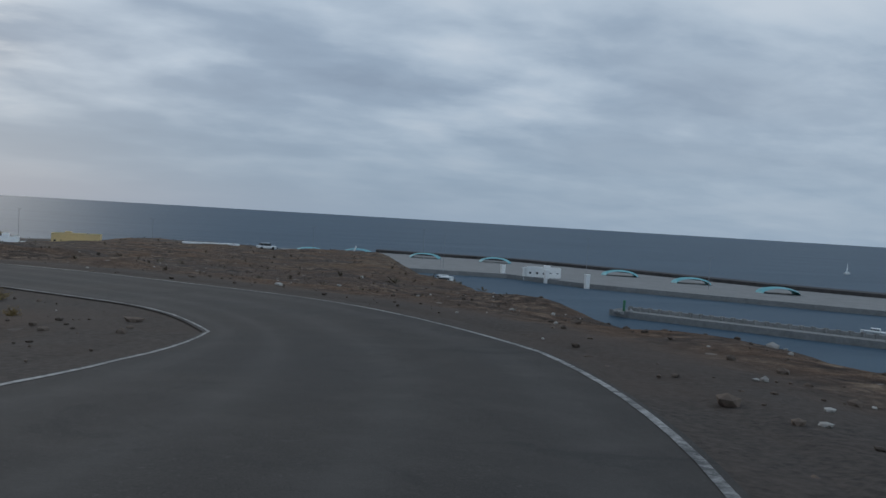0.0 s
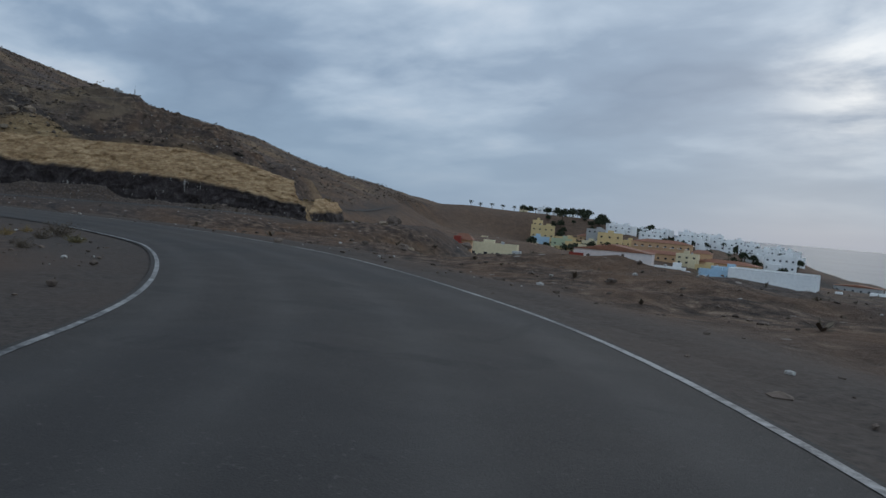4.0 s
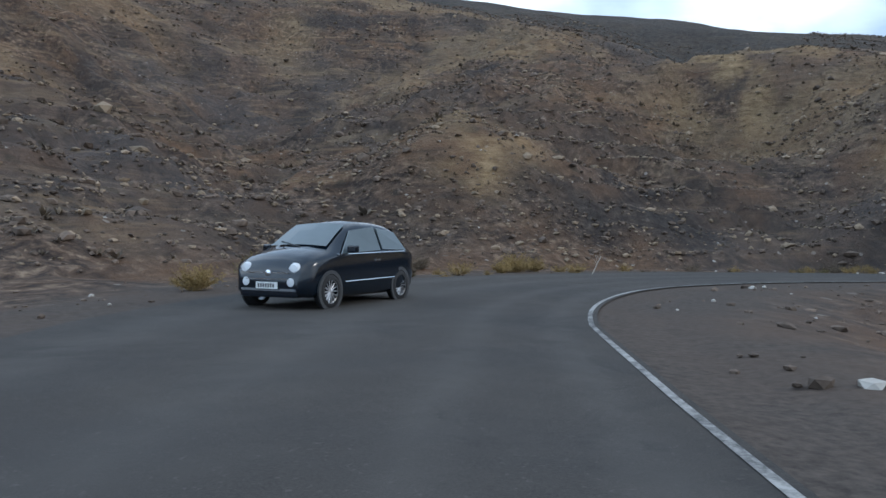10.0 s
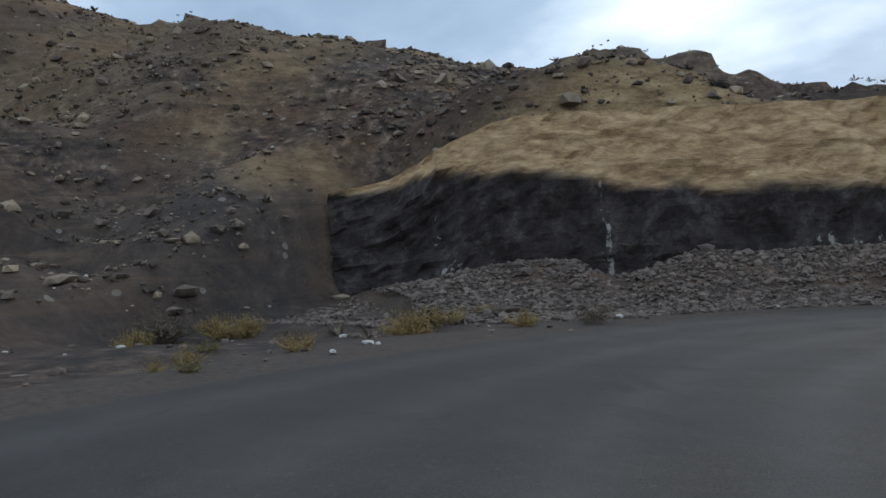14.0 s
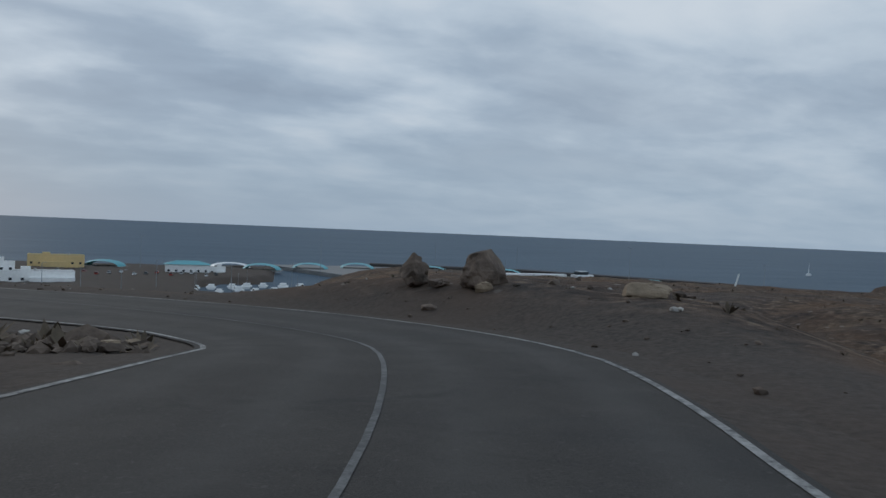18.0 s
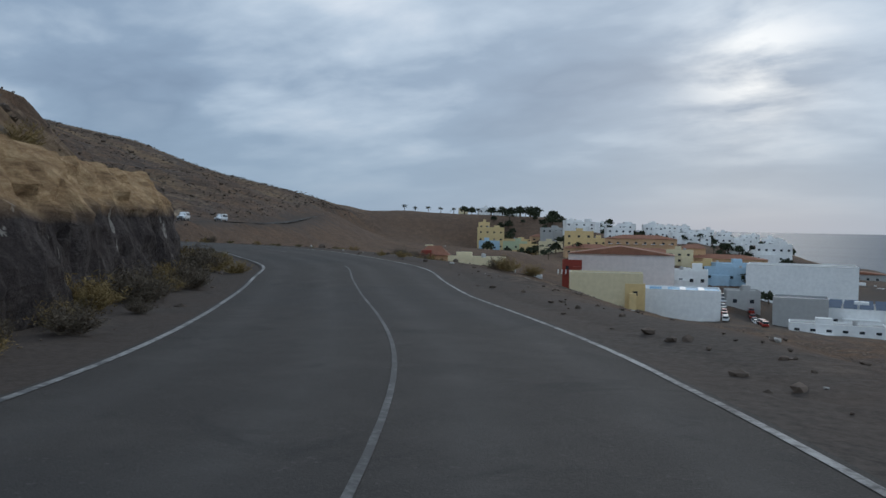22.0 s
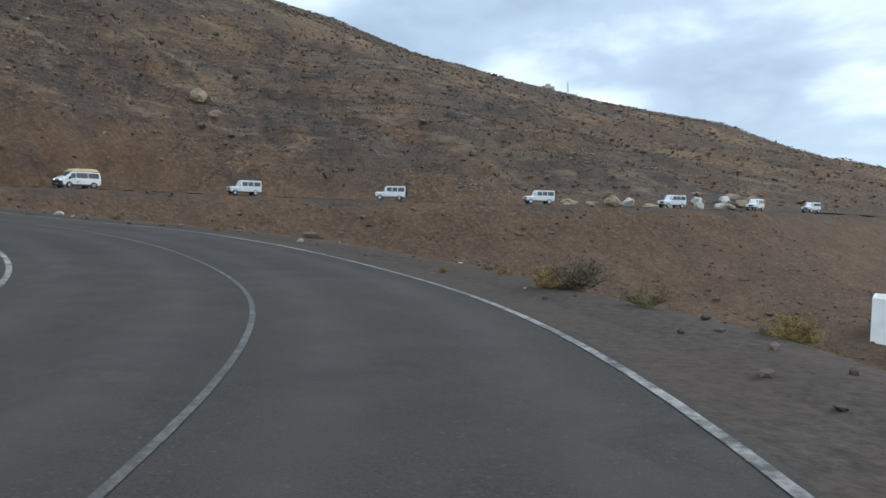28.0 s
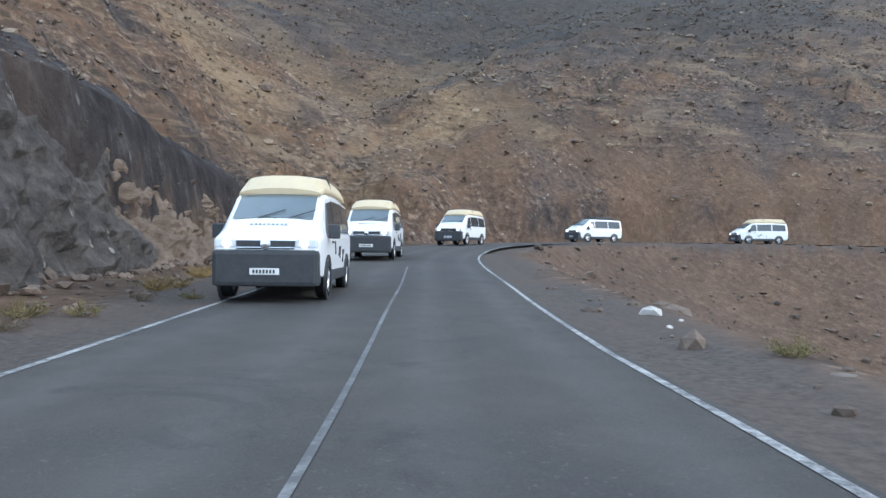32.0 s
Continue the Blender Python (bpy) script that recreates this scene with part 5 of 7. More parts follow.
def dead_stalk(x, y, tall, seed):
    """A leafless forked stem."""
    r = random.Random(seed)
    z = height(x, y)
    tip = Vector((x + r.uniform(-0.3, 0.3), y + r.uniform(0.2, 0.5), z + tall))
    bits = [tube((x, y, z - 0.05), tip, 0.018, 0.008)]
    for k in range(6):
        at = Vector((x, y, z)).lerp(tip, 0.55 + 0.08 * k)
        bits.append(tube(at, at + Vector((r.uniform(-0.2, 0.2), r.uniform(-0.2, 0.2), r.uniform(0.08, 0.25))), 0.008, 0.004, 4))
    return tagged(put_mesh("dead_stalk", *joined(*bits), MATS["whitish_stone"]), "bleached leafless stalk in the roadside grass", "dead plant")


dead_stalk(-72.6, 31.6, 0.8, 3)

# ---- delineator post at the outside of the upper bend ----
px, py = -116.8, 122.2
post = thing("marker_post", (px, py, height(px, py)), "white plastic marker post with a black band and reflector", "marker post")
M_WHITEPLASTIC = material("white_plastic", (0.72, 0.72, 0.70), 0.5, vary=0.08)
M_BLACK = material("black_rubber", (0.018, 0.018, 0.019), 0.75, vary=0.2, bump=0.15, scale=30)
M_AMBER = material("amber_reflector", (0.6, 0.28, 0.04), 0.3, vary=0.05)
part("shaft", *soft_box(-0.05, 0.05, -0.04, 0.04, -0.1, 0.36, 0.012), M_WHITEPLASTIC, post)
part("band", *soft_box(-0.053, 0.053, -0.043, 0.043, 0.14, 0.23, 0.01), M_BLACK, post, "black band")
part("cap", *soft_box(-0.052, 0.052, -0.042, 0.042, 0.36, 0.39, 0.012), M_WHITEPLASTIC, post)
part("reflector", *box(-0.015, 0.015, -0.05, -0.0425, 0.16, 0.21), M_AMBER, post, "amber reflector")

# ---- vehicles ----
M_WHITECAR = material("white_car_paint", (0.74, 0.75, 0.75), 0.3, vary=0.06, scale=2.0, spec=0.5, coat=0.4)
M_BEIGE = material("beige_roof_shell", (0.52, 0.42, 0.27), 0.55, vary=0.1, scale=3.0)
M_CLAD = material("dark_grey_plastic", (0.045, 0.047, 0.05), 0.6, vary=0.2, scale=9.0, bump=0.1)
M_NAVY = material("navy_car_paint", (0.003, 0.007, 0.013), 0.14, vary=0.15, scale=2.0, spec=0.5, coat=0.3)
M_CHROME = material("chrome", (0.75, 0.75, 0.75), 0.15, metal=1.0, vary=0.04)
M_ALLOY = material("alloy", (0.50, 0.50, 0.51), 0.35, metal=0.8, vary=0.1)
M_CARGLASS = material("car_glass", (0.035, 0.045, 0.05), 0.08, vary=0.1, spec=0.8)
# paler than car_glass: the sky's reflection is put into the base colour
M_SCREEN = material("sky_sheen_screen", (0.085, 0.105, 0.11), 0.08, vary=0.15, scale=1.5, spec=0.8)
M_LAMPGLASS = material("lamp_glass", (0.62, 0.64, 0.66), 0.1, vary=0.05, spec=0.7)
M_REDLAMP = material("red_lamp", (0.35, 0.02, 0.015), 0.2, vary=0.05)
M_PLATE = material("plate_white", (0.70, 0.70, 0.68), 0.5, vary=0.04)


def lit_material():
    m = bpy.data.materials.new("headlight_lit")
    m.use_nodes = True
    b = m.node_tree.nodes["Principled BSDF"]
    b.inputs["Emission Color"].default_value, b.inputs["Emission Strength"].default_value = (1, 0.97, 0.9, 1), 3.0
    return m


M_LIT = lit_material()


class Shell:
    """A car body as cross-sections along x: floor, belt and top heights, and half widths at each."""

    def __init__(self, *stations):
        self.s = np.array(stations, float)

    def at(self, x):
        return [np.interp(x, self.s[:, 0], self.s[:, k]) for k in range(1, 7)]

    def section(self, x):
        zb, zm, zt, wb, wm, wt = self.at(x)
        r = min(0.09, (zt - zm) * 0.4)
        half = [(wb * 0.86, zb), (wb, zb + 0.07), (wm * 1.0, zb + 0.45 * (zm - zb)), (wm, zm - 0.03), (wm - 0.012, zm + 0.01), (wt + 0.4 * (wm - wt) * 0.3, zt - r), (wt - 0.05, zt - r * 0.3), (wt - 0.2, zt + 0.005), (0.35 * wt, zt + 0.03)]
        return [(x, y, z) for y, z in half] + [(x, -y, z) for y, z in half[::-1]]

    def mesh(self, xs):
        rings = [self.section(x) for x in xs]
        n = len(rings[0])
        verts = [p for ring in rings for p in ring]
        faces = [(i * n + k, i * n + (k + 1) % n, (i + 1) * n + (k + 1) % n, (i + 1) * n + k) for i in range(len(rings) - 1) for k in range(n)]
        faces += [tuple(range(n))[::-1], tuple(range((len(rings) - 1) * n, len(rings) * n))]
        return verts, faces

    def pane(self, x0, x1, side, low=0.1, high=0.86, slant0=0.0, slant1=0.0, out=0.012):
        """A side window between two stations, laid on the flank."""
        verts = []
        for x, sl in ((x0, slant0), (x1, slant1)):
            for v in (low, high):
                xx = x + sl * v
                zb, zm, zt, wb, wm, wt = self.at(xx)
                verts.append((xx, side * (wm + (wt - wm) * v * 0.93 + out), zm + (zt - zm) * v))
        verts += [(x, y - side * 0.02, z) for x, y, z in verts]
        return verts, [(0, 2, 3, 1), (4, 5, 7, 6), (0, 1, 5, 4), (2, 6, 7, 3), (0, 4, 6, 2), (1, 3, 7, 5)]

    def screen(self, x0, x1, inset=0.10, out=0.014):
        """A windscreen or rear window between two stations, over the top of the shell."""
        verts = []
        for x in np.linspace(x0, x1, 4):
            zt, wt = self.at(x)[2], self.at(x)[5]
            for u in (-1, -0.5, 0, 0.5, 1):
                verts.append((x + (0.012 if x1 > x0 else -0.012), u * (wt - inset), zt + 0.044 - 0.03 * u * u + out))
        faces = [(i * 5 + k, i * 5 + k + 1, (i + 1) * 5 + k + 1, (i + 1) * 5 + k) for i in range(3) for k in range(4)]
        return verts, faces


def wheel(parent, x, y, r, w, spokes=5, rim_mat=None):
    """A wheel with its tyre, rim and hub."""
    s = 1 if y > 0 else -1
    tyre = part("wheel", *moved(lathe([(r * 0.68, -w / 2), (r * 0.93, -w / 2), (r, -w * 0.3), (r, w * 0.3), (r * 0.93, w / 2), (r * 0.68, w / 2)], 22, "y"), x, y, r), M_BLACK, parent, "black rubber tyre on a light rim", True)
    bits = [lathe([(r * 0.69, -w * 0.4), (r * 0.73, w * 0.44), (r * 0.66, w * 0.40)], 20, "y"), lathe([(0.001, w * 0.36), (r * 0.16, w * 0.34)], 10, "y")]
    for k in range(spokes):
        a = 2 * math.pi * k / spokes
        bits.append(tube((0, w * 0.30, 0), (math.cos(a) * r * 0.69, w * 0.34, math.sin(a) * r * 0.69), r * (0.12 if spokes < 8 else 0.06), r * (0.09 if spokes < 8 else 0.05), 5))
    solid = joined(*bits)
    rim = ([(px + x, s * py + y, pz + r) for px, py, pz in solid[0]], solid[1])
    part("rim", *rim, rim_mat or M_ALLOY, tyre, "light metal rim")
    part("well", *moved(lathe([(0.001, 0), (r * 0.6, 0)], 14, "y"), x, y + s * w * 0.05, r), M_CLAD, tyre)


def plate_bars(parent, x, z, w, face):
    p = part("number_plate", *soft_box(min(x, x + 0.02 * face), max(x, x + 0.02 * face), -w / 2, w / 2, z - 0.055, z + 0.055, 0.004), M_PLATE, parent, "white number plate with dark bars")
    xs = sorted((x + 0.02 * face, x + 0.025 * face))
    for k in range(7):
        part("bar", *box(xs[0], xs[1], -w * 0.40 + k * w * 0.115, -w * 0.40 + k * w * 0.115 + w * 0.07, z - 0.032, z + 0.032), M_CLAD, p)


def van(place, turn, label, hightop=True, rack=False, scribble=0, group="convoy of vans"):
    v = thing("van", place, label, "van", turn, group)
    sh = Shell((-2.45, 0.42, 1.15, 1.72, 0.86, 0.90, 0.76), (-2.36, 0.36, 1.15, 1.92, 0.92, 0.94, 0.80), (-0.8, 0.33, 1.15, 1.97, 0.94, 0.955, 0.83), (0.7, 0.33, 1.14, 1.96, 0.94, 0.955, 0.83), (1.08, 0.33, 1.14, 1.92, 0.94, 0.95, 0.80), (1.90, 0.34, 1.10, 1.36, 0.93, 0.94, 0.82), (2.20, 0.36, 1.06, 1.22, 0.91, 0.92, 0.80), (2.36, 0.40, 0.98, 1.08, 0.88, 0.88, 0.76), (2.42, 0.44, 0.90, 0.97, 0.84, 0.84, 0.72))
    part("body", *sh.mesh([-2.45, -2.36, -1.6, -0.8, 0, 0.7, 1.08, 1.5, 1.90, 2.05, 2.20, 2.28, 2.36, 2.42]), M_WHITECAR, v, "white painted body")
    if hightop:
        top = Shell((-2.30, 1.88, 1.98, 2.10, 0.78, 0.80, 0.66), (-2.1, 1.90, 2.05, 2.30, 0.80, 0.80, 0.68), (-0.2, 1.92, 2.06, 2.32, 0.82, 0.81, 0.70), (0.75, 1.91, 2.05, 2.26, 0.80, 0.80, 0.68), (1.18, 1.84, 1.93, 1.99, 0.76, 0.76, 0.62))
        roof = part("roof_shell", *top.mesh([-2.30, -2.1, -1.2, -0.2, 0.4, 0.75, 1.18]), M_BEIGE, v, "beige raised roof shell")
        part("seam", *joined(*[tube((-0.12, -0.80, 1.98), (-0.12, -0.70, 2.31), 0.018, 0.018), tube((-0.12, -0.70, 2.335), (-0.12, 0.70, 2.335), 0.018, 0.018), tube((-0.12, 0.70, 2.31), (-0.12, 0.80, 1.98), 0.018, 0.018)]), M_CLAD, roof)
    if rack:
        for y in (-0.66, 0.66):
            part("roof_rail", *tube((-2.0, y, 2.06), (0.6, y, 2.06), 0.025, 0.025), M_CLAD, v, "dark roof rail")
        for x in (-1.9, -1.1, -0.3, 0.5):
            part("roof_bar", *tube((x, -0.66, 2.07), (x, 0.66, 2.07), 0.02, 0.02), M_CLAD, v, "dark roof bar")
        part("roof_load", *soft_box(-1.8, 0.3, -0.5, 0.5, 2.08, 2.2, 0.03), M_CLAD, v, "flat dark load on the rack")
    part("windscreen", *sh.screen(1.86, 1.12), M_SCREEN, v, "dark sloping windscreen")
    part("rear_window", *box(-2.475, -2.44, -0.62, 0.62, 1.2, 1.62), M_CARGLASS, v)
    for sd in (-1, 1):
        part("door_window", *sh.pane(0.72, 1.52, sd, 0.08, 0.80, 0.0, -0.52), M_CARGLASS, v)
        part("side_window", *sh.pane(-0.78, 0.62, sd, 0.08, 0.82), M_CARGLASS, v)
        part("side_window", *sh.pane(-2.2, -0.88, sd, 0.08, 0.82), M_CARGLASS, v)
        mirror = part("mirror", *soft_box(1.38, 1.56, min(sd * 0.96, sd * 1.16), max(sd * 0.96, sd * 1.16), 1.08, 1.34, 0.03), M_CLAD, v, "black door mirror")
        lamp = part("headlight", *soft_box(2.18, 2.43, min(sd * 0.50, sd * 0.88), max(sd * 0.50, sd * 0.88), 0.90, 1.06, 0.03), M_LAMPGLASS, v, "clear headlight, switched on")
        part("bulb", *moved(lathe([(0.001, 0.02), (0.07, 0.0)], 12, "x"), 2.435, sd * 0.66, 0.98), M_LIT, lamp)
        part("tail_light", *box(-2.47, -2.42, min(sd * 0.74, sd * 0.88), max(sd * 0.74, sd * 0.88), 0.95, 1.35), M_REDLAMP, v)
        part("sill", *soft_box(-1.2, 1.05, min(sd * 0.90, sd * 0.965), max(sd * 0.90, sd * 0.965), 0.30, 0.50, 0.02), M_CLAD, v, "dark grey sill")
        part("door_handle", *box(0.78, 0.95, min(sd * 0.95, sd * 0.98), max(sd * 0.95, sd * 0.98), 1.0, 1.04), M_CLAD, v)
        for x in (-1.52, 1.48):
            part("wheel_arch", *moved(lathe([(0.34, -0.03), (0.43, -0.03), (0.43, 0.02), (0.34, 0.02)], 20, "y"), x, sd * 0.945, 0.36), M_CLAD, v)
            wheel(v, x, sd * 0.86, 0.34, 0.22)
        if scribble:
            rr = random.Random(scribble)
            for k in range(7):
                x0, z0 = rr.uniform(-0.9, 0.5), rr.uniform(0.62, 0.8)
                part("side_graphic", *tube((x0, sd * 0.958, z0), (x0 + rr.uniform(-0.25, 0.25), sd * 0.968, z0 + rr.uniform(0.1, 0.34)), 0.022, 0.012, 4), M_CLAD, v, "black brush stroke")
    part("front_bumper", *soft_box(2.05, 2.50, -0.91, 0.91, 0.24, 0.87, 0.08), M_CLAD, v, "dark grey front bumper")
    part("rear_bumper", *soft_box(-2.54, -2.36, -0.88, 0.88, 0.36, 0.60, 0.05), M_CLAD, v, "dark grey rear bumper")
    grille = part("grille", *soft_box(2.30, 2.44, -0.50, 0.50, 0.88, 1.03, 0.02), M_CLAD, v, "black grille")
    part("trim", *box(2.44, 2.448, -0.50, 0.50, 0.90, 0.92), M_CHROME, grille, "chrome strip")
    part("badge", *moved(lathe([(0.001, 0.02), (0.085, 0.014), (0.095, 0.0)], 18, "x"), 2.445, 0, 0.965), M_CHROME, grille, "round chrome badge")
    for k in range(9):
        part("bonnet_mark", *box(2.06 + 0.02 * (k % 2), 2.11, -0.34 + k * 0.075, -0.29 + k * 0.075, 1.30, 1.335), M_ALLOY, v, "small grey mark")
    for sd in (-0.25, 0.30):
        part("wiper", *tube((1.88, sd, 1.44), (1.66, sd + 0.45, 1.60), 0.012, 0.008, 5), M_CLAD, v)
    plate_bars(v, 2.50, 0.50, 0.5, 1)
    return v


def off_roader(place, turn, label, group="convoy of off-roaders"):
    v = thing("off_roader", place, label, "off-road car", turn, group)
    sh = Shell((-2.25, 0.52, 1.18, 1.98, 0.84, 0.86, 0.74), (-2.2, 0.50, 1.18, 2.0, 0.86, 0.87, 0.75), (0.35, 0.50, 1.18, 2.0, 0.86, 0.87, 0.75), (0.62, 0.50, 1.16, 1.90, 0.86, 0.87, 0.74), (0.84, 0.50, 1.14, 1.27, 0.86, 0.86, 0.72), (0.92, 0.50, 1.06, 1.21, 0.84, 0.84, 0.66), (1.95, 0.52, 1.02, 1.16, 0.82, 0.82, 0.62), (2.0, 0.56, 1.0, 1.10, 0.80, 0.80, 0.58))
    part("body", *sh.mesh([-2.25, -2.2, -1, 0.35, 0.62, 0.84, 0.92, 1.5, 1.95, 2.0]), M_WHITECAR, v, "boxy white body")
    part("roof", *soft_box(-2.22, 0.45, -0.76, 0.76, 2.0, 2.06, 0.025), M_WHITECAR, v, "white flat roof")
    part("windscreen", *sh.screen(0.83, 0.64, 0.06), M_CARGLASS, v)
    for sd in (-1, 1):
        for a, b in ((-2.1, -1.2), (-1.12, -0.42), (-0.34, 0.38)):
            part("side_window", *sh.pane(a, b, sd, 0.12, 0.8), M_CARGLASS, v)
        part("wing", *soft_box(0.95, 1.98, min(sd * 0.66, sd * 0.875), max(sd * 0.66, sd * 0.875), 0.86, 1.08, 0.03), M_WHITECAR, v)
        part("headlight", *moved(lathe([(0.001, 0.03), (0.09, 0.02), (0.1, 0.0)], 16, "x"), 1.99, sd * 0.62, 0.88), M_LAMPGLASS, v)
        part("mirror", *soft_box(0.62, 0.7, min(sd * 0.9, sd * 1.06), max(sd * 0.9, sd * 1.06), 1.3, 1.46, 0.02), M_CLAD, v)
        part("step", *soft_box(-0.8, 0.55, min(sd * 0.8, sd * 0.92), max(sd * 0.8, sd * 0.92), 0.42, 0.48, 0.02), M_CLAD, v)
        for x in (-1.42, 1.38):
            wheel(v, x, sd * 0.76, 0.39, 0.22, 6, M_WHITECAR)
    part("front_bumper", *soft_box(1.95, 2.1, -0.82, 0.82, 0.52, 0.68, 0.03), M_CLAD, v)
    part("grille", *box(2.0, 2.02, -0.42, 0.42, 0.74, 1.02), M_CLAD, v, "black grille")
    part("rear_bumper", *soft_box(-2.36, -2.24, -0.8, 0.8, 0.5, 0.64, 0.03), M_CLAD, v)
    spare = part("spare_wheel", *moved(lathe([(0.2, -0.1), (0.37, -0.1), (0.39, 0), (0.37, 0.1), (0.2, 0.1), (0.001, 0.08)], 20, "x"), -2.36, 0.1, 1.12), M_BLACK, v, "black spare wheel on the tail")
    for x in (-1.9, -0.9, 0.1):
        part("roof_bar", *tube((x, -0.7, 2.09), (x, 0.7, 2.09), 0.02, 0.02), M_CLAD, v)
    return v


def small_car(place, turn):
    c = thing("small_car", place, "dark navy small hatchback with chrome trim on the road", "car", turn)
    sh = Shell((-1.77, 0.34, 0.70, 0.80, 0.62, 0.66, 0.50), (-1.72, 0.24, 0.84, 0.97, 0.72, 0.75, 0.55), (-1.60, 0.20, 0.90, 1.14, 0.77, 0.79, 0.56), (-1.36, 0.18, 0.93, 1.34, 0.80, 0.81, 0.56), (-0.95, 0.17, 0.94, 1.45, 0.81, 0.82, 0.57), (-0.45, 0.17, 0.94, 1.485, 0.81, 0.82, 0.58), (0.05, 0.17, 0.93, 1.47, 0.81, 0.82, 0.58), (0.40, 0.17, 0.92, 1.38, 0.81, 0.815, 0.57), (1.02, 0.18, 0.89, 1.00, 0.80, 0.81, 0.64), (1.35, 0.19, 0.82, 0.93, 0.79, 0.80, 0.64), (1.56, 0.20, 0.76, 0.86, 0.76, 0.77, 0.60), (1.68, 0.22, 0.70, 0.78, 0.71, 0.72, 0.55), (1.75, 0.24, 0.62, 0.68, 0.65, 0.65, 0.50), (1.78, 0.28, 0.48, 0.56, 0.60, 0.60, 0.46))
    part("body", *sh.mesh([-1.77, -1.75, -1.72, -1.66, -1.60, -1.48, -1.36, -1.15, -0.95, -0.7, -0.45, -0.2, 0.05, 0.22, 0.40, 0.7, 1.02, 1.18, 1.35, 1.46, 1.56, 1.62, 1.68, 1.72, 1.75, 1.78]), M_NAVY, c, "dark navy painted body", True)
    part("windscreen", *sh.screen(1.00, 0.36, 0.05), M_SCREEN, c, "large curved windscreen")
    part("rear_window", *sh.screen(-1.62, -1.32, 0.08), M_CARGLASS, c)
    for sd in (-1, 1):
        part("door_window", *sh.pane(-0.40, 0.88, sd, 0.06, 0.84, 0.0, -0.62, 0.016), M_SCREEN, c)
        part("quarter_window", *sh.pane(-1.38, -0.48, sd, 0.08, 0.80, 0.30, 0.0, 0.016), M_SCREEN, c)
        part("chrome_strip", *tube((-1.25, sd * 0.822, 0.945), (0.95, sd * 0.815, 0.905), 0.012, 0.012, 6), M_CHROME, c, "chrome waist strip")
        part("headlight", *moved(lathe([(0.001, 0.06), (0.09, 0.045), (0.12, 0.0), (0.12, -0.1)], 20, "x"), 1.705, sd * 0.49, 0.655), M_LAMPGLASS, c, "round headlight")
        part("fog_light", *moved(lathe([(0.001, 0.04), (0.07, 0.03), (0.085, 0.0), (0.085, -0.1)], 18, "x"), 1.755, sd * 0.46, 0.455), M_LAMPGLASS, c, "round lower lamp")
        part("mirror", *soft_box(0.58, 0.72, min(sd * 0.83, sd * 1.0), max(sd * 0.83, sd * 1.0), 0.93, 1.06, 0.03), M_NAVY, c)
        part("door_handle", *box(-0.38, -0.22, min(sd * 0.815, sd * 0.84), max(sd * 0.815, sd * 0.84), 0.78, 0.81), M_CHROME, c, "chrome handle")
        part("side_trim", *tube((-0.9, sd * 0.82, 0.46), (0.75, sd * 0.82, 0.44), 0.014, 0.014, 6), M_CHROME, c)
        part("tail_light", *box(-1.70, -1.62, min(sd * 0.6, sd * 0.72), max(sd * 0.6, sd * 0.72), 0.62, 0.86), M_REDLAMP, c)
        for x in (-1.15, 1.15):
            # dark ring laid on the uncut flank, standing in for the shaded wheel gap
            part("wheel_arch", *moved(lathe([(0.28, -0.03), (0.335, -0.03), (0.345, 0.012), (0.28, 0.012)], 24, "y"), x, sd * 0.805, 0.30), M_CLAD, c)
            wheel(c, x, sd * 0.735, 0.29, 0.18, 14)
    part("front_bumper", *soft_box(1.50, 1.80, -0.58, 0.58, 0.20, 0.36, 0.05), M_NAVY, c)
    part("front_trim", *joined(box(1.765, 1.79, 0.10, 0.42, 0.60, 0.615), box(1.765, 1.79, -0.42, -0.10, 0.60, 0.615), box(1.775, 1.80, -0.45, 0.45, 0.50, 0.512)), M_CHROME, c, "chrome nose trim")
    part("badge", *moved(lathe([(0.001, 0.03), (0.055, 0.02), (0.06, 0.0)], 14, "x"), 1.765, 0, 0.60), M_CHROME, c, "round badge")
    part("rear_bumper", *soft_box(-1.80, -1.6, -0.62, 0.62, 0.30, 0.5, 0.05), M_NAVY, c)
    part("wiper", *tube((1.06, 0.1, 1.03), (0.9, -0.42, 1.12), 0.012, 0.008, 5), M_CLAD, c)
    plate_bars(c, 1.80, 0.40, 0.44, 1)
    return c


def on_road(x, y, shift):
    """A place in a lane, shifted to the left of the line, with the way the oncoming traffic faces."""
    i = line_at(x, y)
    p, w = LINE[i], LEFT[i]
    t = LINE[min(i + 2, len(LINE) - 1)] - LINE[max(i - 2, 0)]
    return (p[0] + w[0] * shift, p[1] + w[1] * shift, p[2] - 0.010 * abs(shift)), math.atan2(-t[1], -t[0])


small_car((-56.45, 31.2, LINE[line_at(-56.45, 31.2), 2] - 0.028), radians(-1))
WHITE_VAN = "white van with beige raised roof and dark grey bumpers"
van(*on_road(-140.6, 98.9, 2.1), WHITE_VAN, scribble=11)
van(*on_road(-153.0, 89.6, 1.6), WHITE_VAN, scribble=12)
van(*on_road(-171.0, 80.6, 1.3), WHITE_VAN)
van(*on_road(-191.2, 80.6, 1.3), "white low-roofed van with a loaded roof rack", hightop=False, rack=True)
van(*on_road(-204.6, 90.2, 1.3), "white van with a beige roof and black stripes on its flank", scribble=15)
for x, y in ((-215.5, 108.5), (-218.3, 127.0), (-217.9, 149.0), (-222.0, 172.0), (-232.0, 194.0), (-248.0, 216.0)):
    off_roader(*on_road(x, y, 1.3), "boxy white off-road car with a spare wheel on its tail")

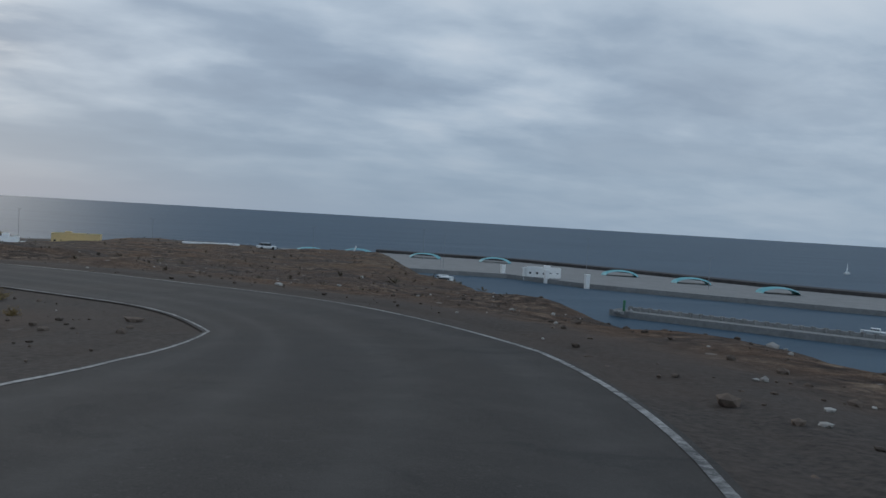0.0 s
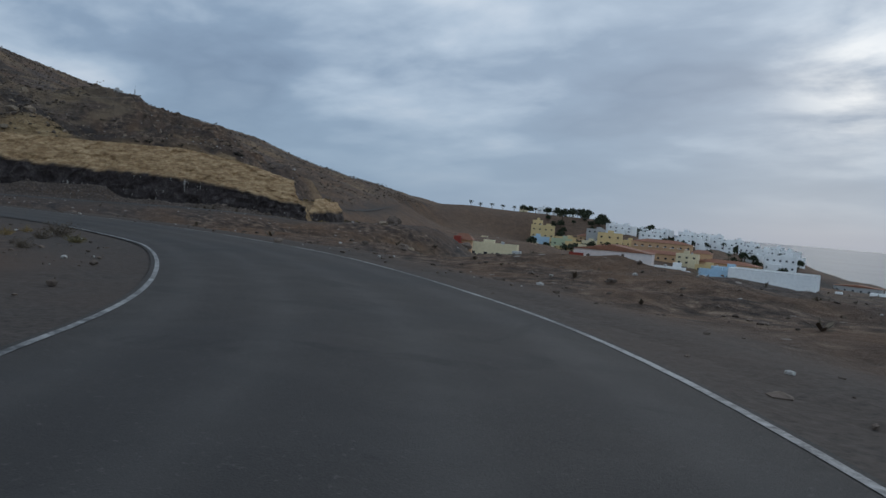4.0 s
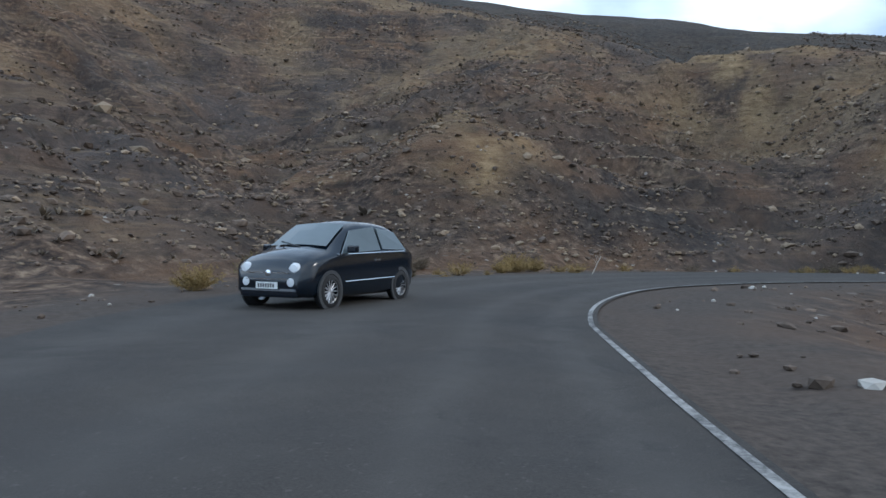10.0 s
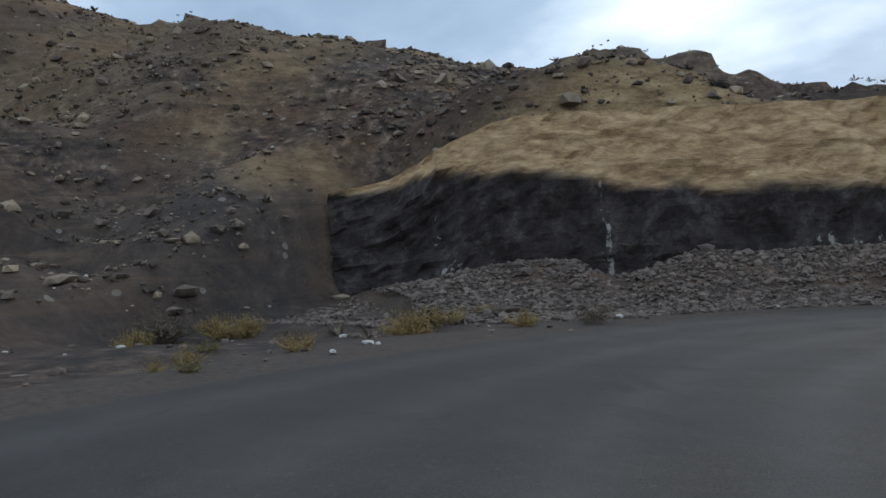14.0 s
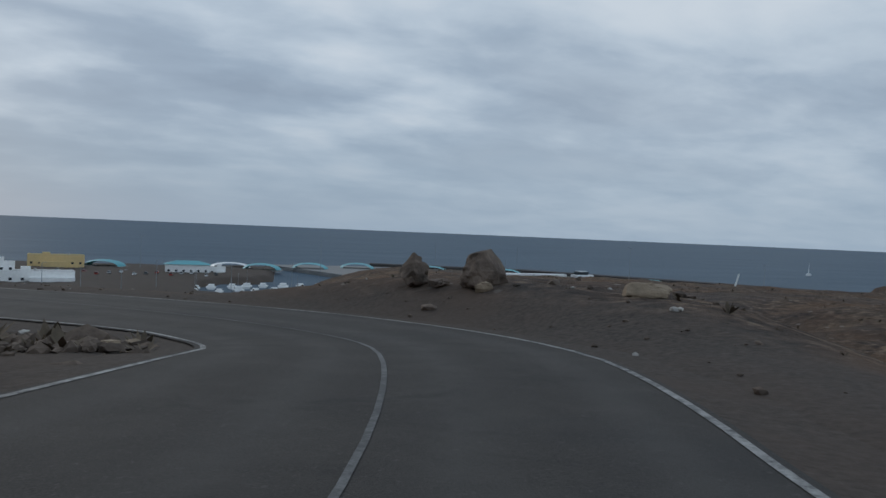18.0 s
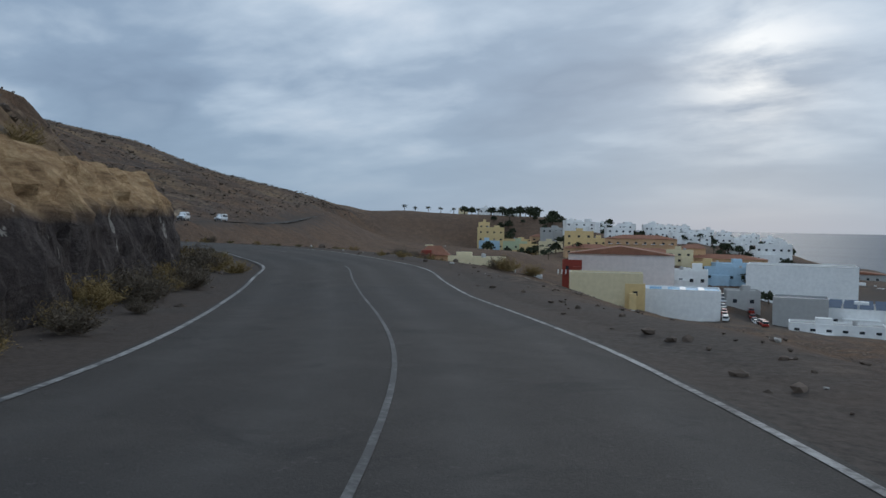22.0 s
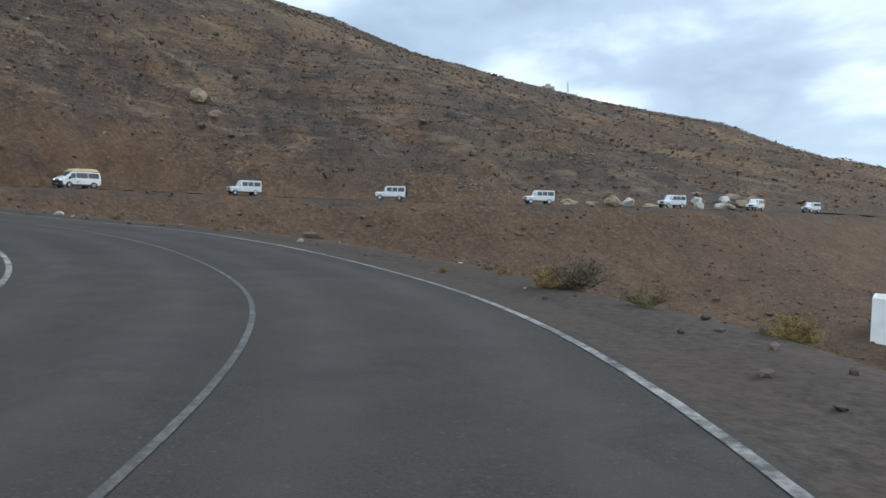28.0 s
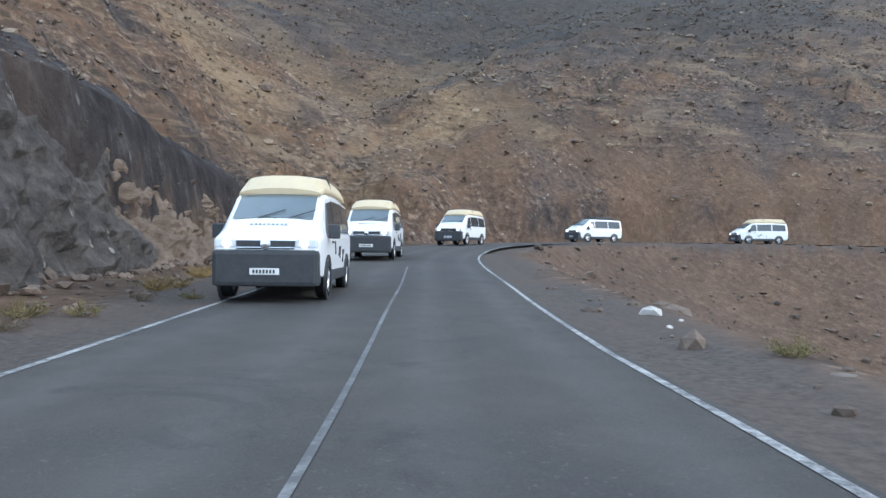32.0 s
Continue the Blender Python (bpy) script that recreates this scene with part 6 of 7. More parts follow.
# ---- the town below the road ----
def plaster(name, colour):
    return material("plaster_" + name, colour, 0.9, vary=0.12, scale=0.8, bump=0.15)


P_WHITE, P_CREAM, P_OCHRE, P_ORANGE = plaster("white", (0.80, 0.79, 0.76)), plaster("cream", (0.66, 0.56, 0.36)), plaster("ochre", (0.64, 0.47, 0.23)), plaster("orange", (0.54, 0.34, 0.19))
P_GREEN, P_BLUE, P_PINK, P_RED, P_GREY = plaster("pale_green", (0.42, 0.47, 0.31)), plaster("pale_blue", (0.38, 0.52, 0.62)), plaster("pink_white", (0.63, 0.54, 0.49)), plaster("oxide_red", (0.24, 0.045, 0.03)), plaster("grey", (0.40, 0.39, 0.37))
M_TILE = material("clay_tile", (0.26, 0.115, 0.07), 0.85, vary=0.3, scale=2.5, bump=0.3)
M_BLUEROOF = material("blue_roof", (0.22, 0.40, 0.55), 0.6, vary=0.15, scale=0.6)
M_TURQ = material("turquoise_sheet", (0.10, 0.36, 0.40), 0.5, vary=0.2, scale=0.5)
M_SHEET = material("white_sheet_roof", (0.74, 0.74, 0.73), 0.5, vary=0.06, scale=0.4)
M_PANE = material("dark_pane", (0.03, 0.035, 0.04), 0.2, vary=0.2)
M_SOLAR = material("solar_glass", (0.05, 0.075, 0.12), 0.15, vary=0.2, spec=0.7)
M_CONCRETE = material("concrete", (0.24, 0.235, 0.225), 0.92, vary=0.25, scale=0.7, bump=0.3)
M_DARKROCK = material("armour_rock", (0.06, 0.053, 0.05), 0.95, vary=0.5, scale=0.5, bump=0.6)
M_LEAF = material("palm_leaf", (0.035, 0.042, 0.02), 0.8, vary=0.4, scale=4.0)
M_TRUNK = material("palm_trunk", (0.10, 0.075, 0.05), 0.95, vary=0.3, scale=4.0, bump=0.4)
M_STEEL = material("galvanised_steel", (0.30, 0.31, 0.32), 0.5, metal=0.5, vary=0.15)
M_STONEWALL = material("rubble_wall", (0.23, 0.145, 0.06), 0.95, vary=0.5, scale=2.5, bump=0.8)


def building(name, x, y, base, w, d, h, az, wall, label, roof="flat", roof_mat=None, rows=1, cols=3, door=False, windows=True, deep=6):
    """A block house: walls into the slope, a parapet or pitched roof, and its windows one by one."""
    b = thing(name, (x, y, base), label, "building", radians(az))
    part("wall", *box(-w / 2, w / 2, 0, d, -deep, h), wall, b)
    if roof == "flat":
        r = part("roof", *box(-w / 2 + 0.25, w / 2 - 0.25, 0.25, d - 0.25, h, h + 0.12), roof_mat or P_GREY, b)
        for q in (box(-w / 2, w / 2, -0.02, 0.25, h, h + 0.55), box(-w / 2, w / 2, d - 0.25, d, h, h + 0.55), box(-w / 2, -w / 2 + 0.25, 0.25, d - 0.25, h, h + 0.55), box(w / 2 - 0.25, w / 2, 0.25, d - 0.25, h, h + 0.55)):
            part("parapet", *q, wall, r)
    elif roof == "gable":
        e, t = 0.5, min(w, d) * 0.16
        v = [(-w / 2 - e, -e, h), (w / 2 + e, -e, h), (w / 2 + e, d + e, h), (-w / 2 - e, d + e, h), (0, -e, h + t), (0, d + e, h + t)]
        part("roof", v, [(0, 3, 5, 4), (1, 4, 5, 2), (0, 4, 1), (2, 5, 3), (0, 1, 2, 3)], roof_mat or M_TILE, b, "low pitched roof")
    else:
        e, t = 0.6, 2.0
        v = [(-w / 2 - e, -e, h), (w / 2 + e, -e, h), (w / 2 + e, d + e, h), (-w / 2 - e, d + e, h), (-w / 4, d / 2, h + t), (w / 4, d / 2, h + t)]
        part("roof", v, [(0, 1, 5, 4), (1, 2, 5), (2, 3, 4, 5), (3, 0, 4), (0, 3, 2, 1)], roof_mat or M_TILE, b, "hipped tile roof")
    if windows:
        for r in range(rows):
            z = h * (r + 0.42) / rows
            for c in range(cols):
                u = (c + 0.5) / cols * w - w / 2
                ww, hh = min(w / cols * 0.34, 1.25), min(h / rows * 0.36, 1.15)
                win = part("window", *box(u - ww / 2, u + ww / 2, -0.04, 0.05, z - hh / 2, z + hh / 2), M_PANE, b)
                part("sill", *box(u - ww / 2 - 0.1, u + ww / 2 + 0.1, -0.14, 0.0, z - hh / 2 - 0.12, z - hh / 2), wall, win)
        if roof == "flat":
            # a stair head and a water tank on the roof, and a lower wing in front
            rr = random.Random(int(abs(x) * 7 + abs(y) * 3))
            u = rr.uniform(-0.3, 0.15) * w
            part("stair_head", *box(u, u + min(0.24 * w, 4.0), d * 0.35, d * 0.35 + 3.2, h + 0.12, h + rr.uniform(1.6, 2.6)), wall, b)
            part("water_tank", *moved(lathe([(0.001, 0), (0.6, 0), (0.6, 1.2), (0.001, 1.3)], 10), -u * 0.9, d * 0.6, h + 0.12), P_GREY, b)
            if rr.random() < 0.7:
                q = rr.uniform(0.28, 0.5) * w
                u = rr.uniform(-w / 2, w / 2 - q)
                wing = part("wing", *box(u, u + q, -rr.uniform(2.0, 3.6), -0.01, -deep, h * rr.uniform(0.4, 0.62)), wall, b)
    if door:
        part("door", *box(-0.6, 0.6, -0.05, 0.04, 0, 2.1), M_PANE, b)
    return b


building("house", -388, 545, -19.8, 19, 12, 15, 34.6, P_OCHRE, "ochre stepped apartment tower on the town slope", rows=3, cols=4)
building("house", -396, 548, -5.5, 8, 8, 4.5, 34.6, P_OCHRE, "ochre roof house on a tower", rows=1, cols=2)
building("house", -378, 529, -20.9, 14.4, 8, 7, 34.7, P_BLUE, "pale blue plastered house on the town slope", rows=1, cols=2)
building("house", -359, 533, -24.8, 17.6, 10, 11, 32.7, P_GREEN, "pale green terraced house with flat roofs", rows=2, cols=3)
building("house", -346, 528, -24.8, 12, 10, 9.5, 32, P_OCHRE, "ochre terraced house with flat roofs", rows=2, cols=3)
building("house", -332, 533, -25.2, 16, 10, 12, 30.5, P_CREAM, "cream terraced house with flat roofs", rows=3, cols=3)
building("house", -318, 524, -25.2, 12, 9, 9, 30, P_OCHRE, "ochre terraced house beside a cream one", rows=2, cols=2)
building("house", -340, 469, -23.8, 31, 9, 5.4, 35, P_CREAM, "long low cream house with a flat roof", rows=1, cols=6)
building("house", -274, 463, -17.3, 15.4, 10, 11.7, 28.3, P_OCHRE, "yellow apartment house with balconies", rows=3, cols=3)
hotel = building("hotel", -245, 477, -16.5, 37, 10, 8.0, 24, P_ORANGE, "long orange hotel terrace with white awnings", "hip", rows=2, cols=8)
for k in range(8):
    part("awning", *box(-16.8 + k * 4.4, -14.4 + k * 4.4, -0.9, 0.0, 5.0, 5.25), M_SHEET, hotel, "white awning")
for i, (x, y, z, w, h, a) in enumerate(((-314, 544, -3.8, 18, 6.3, 28), (-285, 536, -8.6, 19, 7.5, 25.5), (-265, 545, -8.8, 13, 6.8, 23), (-252, 549, -8.8, 11, 5.2, 22), (-249, 573, -12.1, 17, 7, 20), (-222, 560, -15.9, 13, 6, 18), (-208, 556, -17.5, 10, 5, 17), (-236, 619, -11.3, 15, 6, 17), (-262, 610, -8.0, 12, 6, 19), (-286, 590, -4.0, 14, 6, 22), (-300, 575, -3.0, 12, 5, 25), (-216, 600, -15.0, 11, 5, 16), (-330, 560, -2.0, 13, 6, 28), (-205, 580, -17.0, 12, 5.5, 15), (-196, 560, -19.0, 9, 4.5, 14))):
    building("villa", x, y, z - 1.0, w * 0.85, 9, h * random.uniform(0.6, 0.85), a + random.uniform(-25, 25), P_WHITE, "white flat-roofed villa on the headland slope", rows=2 if h > 6 else 1, cols=3 + i % 2)
building("villa", -194, 537, -20.4, 18.8, 9, 9.4, 15.3, P_WHITE, "large white villa on top of the dark headland", rows=2, cols=5)
building("chapel", -210, 459, -18.2, 11.7, 11, 6, 20.5, P_ORANGE, "square brown house under a pyramid roof", "hip", rows=1, cols=2)
building("hall", -177, 310, -19.6, 32, 16, 8.5, 25.3, P_PINK, "pinkish white hall with a dark red roof edge", "gable", rows=1, cols=4, windows=False)
terrace = building("house", -190, 303, -17.0, 6, 5, 3.4, 28, P_RED, "dark red porch house with white balustrade", "flat", rows=1, cols=2)
for k in range(8):
    part("baluster", *box(-4.4 + k * 1.2, -4.1 + k * 1.2, -1.3, -1.0, -0.5, 0.9), P_WHITE, terrace)
building("workshop", -165, 276, -22.6, 19.2, 9, 7.2, 26.3, P_CREAM, "pale yellow windowless workshop wall", "flat", windows=False)
building("kiosk", -158, 279, -21.5, 5.2, 3, 3.4, 24, P_OCHRE, "ochre box of a house against a yellow wall", "flat", rows=1, cols=1)
pool = building("workshop", -154, 297, -27.3, 23.7, 15, 7.0, 21.3, P_WHITE, "white workshop with a pale blue flat roof", "flat", M_BLUEROOF, windows=False)
for k in range(4):
    part("skylight", *box(-9 + k * 5, -7.4 + k * 5, 2, 13, 7.1, 7.5), M_SHEET, pool, "white roof light")
building("house", -168, 341, -22.1, 13.8, 8, 5.1, 21, P_WHITE, "long white house with a flat roof", rows=1, cols=4)
building("warehouse", -147, 402, -32, 38.9, 22, 15.4, 13.6, P_WHITE, "big white windowless warehouse above the harbour", "flat", windows=False)
building("shed", -129, 328, -30.4, 14.8, 12, 7.5, 13.5, P_GREY, "grey flat-roofed shed with a dark roof", "flat", M_SOLAR, windows=False)
solar = building("shed", -114, 341, -31.6, 24, 24, 5.5, 10, P_WHITE, "low white hall under rows of solar panels", "flat")
for r in range(5):
    for c in range(5):
        x0, y0 = -10.5 + c * 4.3, 2.5 + r * 4.2
        v = [(x0, y0, 6.0), (x0 + 3.7, y0, 6.0), (x0 + 3.7, y0 + 2.4, 7.1), (x0, y0 + 2.4, 7.1)]
        part("solar_panel", v + [(a, b, c2 - 0.06) for a, b, c2 in v], [(0, 1, 2, 3), (7, 6, 5, 4), (0, 4, 5, 1), (1, 5, 6, 2), (2, 6, 7, 3), (3, 7, 4, 0)], M_SOLAR, solar)
building("house", -176, 412, -24.9, 21.7, 8, 5.9, 18, P_BLUE, "pale blue row house behind palms", rows=1, cols=5)
# further houses of the town, by colour
for x, y, z, w, h, a in ((-234, 454, -19.0, 31, 4.3, 24), (-262, 452, -17.3, 25, 3.6, 28), (-198, 458, -20.8, 42, 4.2, 19), (-315, 449, -22.9, 11, 3.8, 34), (-362, 574, -16.9, 18, 6.5, 31),):
    building("house", x, y, z, w, 9, h, a + random.uniform(-14, 14), P_ORANGE, "long orange terrace house with a tiled roof", "hip", rows=2 if h > 5 else 1, cols=max(2, int(w / 4)), deep=10)
for x, y, z, w, h, a in ((-210, 442, -18.8, 12, 5.5, 21), (-476, 630, 7.7, 8, 3.4, 37), (-304, 486, -24.7, 15, 9.3, 30), (-344, 402, -22.3, 12, 4.2, 41), (-345, 428, -20.8, 19, 4.7, 39),):
    building("house", x, y, z, w, 9, h, a + random.uniform(-14, 14), P_CREAM, "cream flat-roofed town house", "flat", rows=2 if h > 5 else 1, cols=max(2, int(w / 4)), deep=10)
for x, y, z, w, h, a in ((-196, 442, -21.8, 16, 3.3, 19), (-284, 503, -13.8, 12, 4.0, 27), (-324, 491, -25.1, 19, 6.9, 32), (-380, 568, -19.0, 19, 6.2, 33),):
    building("house", x, y, z, w, 9, h, a + random.uniform(-14, 14), P_OCHRE, "yellow flat-roofed town house", "flat", rows=2 if h > 5 else 1, cols=max(2, int(w / 4)), deep=10)
for x, y, z, w, h, a in ((-330, 564, -8.9, 14, 5.5, 28), (-320, 585, -3.2, 10, 4.8, 27), (-320, 619, -2.1, 11, 4.6, 25), (-304, 626, -3.5, 11, 4.6, 23), (-286, 617, -4.4, 12, 5.3, 22), (-269, 608, -6.1, 11, 4.8, 21), (-292, 653, -3.9, 14, 4.4, 21), (-272, 649, -6.0, 13, 4.3, 20), (-243, 601, -10.7, 15, 4.7, 18), (-260, 653, -7.4, 12, 4.3, 18), (-225, 581, -12.8, 11, 4.5, 17), (-240, 649, -8.5, 12, 4.2, 17), (-219, 624, -10.9, 14, 4.0, 15), (-211, 585, -13.2, 10, 3.7, 16), (-205, 597, -13.8, 9, 3.8, 15), (-460, 641, 8.5, 12, 4.9, 35), (-454, 657, 9.4, 11, 4.4, 34), (-444, 664, 8.6, 10, 4.4, 33), (-138, 477, -32.0, 19, 6.6, 10), (-114, 303, -29.6, 27, 5.1, 11), (-177, 364, -20.5, 11, 3.0, 21),):
    building("house", x, y, z - 1.2, w * random.uniform(0.7, 1.0), 9, h * random.uniform(0.6, 0.9), a + random.uniform(-14, 14), P_WHITE, "small white cubic house among trees", "flat", rows=2 if h > 5 else 1, cols=max(2, int(w / 4)), deep=10)
for x, y, z, w, h, a in ((-350, 570, -7.4, 20, 3.2, 30), (-147, 334, -26.9, 10, 4.7, 17),):
    building("house", x, y, z, w, 9, h, a + random.uniform(-14, 14), P_GREY, "low grey house with a flat roof", "flat", rows=2 if h > 5 else 1, cols=max(2, int(w / 4)), deep=10)
for x, y, z, w, h, a in ((-181, 437, -23.4, 20, 5.3, 18),):
    building("house", x, y, z, w, 9, h, a + random.uniform(-14, 14), P_BLUE, "pale blue row house near the palms", "flat", rows=2 if h > 5 else 1, cols=max(2, int(w / 4)), deep=10)
for x, y, z, w, h, a in ((-153, 556, -29.8, 27, 4.1, 10),):
    building("house", x, y, z, w, 9, h, a + random.uniform(-14, 14), P_GREY, "low dark harbour shed behind the headland", "gable", rows=2 if h > 5 else 1, cols=max(2, int(w / 4)), deep=10)
# below the upper bend
roofed = building("hall", -178, 194, -15.2, 19, 15, 4.2, 42, P_WHITE, "white hall with a wide white sheet roof", "gable", M_SHEET, windows=False)
building("house", -176.5, 213, -15.4, 9, 6, 4.6, 37, P_RED, "dark red house with a tiled porch roof", "flat", M_TILE, rows=1, cols=3)
building("house", -178, 219, -12.5, 6, 5, 3.0, 37, P_ORANGE, "tiled roof house with an arched porch", "hip", rows=1, cols=3)
building("shed", -166, 184, -16.2, 9.2, 3, 4.0, 42.5, M_STONEWALL, "brown rubble stone wall of a yard", "flat", windows=False)
building("shed", -175, 179, -15.4, 14, 6, 3.0, 48.8, P_WHITE, "long low white shed beside the gully", "flat", M_SHEET, windows=False)
building("house", -188, 246, -17, 18, 9, 5.5, 33, P_CREAM, "cream flat-roofed house in the gully", rows=1, cols=4)
building("house", -170, 240, -20, 12, 8, 5, 31, P_GREY, "grey block house beside the parked vans", rows=1, cols=3)

sign = building("yard_wall", -155.6, 176.9, -15.4, 5.0, 1.2, 4.9, 40, P_WHITE, "tall white wall with a dark square mark", "flat", windows=False)
part("square_mark", *joined(box(-0.6, 0.6, -0.03, 0.01, 3.3, 3.45), box(-0.6, 0.6, -0.03, 0.01, 4.35, 4.5), box(-0.6, -0.45, -0.03, 0.01, 3.45, 4.35), box(0.45, 0.6, -0.03, 0.01, 3.45, 4.35)), M_PANE, sign, "dark square outline mark")

# ---- the harbour ----
hall = building("harbour_hall", -93, 556, -31.8, 29, 12, 7.0, 3.1, P_OCHRE, "long ochre harbour hall with open bays", "flat", rows=1, cols=7)
building("harbour_house", -99, 450, -32.5, 37, 11, 5.2, 4.9, P_WHITE, "long white harbour house with small windows", "flat", rows=1, cols=8)
building("harbour_house", -112, 458, -32.5, 14, 9, 8.6, 4.9, P_WHITE, "white two-storey harbour house with arched windows", rows=2, cols=4)
office = building("harbour_office", -25, 529, -32.9, 24, 14, 6, -5.4, P_WHITE, "white harbour office under a turquoise roof", "hip", M_TURQ, rows=1, cols=6)
building("shed", -8, 536, -32.9, 10, 8, 4, -6, P_WHITE, "small white harbour shed", rows=1, cols=2)
station = building("quay_building", 182, 432, -31.2, 20, 8, 5.0, -20, P_WHITE, "white concrete quay building with dark doorways", "flat", rows=1, cols=5)


def tent(x, y, w, d, h, az, mat, label):
    """A long vaulted storage roof."""
    t = thing("storage_tent", (x, y, -31.6), label, "storage tent", radians(az), "storage tents")
    n = 12
    verts = []
    for k in range(n + 1):
        a = math.pi * k / n
        for q in (0.0, d * 0.5, d):
            s = 1.0 if q == d * 0.5 else 0.82
            verts.append((-math.cos(a) * w / 2 * s, q, math.sin(a) * h * s))
    part("cover", verts, [(k * 3 + j, (k + 1) * 3 + j, (k + 1) * 3 + j + 1, k * 3 + j + 1) for k in range(n) for j in range(2)], mat, t, smooth=True)
    part("base", *box(-w / 2, w / 2, -0.2, d + 0.2, -0.5, 0.3), M_CONCRETE, t)


TURQ = "turquoise vaulted tank cover on the quay"
for x, y in ((98, 604), (147, 583), (197, 563), (252, 468), (277, 423), (300, 372), (-70, 576), (23, 568), (60, 590)):
    tent(x, y, 25, 14, 4.2, -20, M_TURQ, TURQ)
tent(8, 591, 26, 12, 3.4, -8, M_SHEET, "white vaulted storage cover on the quay")


def slab(name, pts, top, bottom, mat, label, category):
    n = len(pts)
    v = [(x, y, top) for x, y in pts] + [(x, y, bottom) for x, y in pts]
    f = [tuple(range(n)), tuple(range(2 * n - 1, n - 1, -1))] + [(i, n + i, n + (i + 1) % n, (i + 1) % n) for i in range(n)]
    return tagged(put_mesh(name, v, f, mat), label, category, kind="structure")


slab("quay", [(70, 520), (104, 468), (165, 448), (193, 397), (243, 352), (302, 302), (420, 205), (500, 250), (400, 340), (330, 420), (285, 500), (225, 590), (120, 640), (40, 640)][::-1], -31.4, -38, M_CONCRETE, "flat grey concrete quay between harbour and sea", "quay")
slab("breakwater", [(225, 590), (285, 500), (330, 420), (400, 340), (500, 250), (512, 262), (414, 352), (344, 430), (298, 508), (236, 602), (124, 654), (120, 640)][::-1], -29.2, -38, M_DARKROCK, "dark rock sea wall along the quay", "breakwater")
jetty = tagged(slab("jetty", [(146, 279), (150, 270), (212, 202), (300, 110), (306, 115), (218, 208), (156, 276)][::-1], -31.6, -38, M_CONCRETE, "narrow concrete jetty with a parapet of piers", "jetty"), category="jetty")
for k in range(58):
    u = k / 57
    part("pier_block", *box(153 + u * 148, 154.2 + u * 148, 275.5 - u * 161, 276.7 - u * 161, -31.7, -29.9), M_CONCRETE, jetty)
rail = put_mesh("coping", [(152 + a * 148 + d, 276 - a * 161 + d, z) for a in (0, 1) for d in (0.6, 1.8) for z in (-31.6, -30.3)], [(0, 1, 3, 2), (4, 6, 7, 5), (0, 4, 5, 1), (2, 3, 7, 6), (1, 5, 7, 3)], M_CONCRETE, jetty)
light = thing("harbour_light", (149, 273, -31.6), "green harbour light on the end of the jetty", "beacon")
part("column", *lathe([(0.001, 0), (0.5, 0), (0.45, 3.6), (0.6, 3.7), (0.6, 4.0), (0.001, 4.4)], 12), plaster("beacon_green", (0.06, 0.18, 0.10)), light)
for k in range(9):
    part("armour_block", *moved(rock_shape(300 + k, 1.6, 1.4, 1.3, 1), random.uniform(-4, 2), random.uniform(-3, 6), -1.2), M_CONCRETE, light)
for x, y in ((164.4, 454.2), (172.4, 437.7), (179.6, 422.1), (192.9, 396.5)):
    p = thing("dolphin", (x, y, -33), "white concrete mooring pillar in the water", "mooring pillar", 0, "mooring pillars")
    part("pillar", *soft_box(-1.2, 1.2, -1.2, 1.2, -2, 6.2, 0.15), P_WHITE, p)
    part("head", *soft_box(-1.4, 1.4, -1.4, 1.4, 6.2, 6.8, 0.15), P_WHITE, p)


def boat(x, y, turn, ln, label, hull, mast=0.0, cabin=True):
    b = thing("boat", (x, y, SEA), label, "boat", turn, "moored boats")
    st = [(-0.5, 0.30), (-0.3, 0.36), (0.0, 0.38), (0.25, 0.30), (0.42, 0.14), (0.5, 0.01)]
    verts = []
    for u, wd in st:
        top = 0.13 * ln + 0.05 * ln * max(u, 0)
        for yy, zz in ((-wd, top), (-wd * 0.7, 0.02), (0, -0.06 * ln), (wd * 0.7, 0.02), (wd, top)):
            verts.append((u * ln, yy * ln * 0.75, zz))
    faces = [(i * 5 + k, i * 5 + k + 1, (i + 1) * 5 + k + 1, (i + 1) * 5 + k) for i in range(5) for k in range(4)]
    faces += [(i * 5 + 4, i * 5, (i + 1) * 5, (i + 1) * 5 + 4) for i in range(5)] + [(0, 4, 3, 2, 1)]
    part("hull", verts, faces, hull, b)
    if cabin:
        part("cabin", *soft_box(-0.25 * ln, 0.12 * ln, -0.17 * ln, 0.17 * ln, 0.12 * ln, 0.27 * ln, 0.02 * ln), M_WHITEPLASTIC, b)
        part("cabin_window", *box(-0.2 * ln, 0.124 * ln, -0.172 * ln, 0.172 * ln, 0.19 * ln, 0.235 * ln), M_PANE, b)
    if mast:
        part("mast", *tube((0.05 * ln, 0, 0.12 * ln), (0.05 * ln, 0, mast), 0.10, 0.06), M_STEEL, b)
        part("boom", *tube((0.05 * ln, 0, 0.3 * ln), (-0.4 * ln, 0, 0.32 * ln), 0.07, 0.06), M_STEEL, b)
    return b


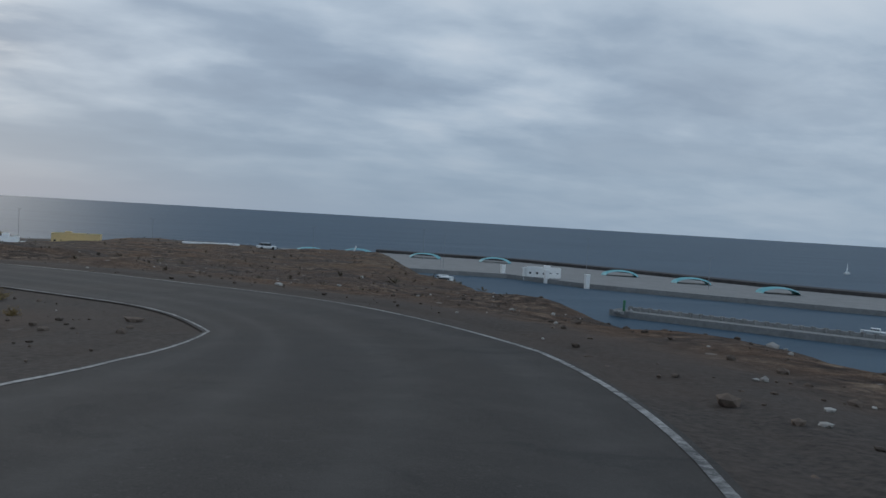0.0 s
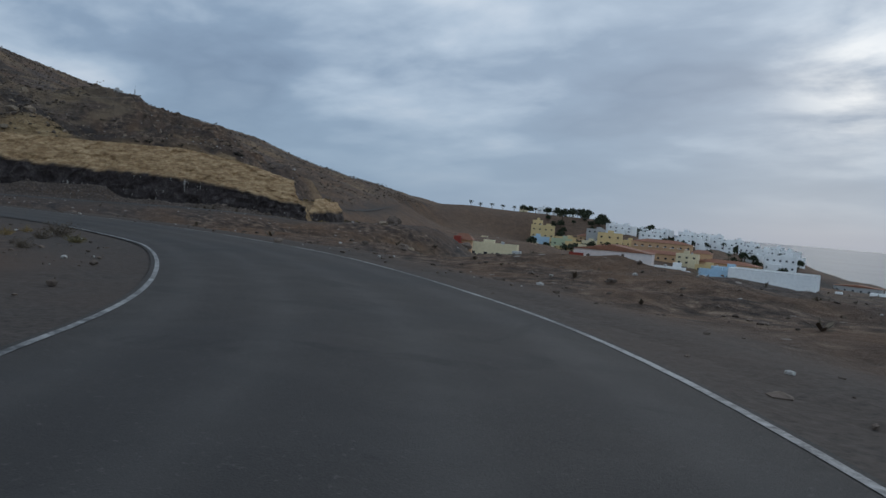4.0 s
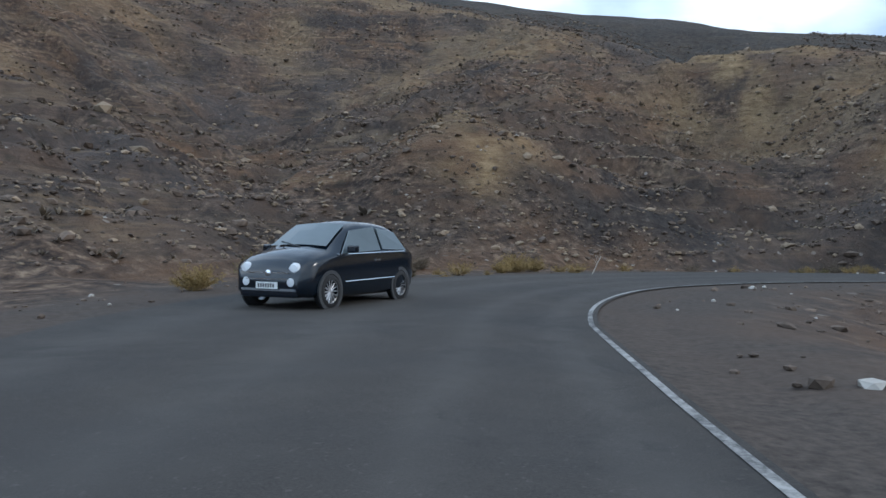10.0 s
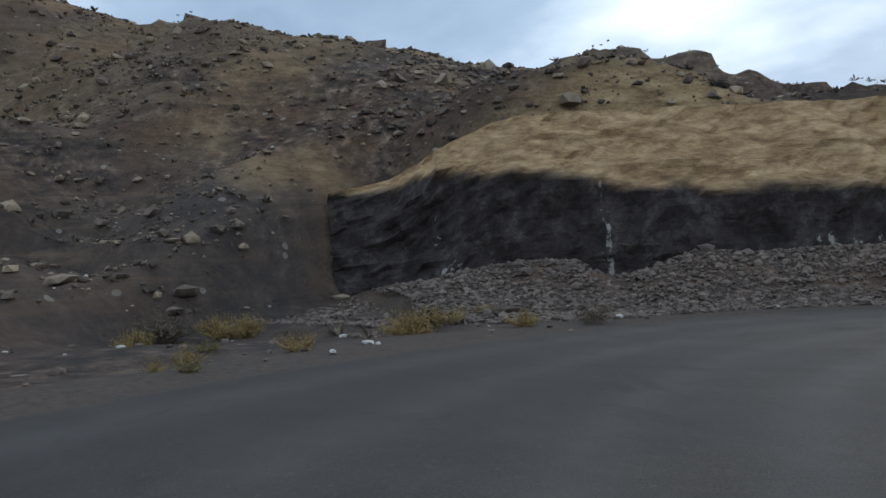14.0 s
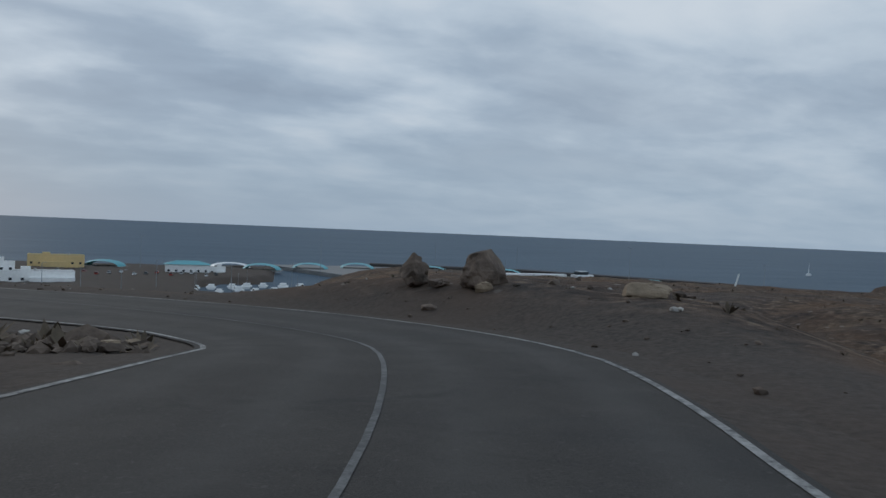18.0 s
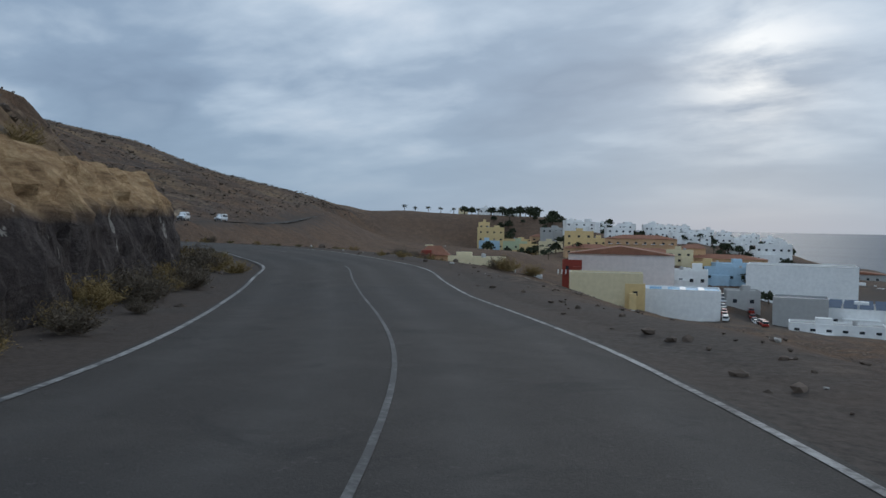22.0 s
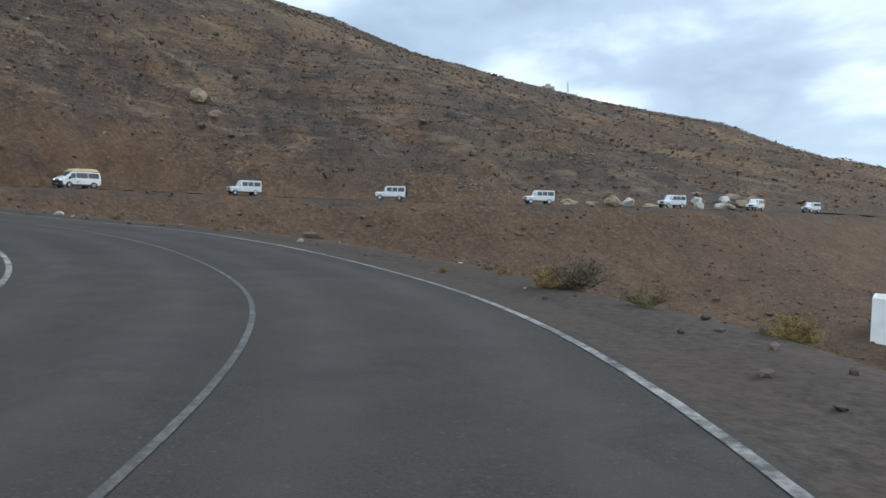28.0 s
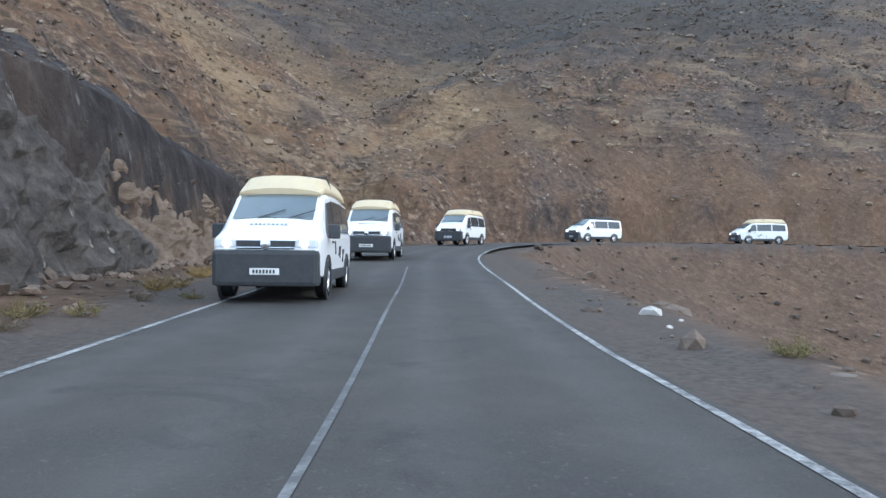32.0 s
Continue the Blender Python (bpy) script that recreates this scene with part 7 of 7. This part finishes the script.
M_HULLDARK = material("dark_wood_hull", (0.05, 0.045, 0.03), 0.6, vary=0.2)
boat(108, 385, 2.6, 17, "dark wooden two-masted sailing ship at anchor", M_HULLDARK, 26)
boat(111, 402, 2.7, 15, "dark sailing boat moored by the quay", M_HULLDARK, 20)
boat(109, 327, 1.0, 6, "small white motor boat on the harbour water", M_WHITEPLASTIC)
boat(236, 241, 2.4, 9, "white motor boat passing the jetty", M_WHITEPLASTIC)
boat(88, 410, 2.5, 10, "white and blue fishing boat by the quay", P_BLUE, 9)
for k in range(16):
    boat(-30 + (k % 8) * 9 + random.uniform(-1.5, 1.5), 428 + (k // 8) * 22 + random.uniform(-3, 3) + (k % 8) * 2, 1.5 + random.uniform(-0.2, 0.2), random.uniform(7, 10), "white pleasure boat in its marina berth", M_WHITEPLASTIC, random.choice((0, 0, 9, 11)))
sailer = boat(633, 687, 0.6, 11, "white sailing boat out at sea", M_WHITEPLASTIC, 14)
part("sail", [(0.6, 0, 2.5), (-4.2, 0.1, 3.6), (0.6, 0, 13.6), (0.6, 0.06, 2.5), (-4.2, 0.16, 3.6), (0.6, 0.06, 13.6)], [(0, 1, 2), (5, 4, 3), (0, 3, 4, 1), (1, 4, 5, 2), (2, 5, 3, 0)], M_SHEET, sailer, "white sail")


def street_lamp(x, y, z, tall, twin=False):
    l = thing("street_lamp", (x, y, z), "tall grey lamp post beside the harbour road", "street lamp", 0, "harbour lamps")
    part("pole", *tube((0, 0, -1), (0, 0, tall), 0.16, 0.09, 8), M_STEEL, l)
    for s in ((-1, 1) if twin else (1,)):
        part("arm", *tube((0, 0, tall), (1.3 * s, 0, tall + 0.25), 0.06, 0.05), M_STEEL, l)
        part("lamp_head", *soft_box(min(1.0 * s, 1.9 * s), max(1.0 * s, 1.9 * s), -0.18, 0.18, tall + 0.18, tall + 0.36, 0.04), M_STEEL, l)


for x, y, tall in ((-77, 384, 11), (-63.5, 362, 11), (-48, 424, 12), (-20, 400, 12), (10, 420, 12), (-92, 420, 10)):
    street_lamp(x, y, -31.4, tall)
for x, y, tall in ((-133.3, 584.3, 21), (-47.9, 574.4, 19), (215, 444, 24), (60, 560, 20), (140, 560, 22), (265, 390, 18)):
    street_lamp(x, y, -31.4, tall, True)


def far_car(x, y, z, turn, paint, label="parked car in the town"):
    c = thing("parked_car", (x, y, z), label, "car", turn, "parked cars")
    part("body", *soft_box(-2.1, 2.1, -0.85, 0.85, 0.25, 0.85, 0.12), paint, c)
    part("cabin", *soft_box(-1.5, 0.9, -0.75, 0.75, 0.80, 1.45, 0.2), M_CARGLASS, c)
    part("roof", *soft_box(-1.25, 0.6, -0.68, 0.68, 1.40, 1.48, 0.03), paint, c)
    for x0 in (-1.3, 1.3):
        for y0 in (-0.8, 0.8):
            part("wheel", *moved(lathe([(0.001, -0.1), (0.32, -0.1), (0.32, 0.1), (0.001, 0.1)], 12, "y"), x0, y0, 0.32), M_BLACK, c)
    return c


PAINTS = [M_WHITECAR, material("silver_paint", (0.42, 0.43, 0.44), 0.3, metal=0.3, vary=0.06), material("red_paint", (0.30, 0.03, 0.02), 0.3, vary=0.06), material("grey_paint", (0.10, 0.105, 0.11), 0.3, vary=0.06)]
proto = [far_car(-55 - 4 * k, 345 + 2 * k, -31.2, 0.3, p, ("white parked car by the harbour road", "silver parked car by the harbour road", "red parked car by the harbour road", "dark grey parked car by the harbour road")[k]) for k, p in enumerate(PAINTS)]
spots = [(-149 + 2.2 * k, 345 - 5.6 * k, 1.9) for k in range(10)] + [(-155 + 2.0 * k, 339 - 5.6 * k, 1.9) for k in range(8)] + [(-90 + 6 * k, 500 + (k % 3) * 8, 1.4) for k in range(14)] + [(-20 + 5 * k, 372 + 2 * k, 1.2) for k in range(6)] + [(-180 + 3 * k, 232 + 3.5 * k, 0.7) for k in range(7)]
for k, (x, y, a) in enumerate(spots):
    copy_thing(proto[(k * 7 + k // 3) % 4], pose(x, y, height(x, y) + 0.02, 0, 0, math.degrees(a) + random.uniform(-4, 4)))
lorry = thing("box_van", (-55, 358, -31.2), "white box van parked on the harbour ground", "van", 0.1)
part("box_body", *soft_box(-2.2, 3.2, -1.1, 1.1, 0.7, 3.0, 0.05), M_WHITECAR, lorry)
part("cab", *soft_box(-4.0, -2.25, -1.0, 1.0, 0.4, 2.2, 0.15), M_WHITECAR, lorry)
part("windscreen", *box(-4.03, -3.7, -0.85, 0.85, 1.3, 1.95), M_CARGLASS, lorry)
for x0 in (-3.0, 2.0):
    for y0 in (-0.9, 0.9):
        part("wheel", *moved(lathe([(0.001, -0.12), (0.42, -0.12), (0.42, 0.12), (0.001, 0.12)], 14, "y"), x0, y0, 0.42), M_BLACK, lorry)
# the crest over the harbour: a white car and a long white tarpaulin
crest = far_car(9, 183, height(9, 183), 0.2, M_WHITECAR, "white car parked on the crest of the plateau")
tagged(put_mesh("tarpaulin", *soft_box(-9, 3, 178.6, 180.2, height(-3, 179.4) - 0.1, height(-3, 179.4) + 0.35, 0.1), M_SHEET), "long white tarpaulin lying on the crest", "tarpaulin")
tagged(put_mesh("leaning_post", *tube((25.2, 162.6, height(25.2, 162.6) - 0.3), (26.2, 162.8, height(25.2, 162.6) + 2.0), 0.16, 0.12), M_WHITEPLASTIC), "leaning white post on the slope", "post")


# ---- palms, town trees, mast on the ridge ----
def palm_shape(seed, tall):
    rng = random.Random(seed)
    trunk = joined(*[tube((rng.uniform(-0.05, 0.05), 0, tall * k / 5), (rng.uniform(-0.05, 0.05), 0, tall * (k + 1) / 5), 0.26 - 0.02 * k, 0.24 - 0.02 * k, 7) for k in range(5)])
    verts, faces = [], []
    for _ in range(34):
        az, lift, ln = rng.uniform(0, 6.28), rng.uniform(-0.35, 1.15), rng.uniform(1.9, 2.9)
        prev = None
        for k in range(6):
            u = k / 5
            out, z = ln * u * math.cos(lift * (1 - 0.4 * u)), tall + ln * (u * math.sin(lift) - 0.62 * u * u)
            w = 0.34 * math.sin(math.pi * min(u + 0.12, 1)) + 0.03
            c, s = math.cos(az), math.sin(az)
            ring = [(out * c - w * s, out * s + w * c, z - 0.12), (out * c, out * s, z), (out * c + w * s, out * s - w * c, z - 0.12)]
            n = len(verts)
            verts += ring
            if prev is not None:
                faces += [(prev, prev + 1, n + 1, n), (prev + 1, prev + 2, n + 2, n + 1)]
            prev = n
    return trunk, (verts, faces)


def palm(x, y, z, tall, seed):
    t = thing("palm_tree", (x, y, z), "date palm with a shaggy dark crown", "palm tree", seed, "palms")
    trunk, crown = palm_shape(seed, tall)
    part("trunk", *trunk, M_TRUNK, t)
    part("crown", *crown, M_LEAF, t)


def far_tree_shape(seed, r):
    """A dense dark town tree: a short trunk and a ragged crown of leaf clumps."""
    rng = random.Random(seed)
    verts, faces = [], []
    for _ in range(170):
        a, e, q = rng.uniform(0, 6.28), rng.uniform(-0.4, 1.5), r * rng.uniform(0.5, 1.0) * (0.8 + 0.4 * rng.random())
        p = Vector((math.cos(a) * math.cos(e) * q, math.sin(a) * math.cos(e) * q, r * 0.9 + math.sin(e) * q * 0.8))
        u, v = Vector([rng.gauss(0, 1) for _ in range(3)]).normalized() * r * 0.24, Vector([rng.gauss(0, 1) for _ in range(3)]).normalized() * r * 0.2
        n = len(verts)
        verts += [tuple(p - u), tuple(p + v), tuple(p + u), tuple(p - v)]
        faces.append((n, n + 1, n + 2, n + 3))
    return tube((0, 0, -0.5), (0, 0, r * 0.9), r * 0.12, r * 0.07, 6), (verts, faces)


def far_tree(x, y, r, seed):
    t = thing("tree", (x, y, height(x, y) - 0.2), "dense dark green tree among the houses", "tree", seed, "town trees")
    trunk, crown = far_tree_shape(seed, r)
    part("trunk", *trunk, M_TRUNK, t)
    part("crown", *crown, M_LEAF, t)


def seen_from_bend(px, dist):
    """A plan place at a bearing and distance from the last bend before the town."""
    a = radians(38.1) - math.atan((px - 784) / 1398)
    return -70.1 - math.sin(a) * dist, 84.3 + math.cos(a) * dist


for k, (px, dist, tall) in enumerate(((716, 640, 4.4), (735, 640, 3.3), (758, 640, 4.4), (780, 640, 4.6), (803, 640, 4.6), (846, 640, 4.6), (874, 640, 5.9), (889, 640, 6.4), (914, 640, 5.9), (930, 640, 6.9), (868, 640, 4.4), (946, 640, 4.6), (972, 330, 5.0), (1300, 350, 5.5), (1318, 345, 5.0), (1265, 470, 6.0), (1240, 520, 6.0), (1165, 560, 5.0))):
    x, y = seen_from_bend(px, dist)
    palm(x, y, height(x, y) - 0.3, tall, 400 + k)
for k, (px, dist, r) in enumerate(((822, 640, 3.8), (835, 640, 3.3), (905, 640, 4.1), (920, 640, 4.4), (938, 640, 4.6), (950, 640, 4.6), (960, 500, 3.4), (975, 505, 3.2), (990, 540, 3.4), (1050, 560, 4.0), (1062, 560, 4.4), (1078, 560, 4.2), (1092, 565, 3.6), (1112, 565, 3.4), (1000, 500, 3.0), (890, 640, 4.4), (905, 480, 3.4), (925, 480, 3.6), (950, 475, 3.4), (870, 640, 3.8), (985, 455, 3.6), (1022, 418, 4.4), (1330, 345, 2.8), (1290, 348, 2.6), (1365, 285, 2.4), (1350, 290, 2.0), (1290, 500, 3.6), (1310, 495, 3.0), (1210, 500, 3.0), (1175, 530, 3.2), (1330, 520, 3.0))):
    x, y = seen_from_bend(px, dist)
    far_tree(x, y, r, 500 + k)
rng_t = random.Random(77)
for k in range(80):
    x, y = seen_from_bend(rng_t.uniform(860, 1400), rng_t.uniform(400, 620))
    far_tree(x, y, rng_t.uniform(1.8, 3.6), 600 + k)
for k in range(14):
    x, y = seen_from_bend(rng_t.uniform(900, 990), rng_t.uniform(585, 635))
    far_tree(x, y, rng_t.uniform(3.0, 4.4), 660 + k)
mx, my = HUB[0] - 452 * math.sin(radians(66.9)), HUB[1] + 452 * math.cos(radians(66.9))
mast = thing("radio_mast", (mx, my, height(mx, my)), "thin lattice radio mast on the ridge", "radio mast")
for s, c in ((0.5, 0.5), (-0.5, 0.5), (0, -0.6)):
    part("leg", *tube((s, c, -1), (s * 0.3, c * 0.3, 7.5), 0.09, 0.06), M_STEEL, mast)
for k in range(7):
    w = 1 - k * 0.1
    part("brace", *joined(tube((0.5 * w, 0.5 * w, k), (-0.5 * w, 0.5 * w, k + 1), 0.04, 0.04, 4), tube((-0.5 * w, 0.5 * w, k), (0, -0.6 * w, k + 1), 0.04, 0.04, 4), tube((0, -0.6 * w, k), (0.5 * w, 0.5 * w, k + 1), 0.04, 0.04, 4)), M_STEEL, mast)
part("antenna", *tube((0, 0, 7), (0, 0, 9.5), 0.06, 0.03), M_STEEL, mast)
hut_x, hut_y = HUB[0] - 452 * math.sin(radians(68.4)), HUB[1] + 452 * math.cos(radians(68.4))
building("hut", hut_x, hut_y, height(hut_x, hut_y) - 0.5, 10, 5, 3.2, 67, P_GREY, "low grey hut beside the radio mast", rows=1, cols=2)
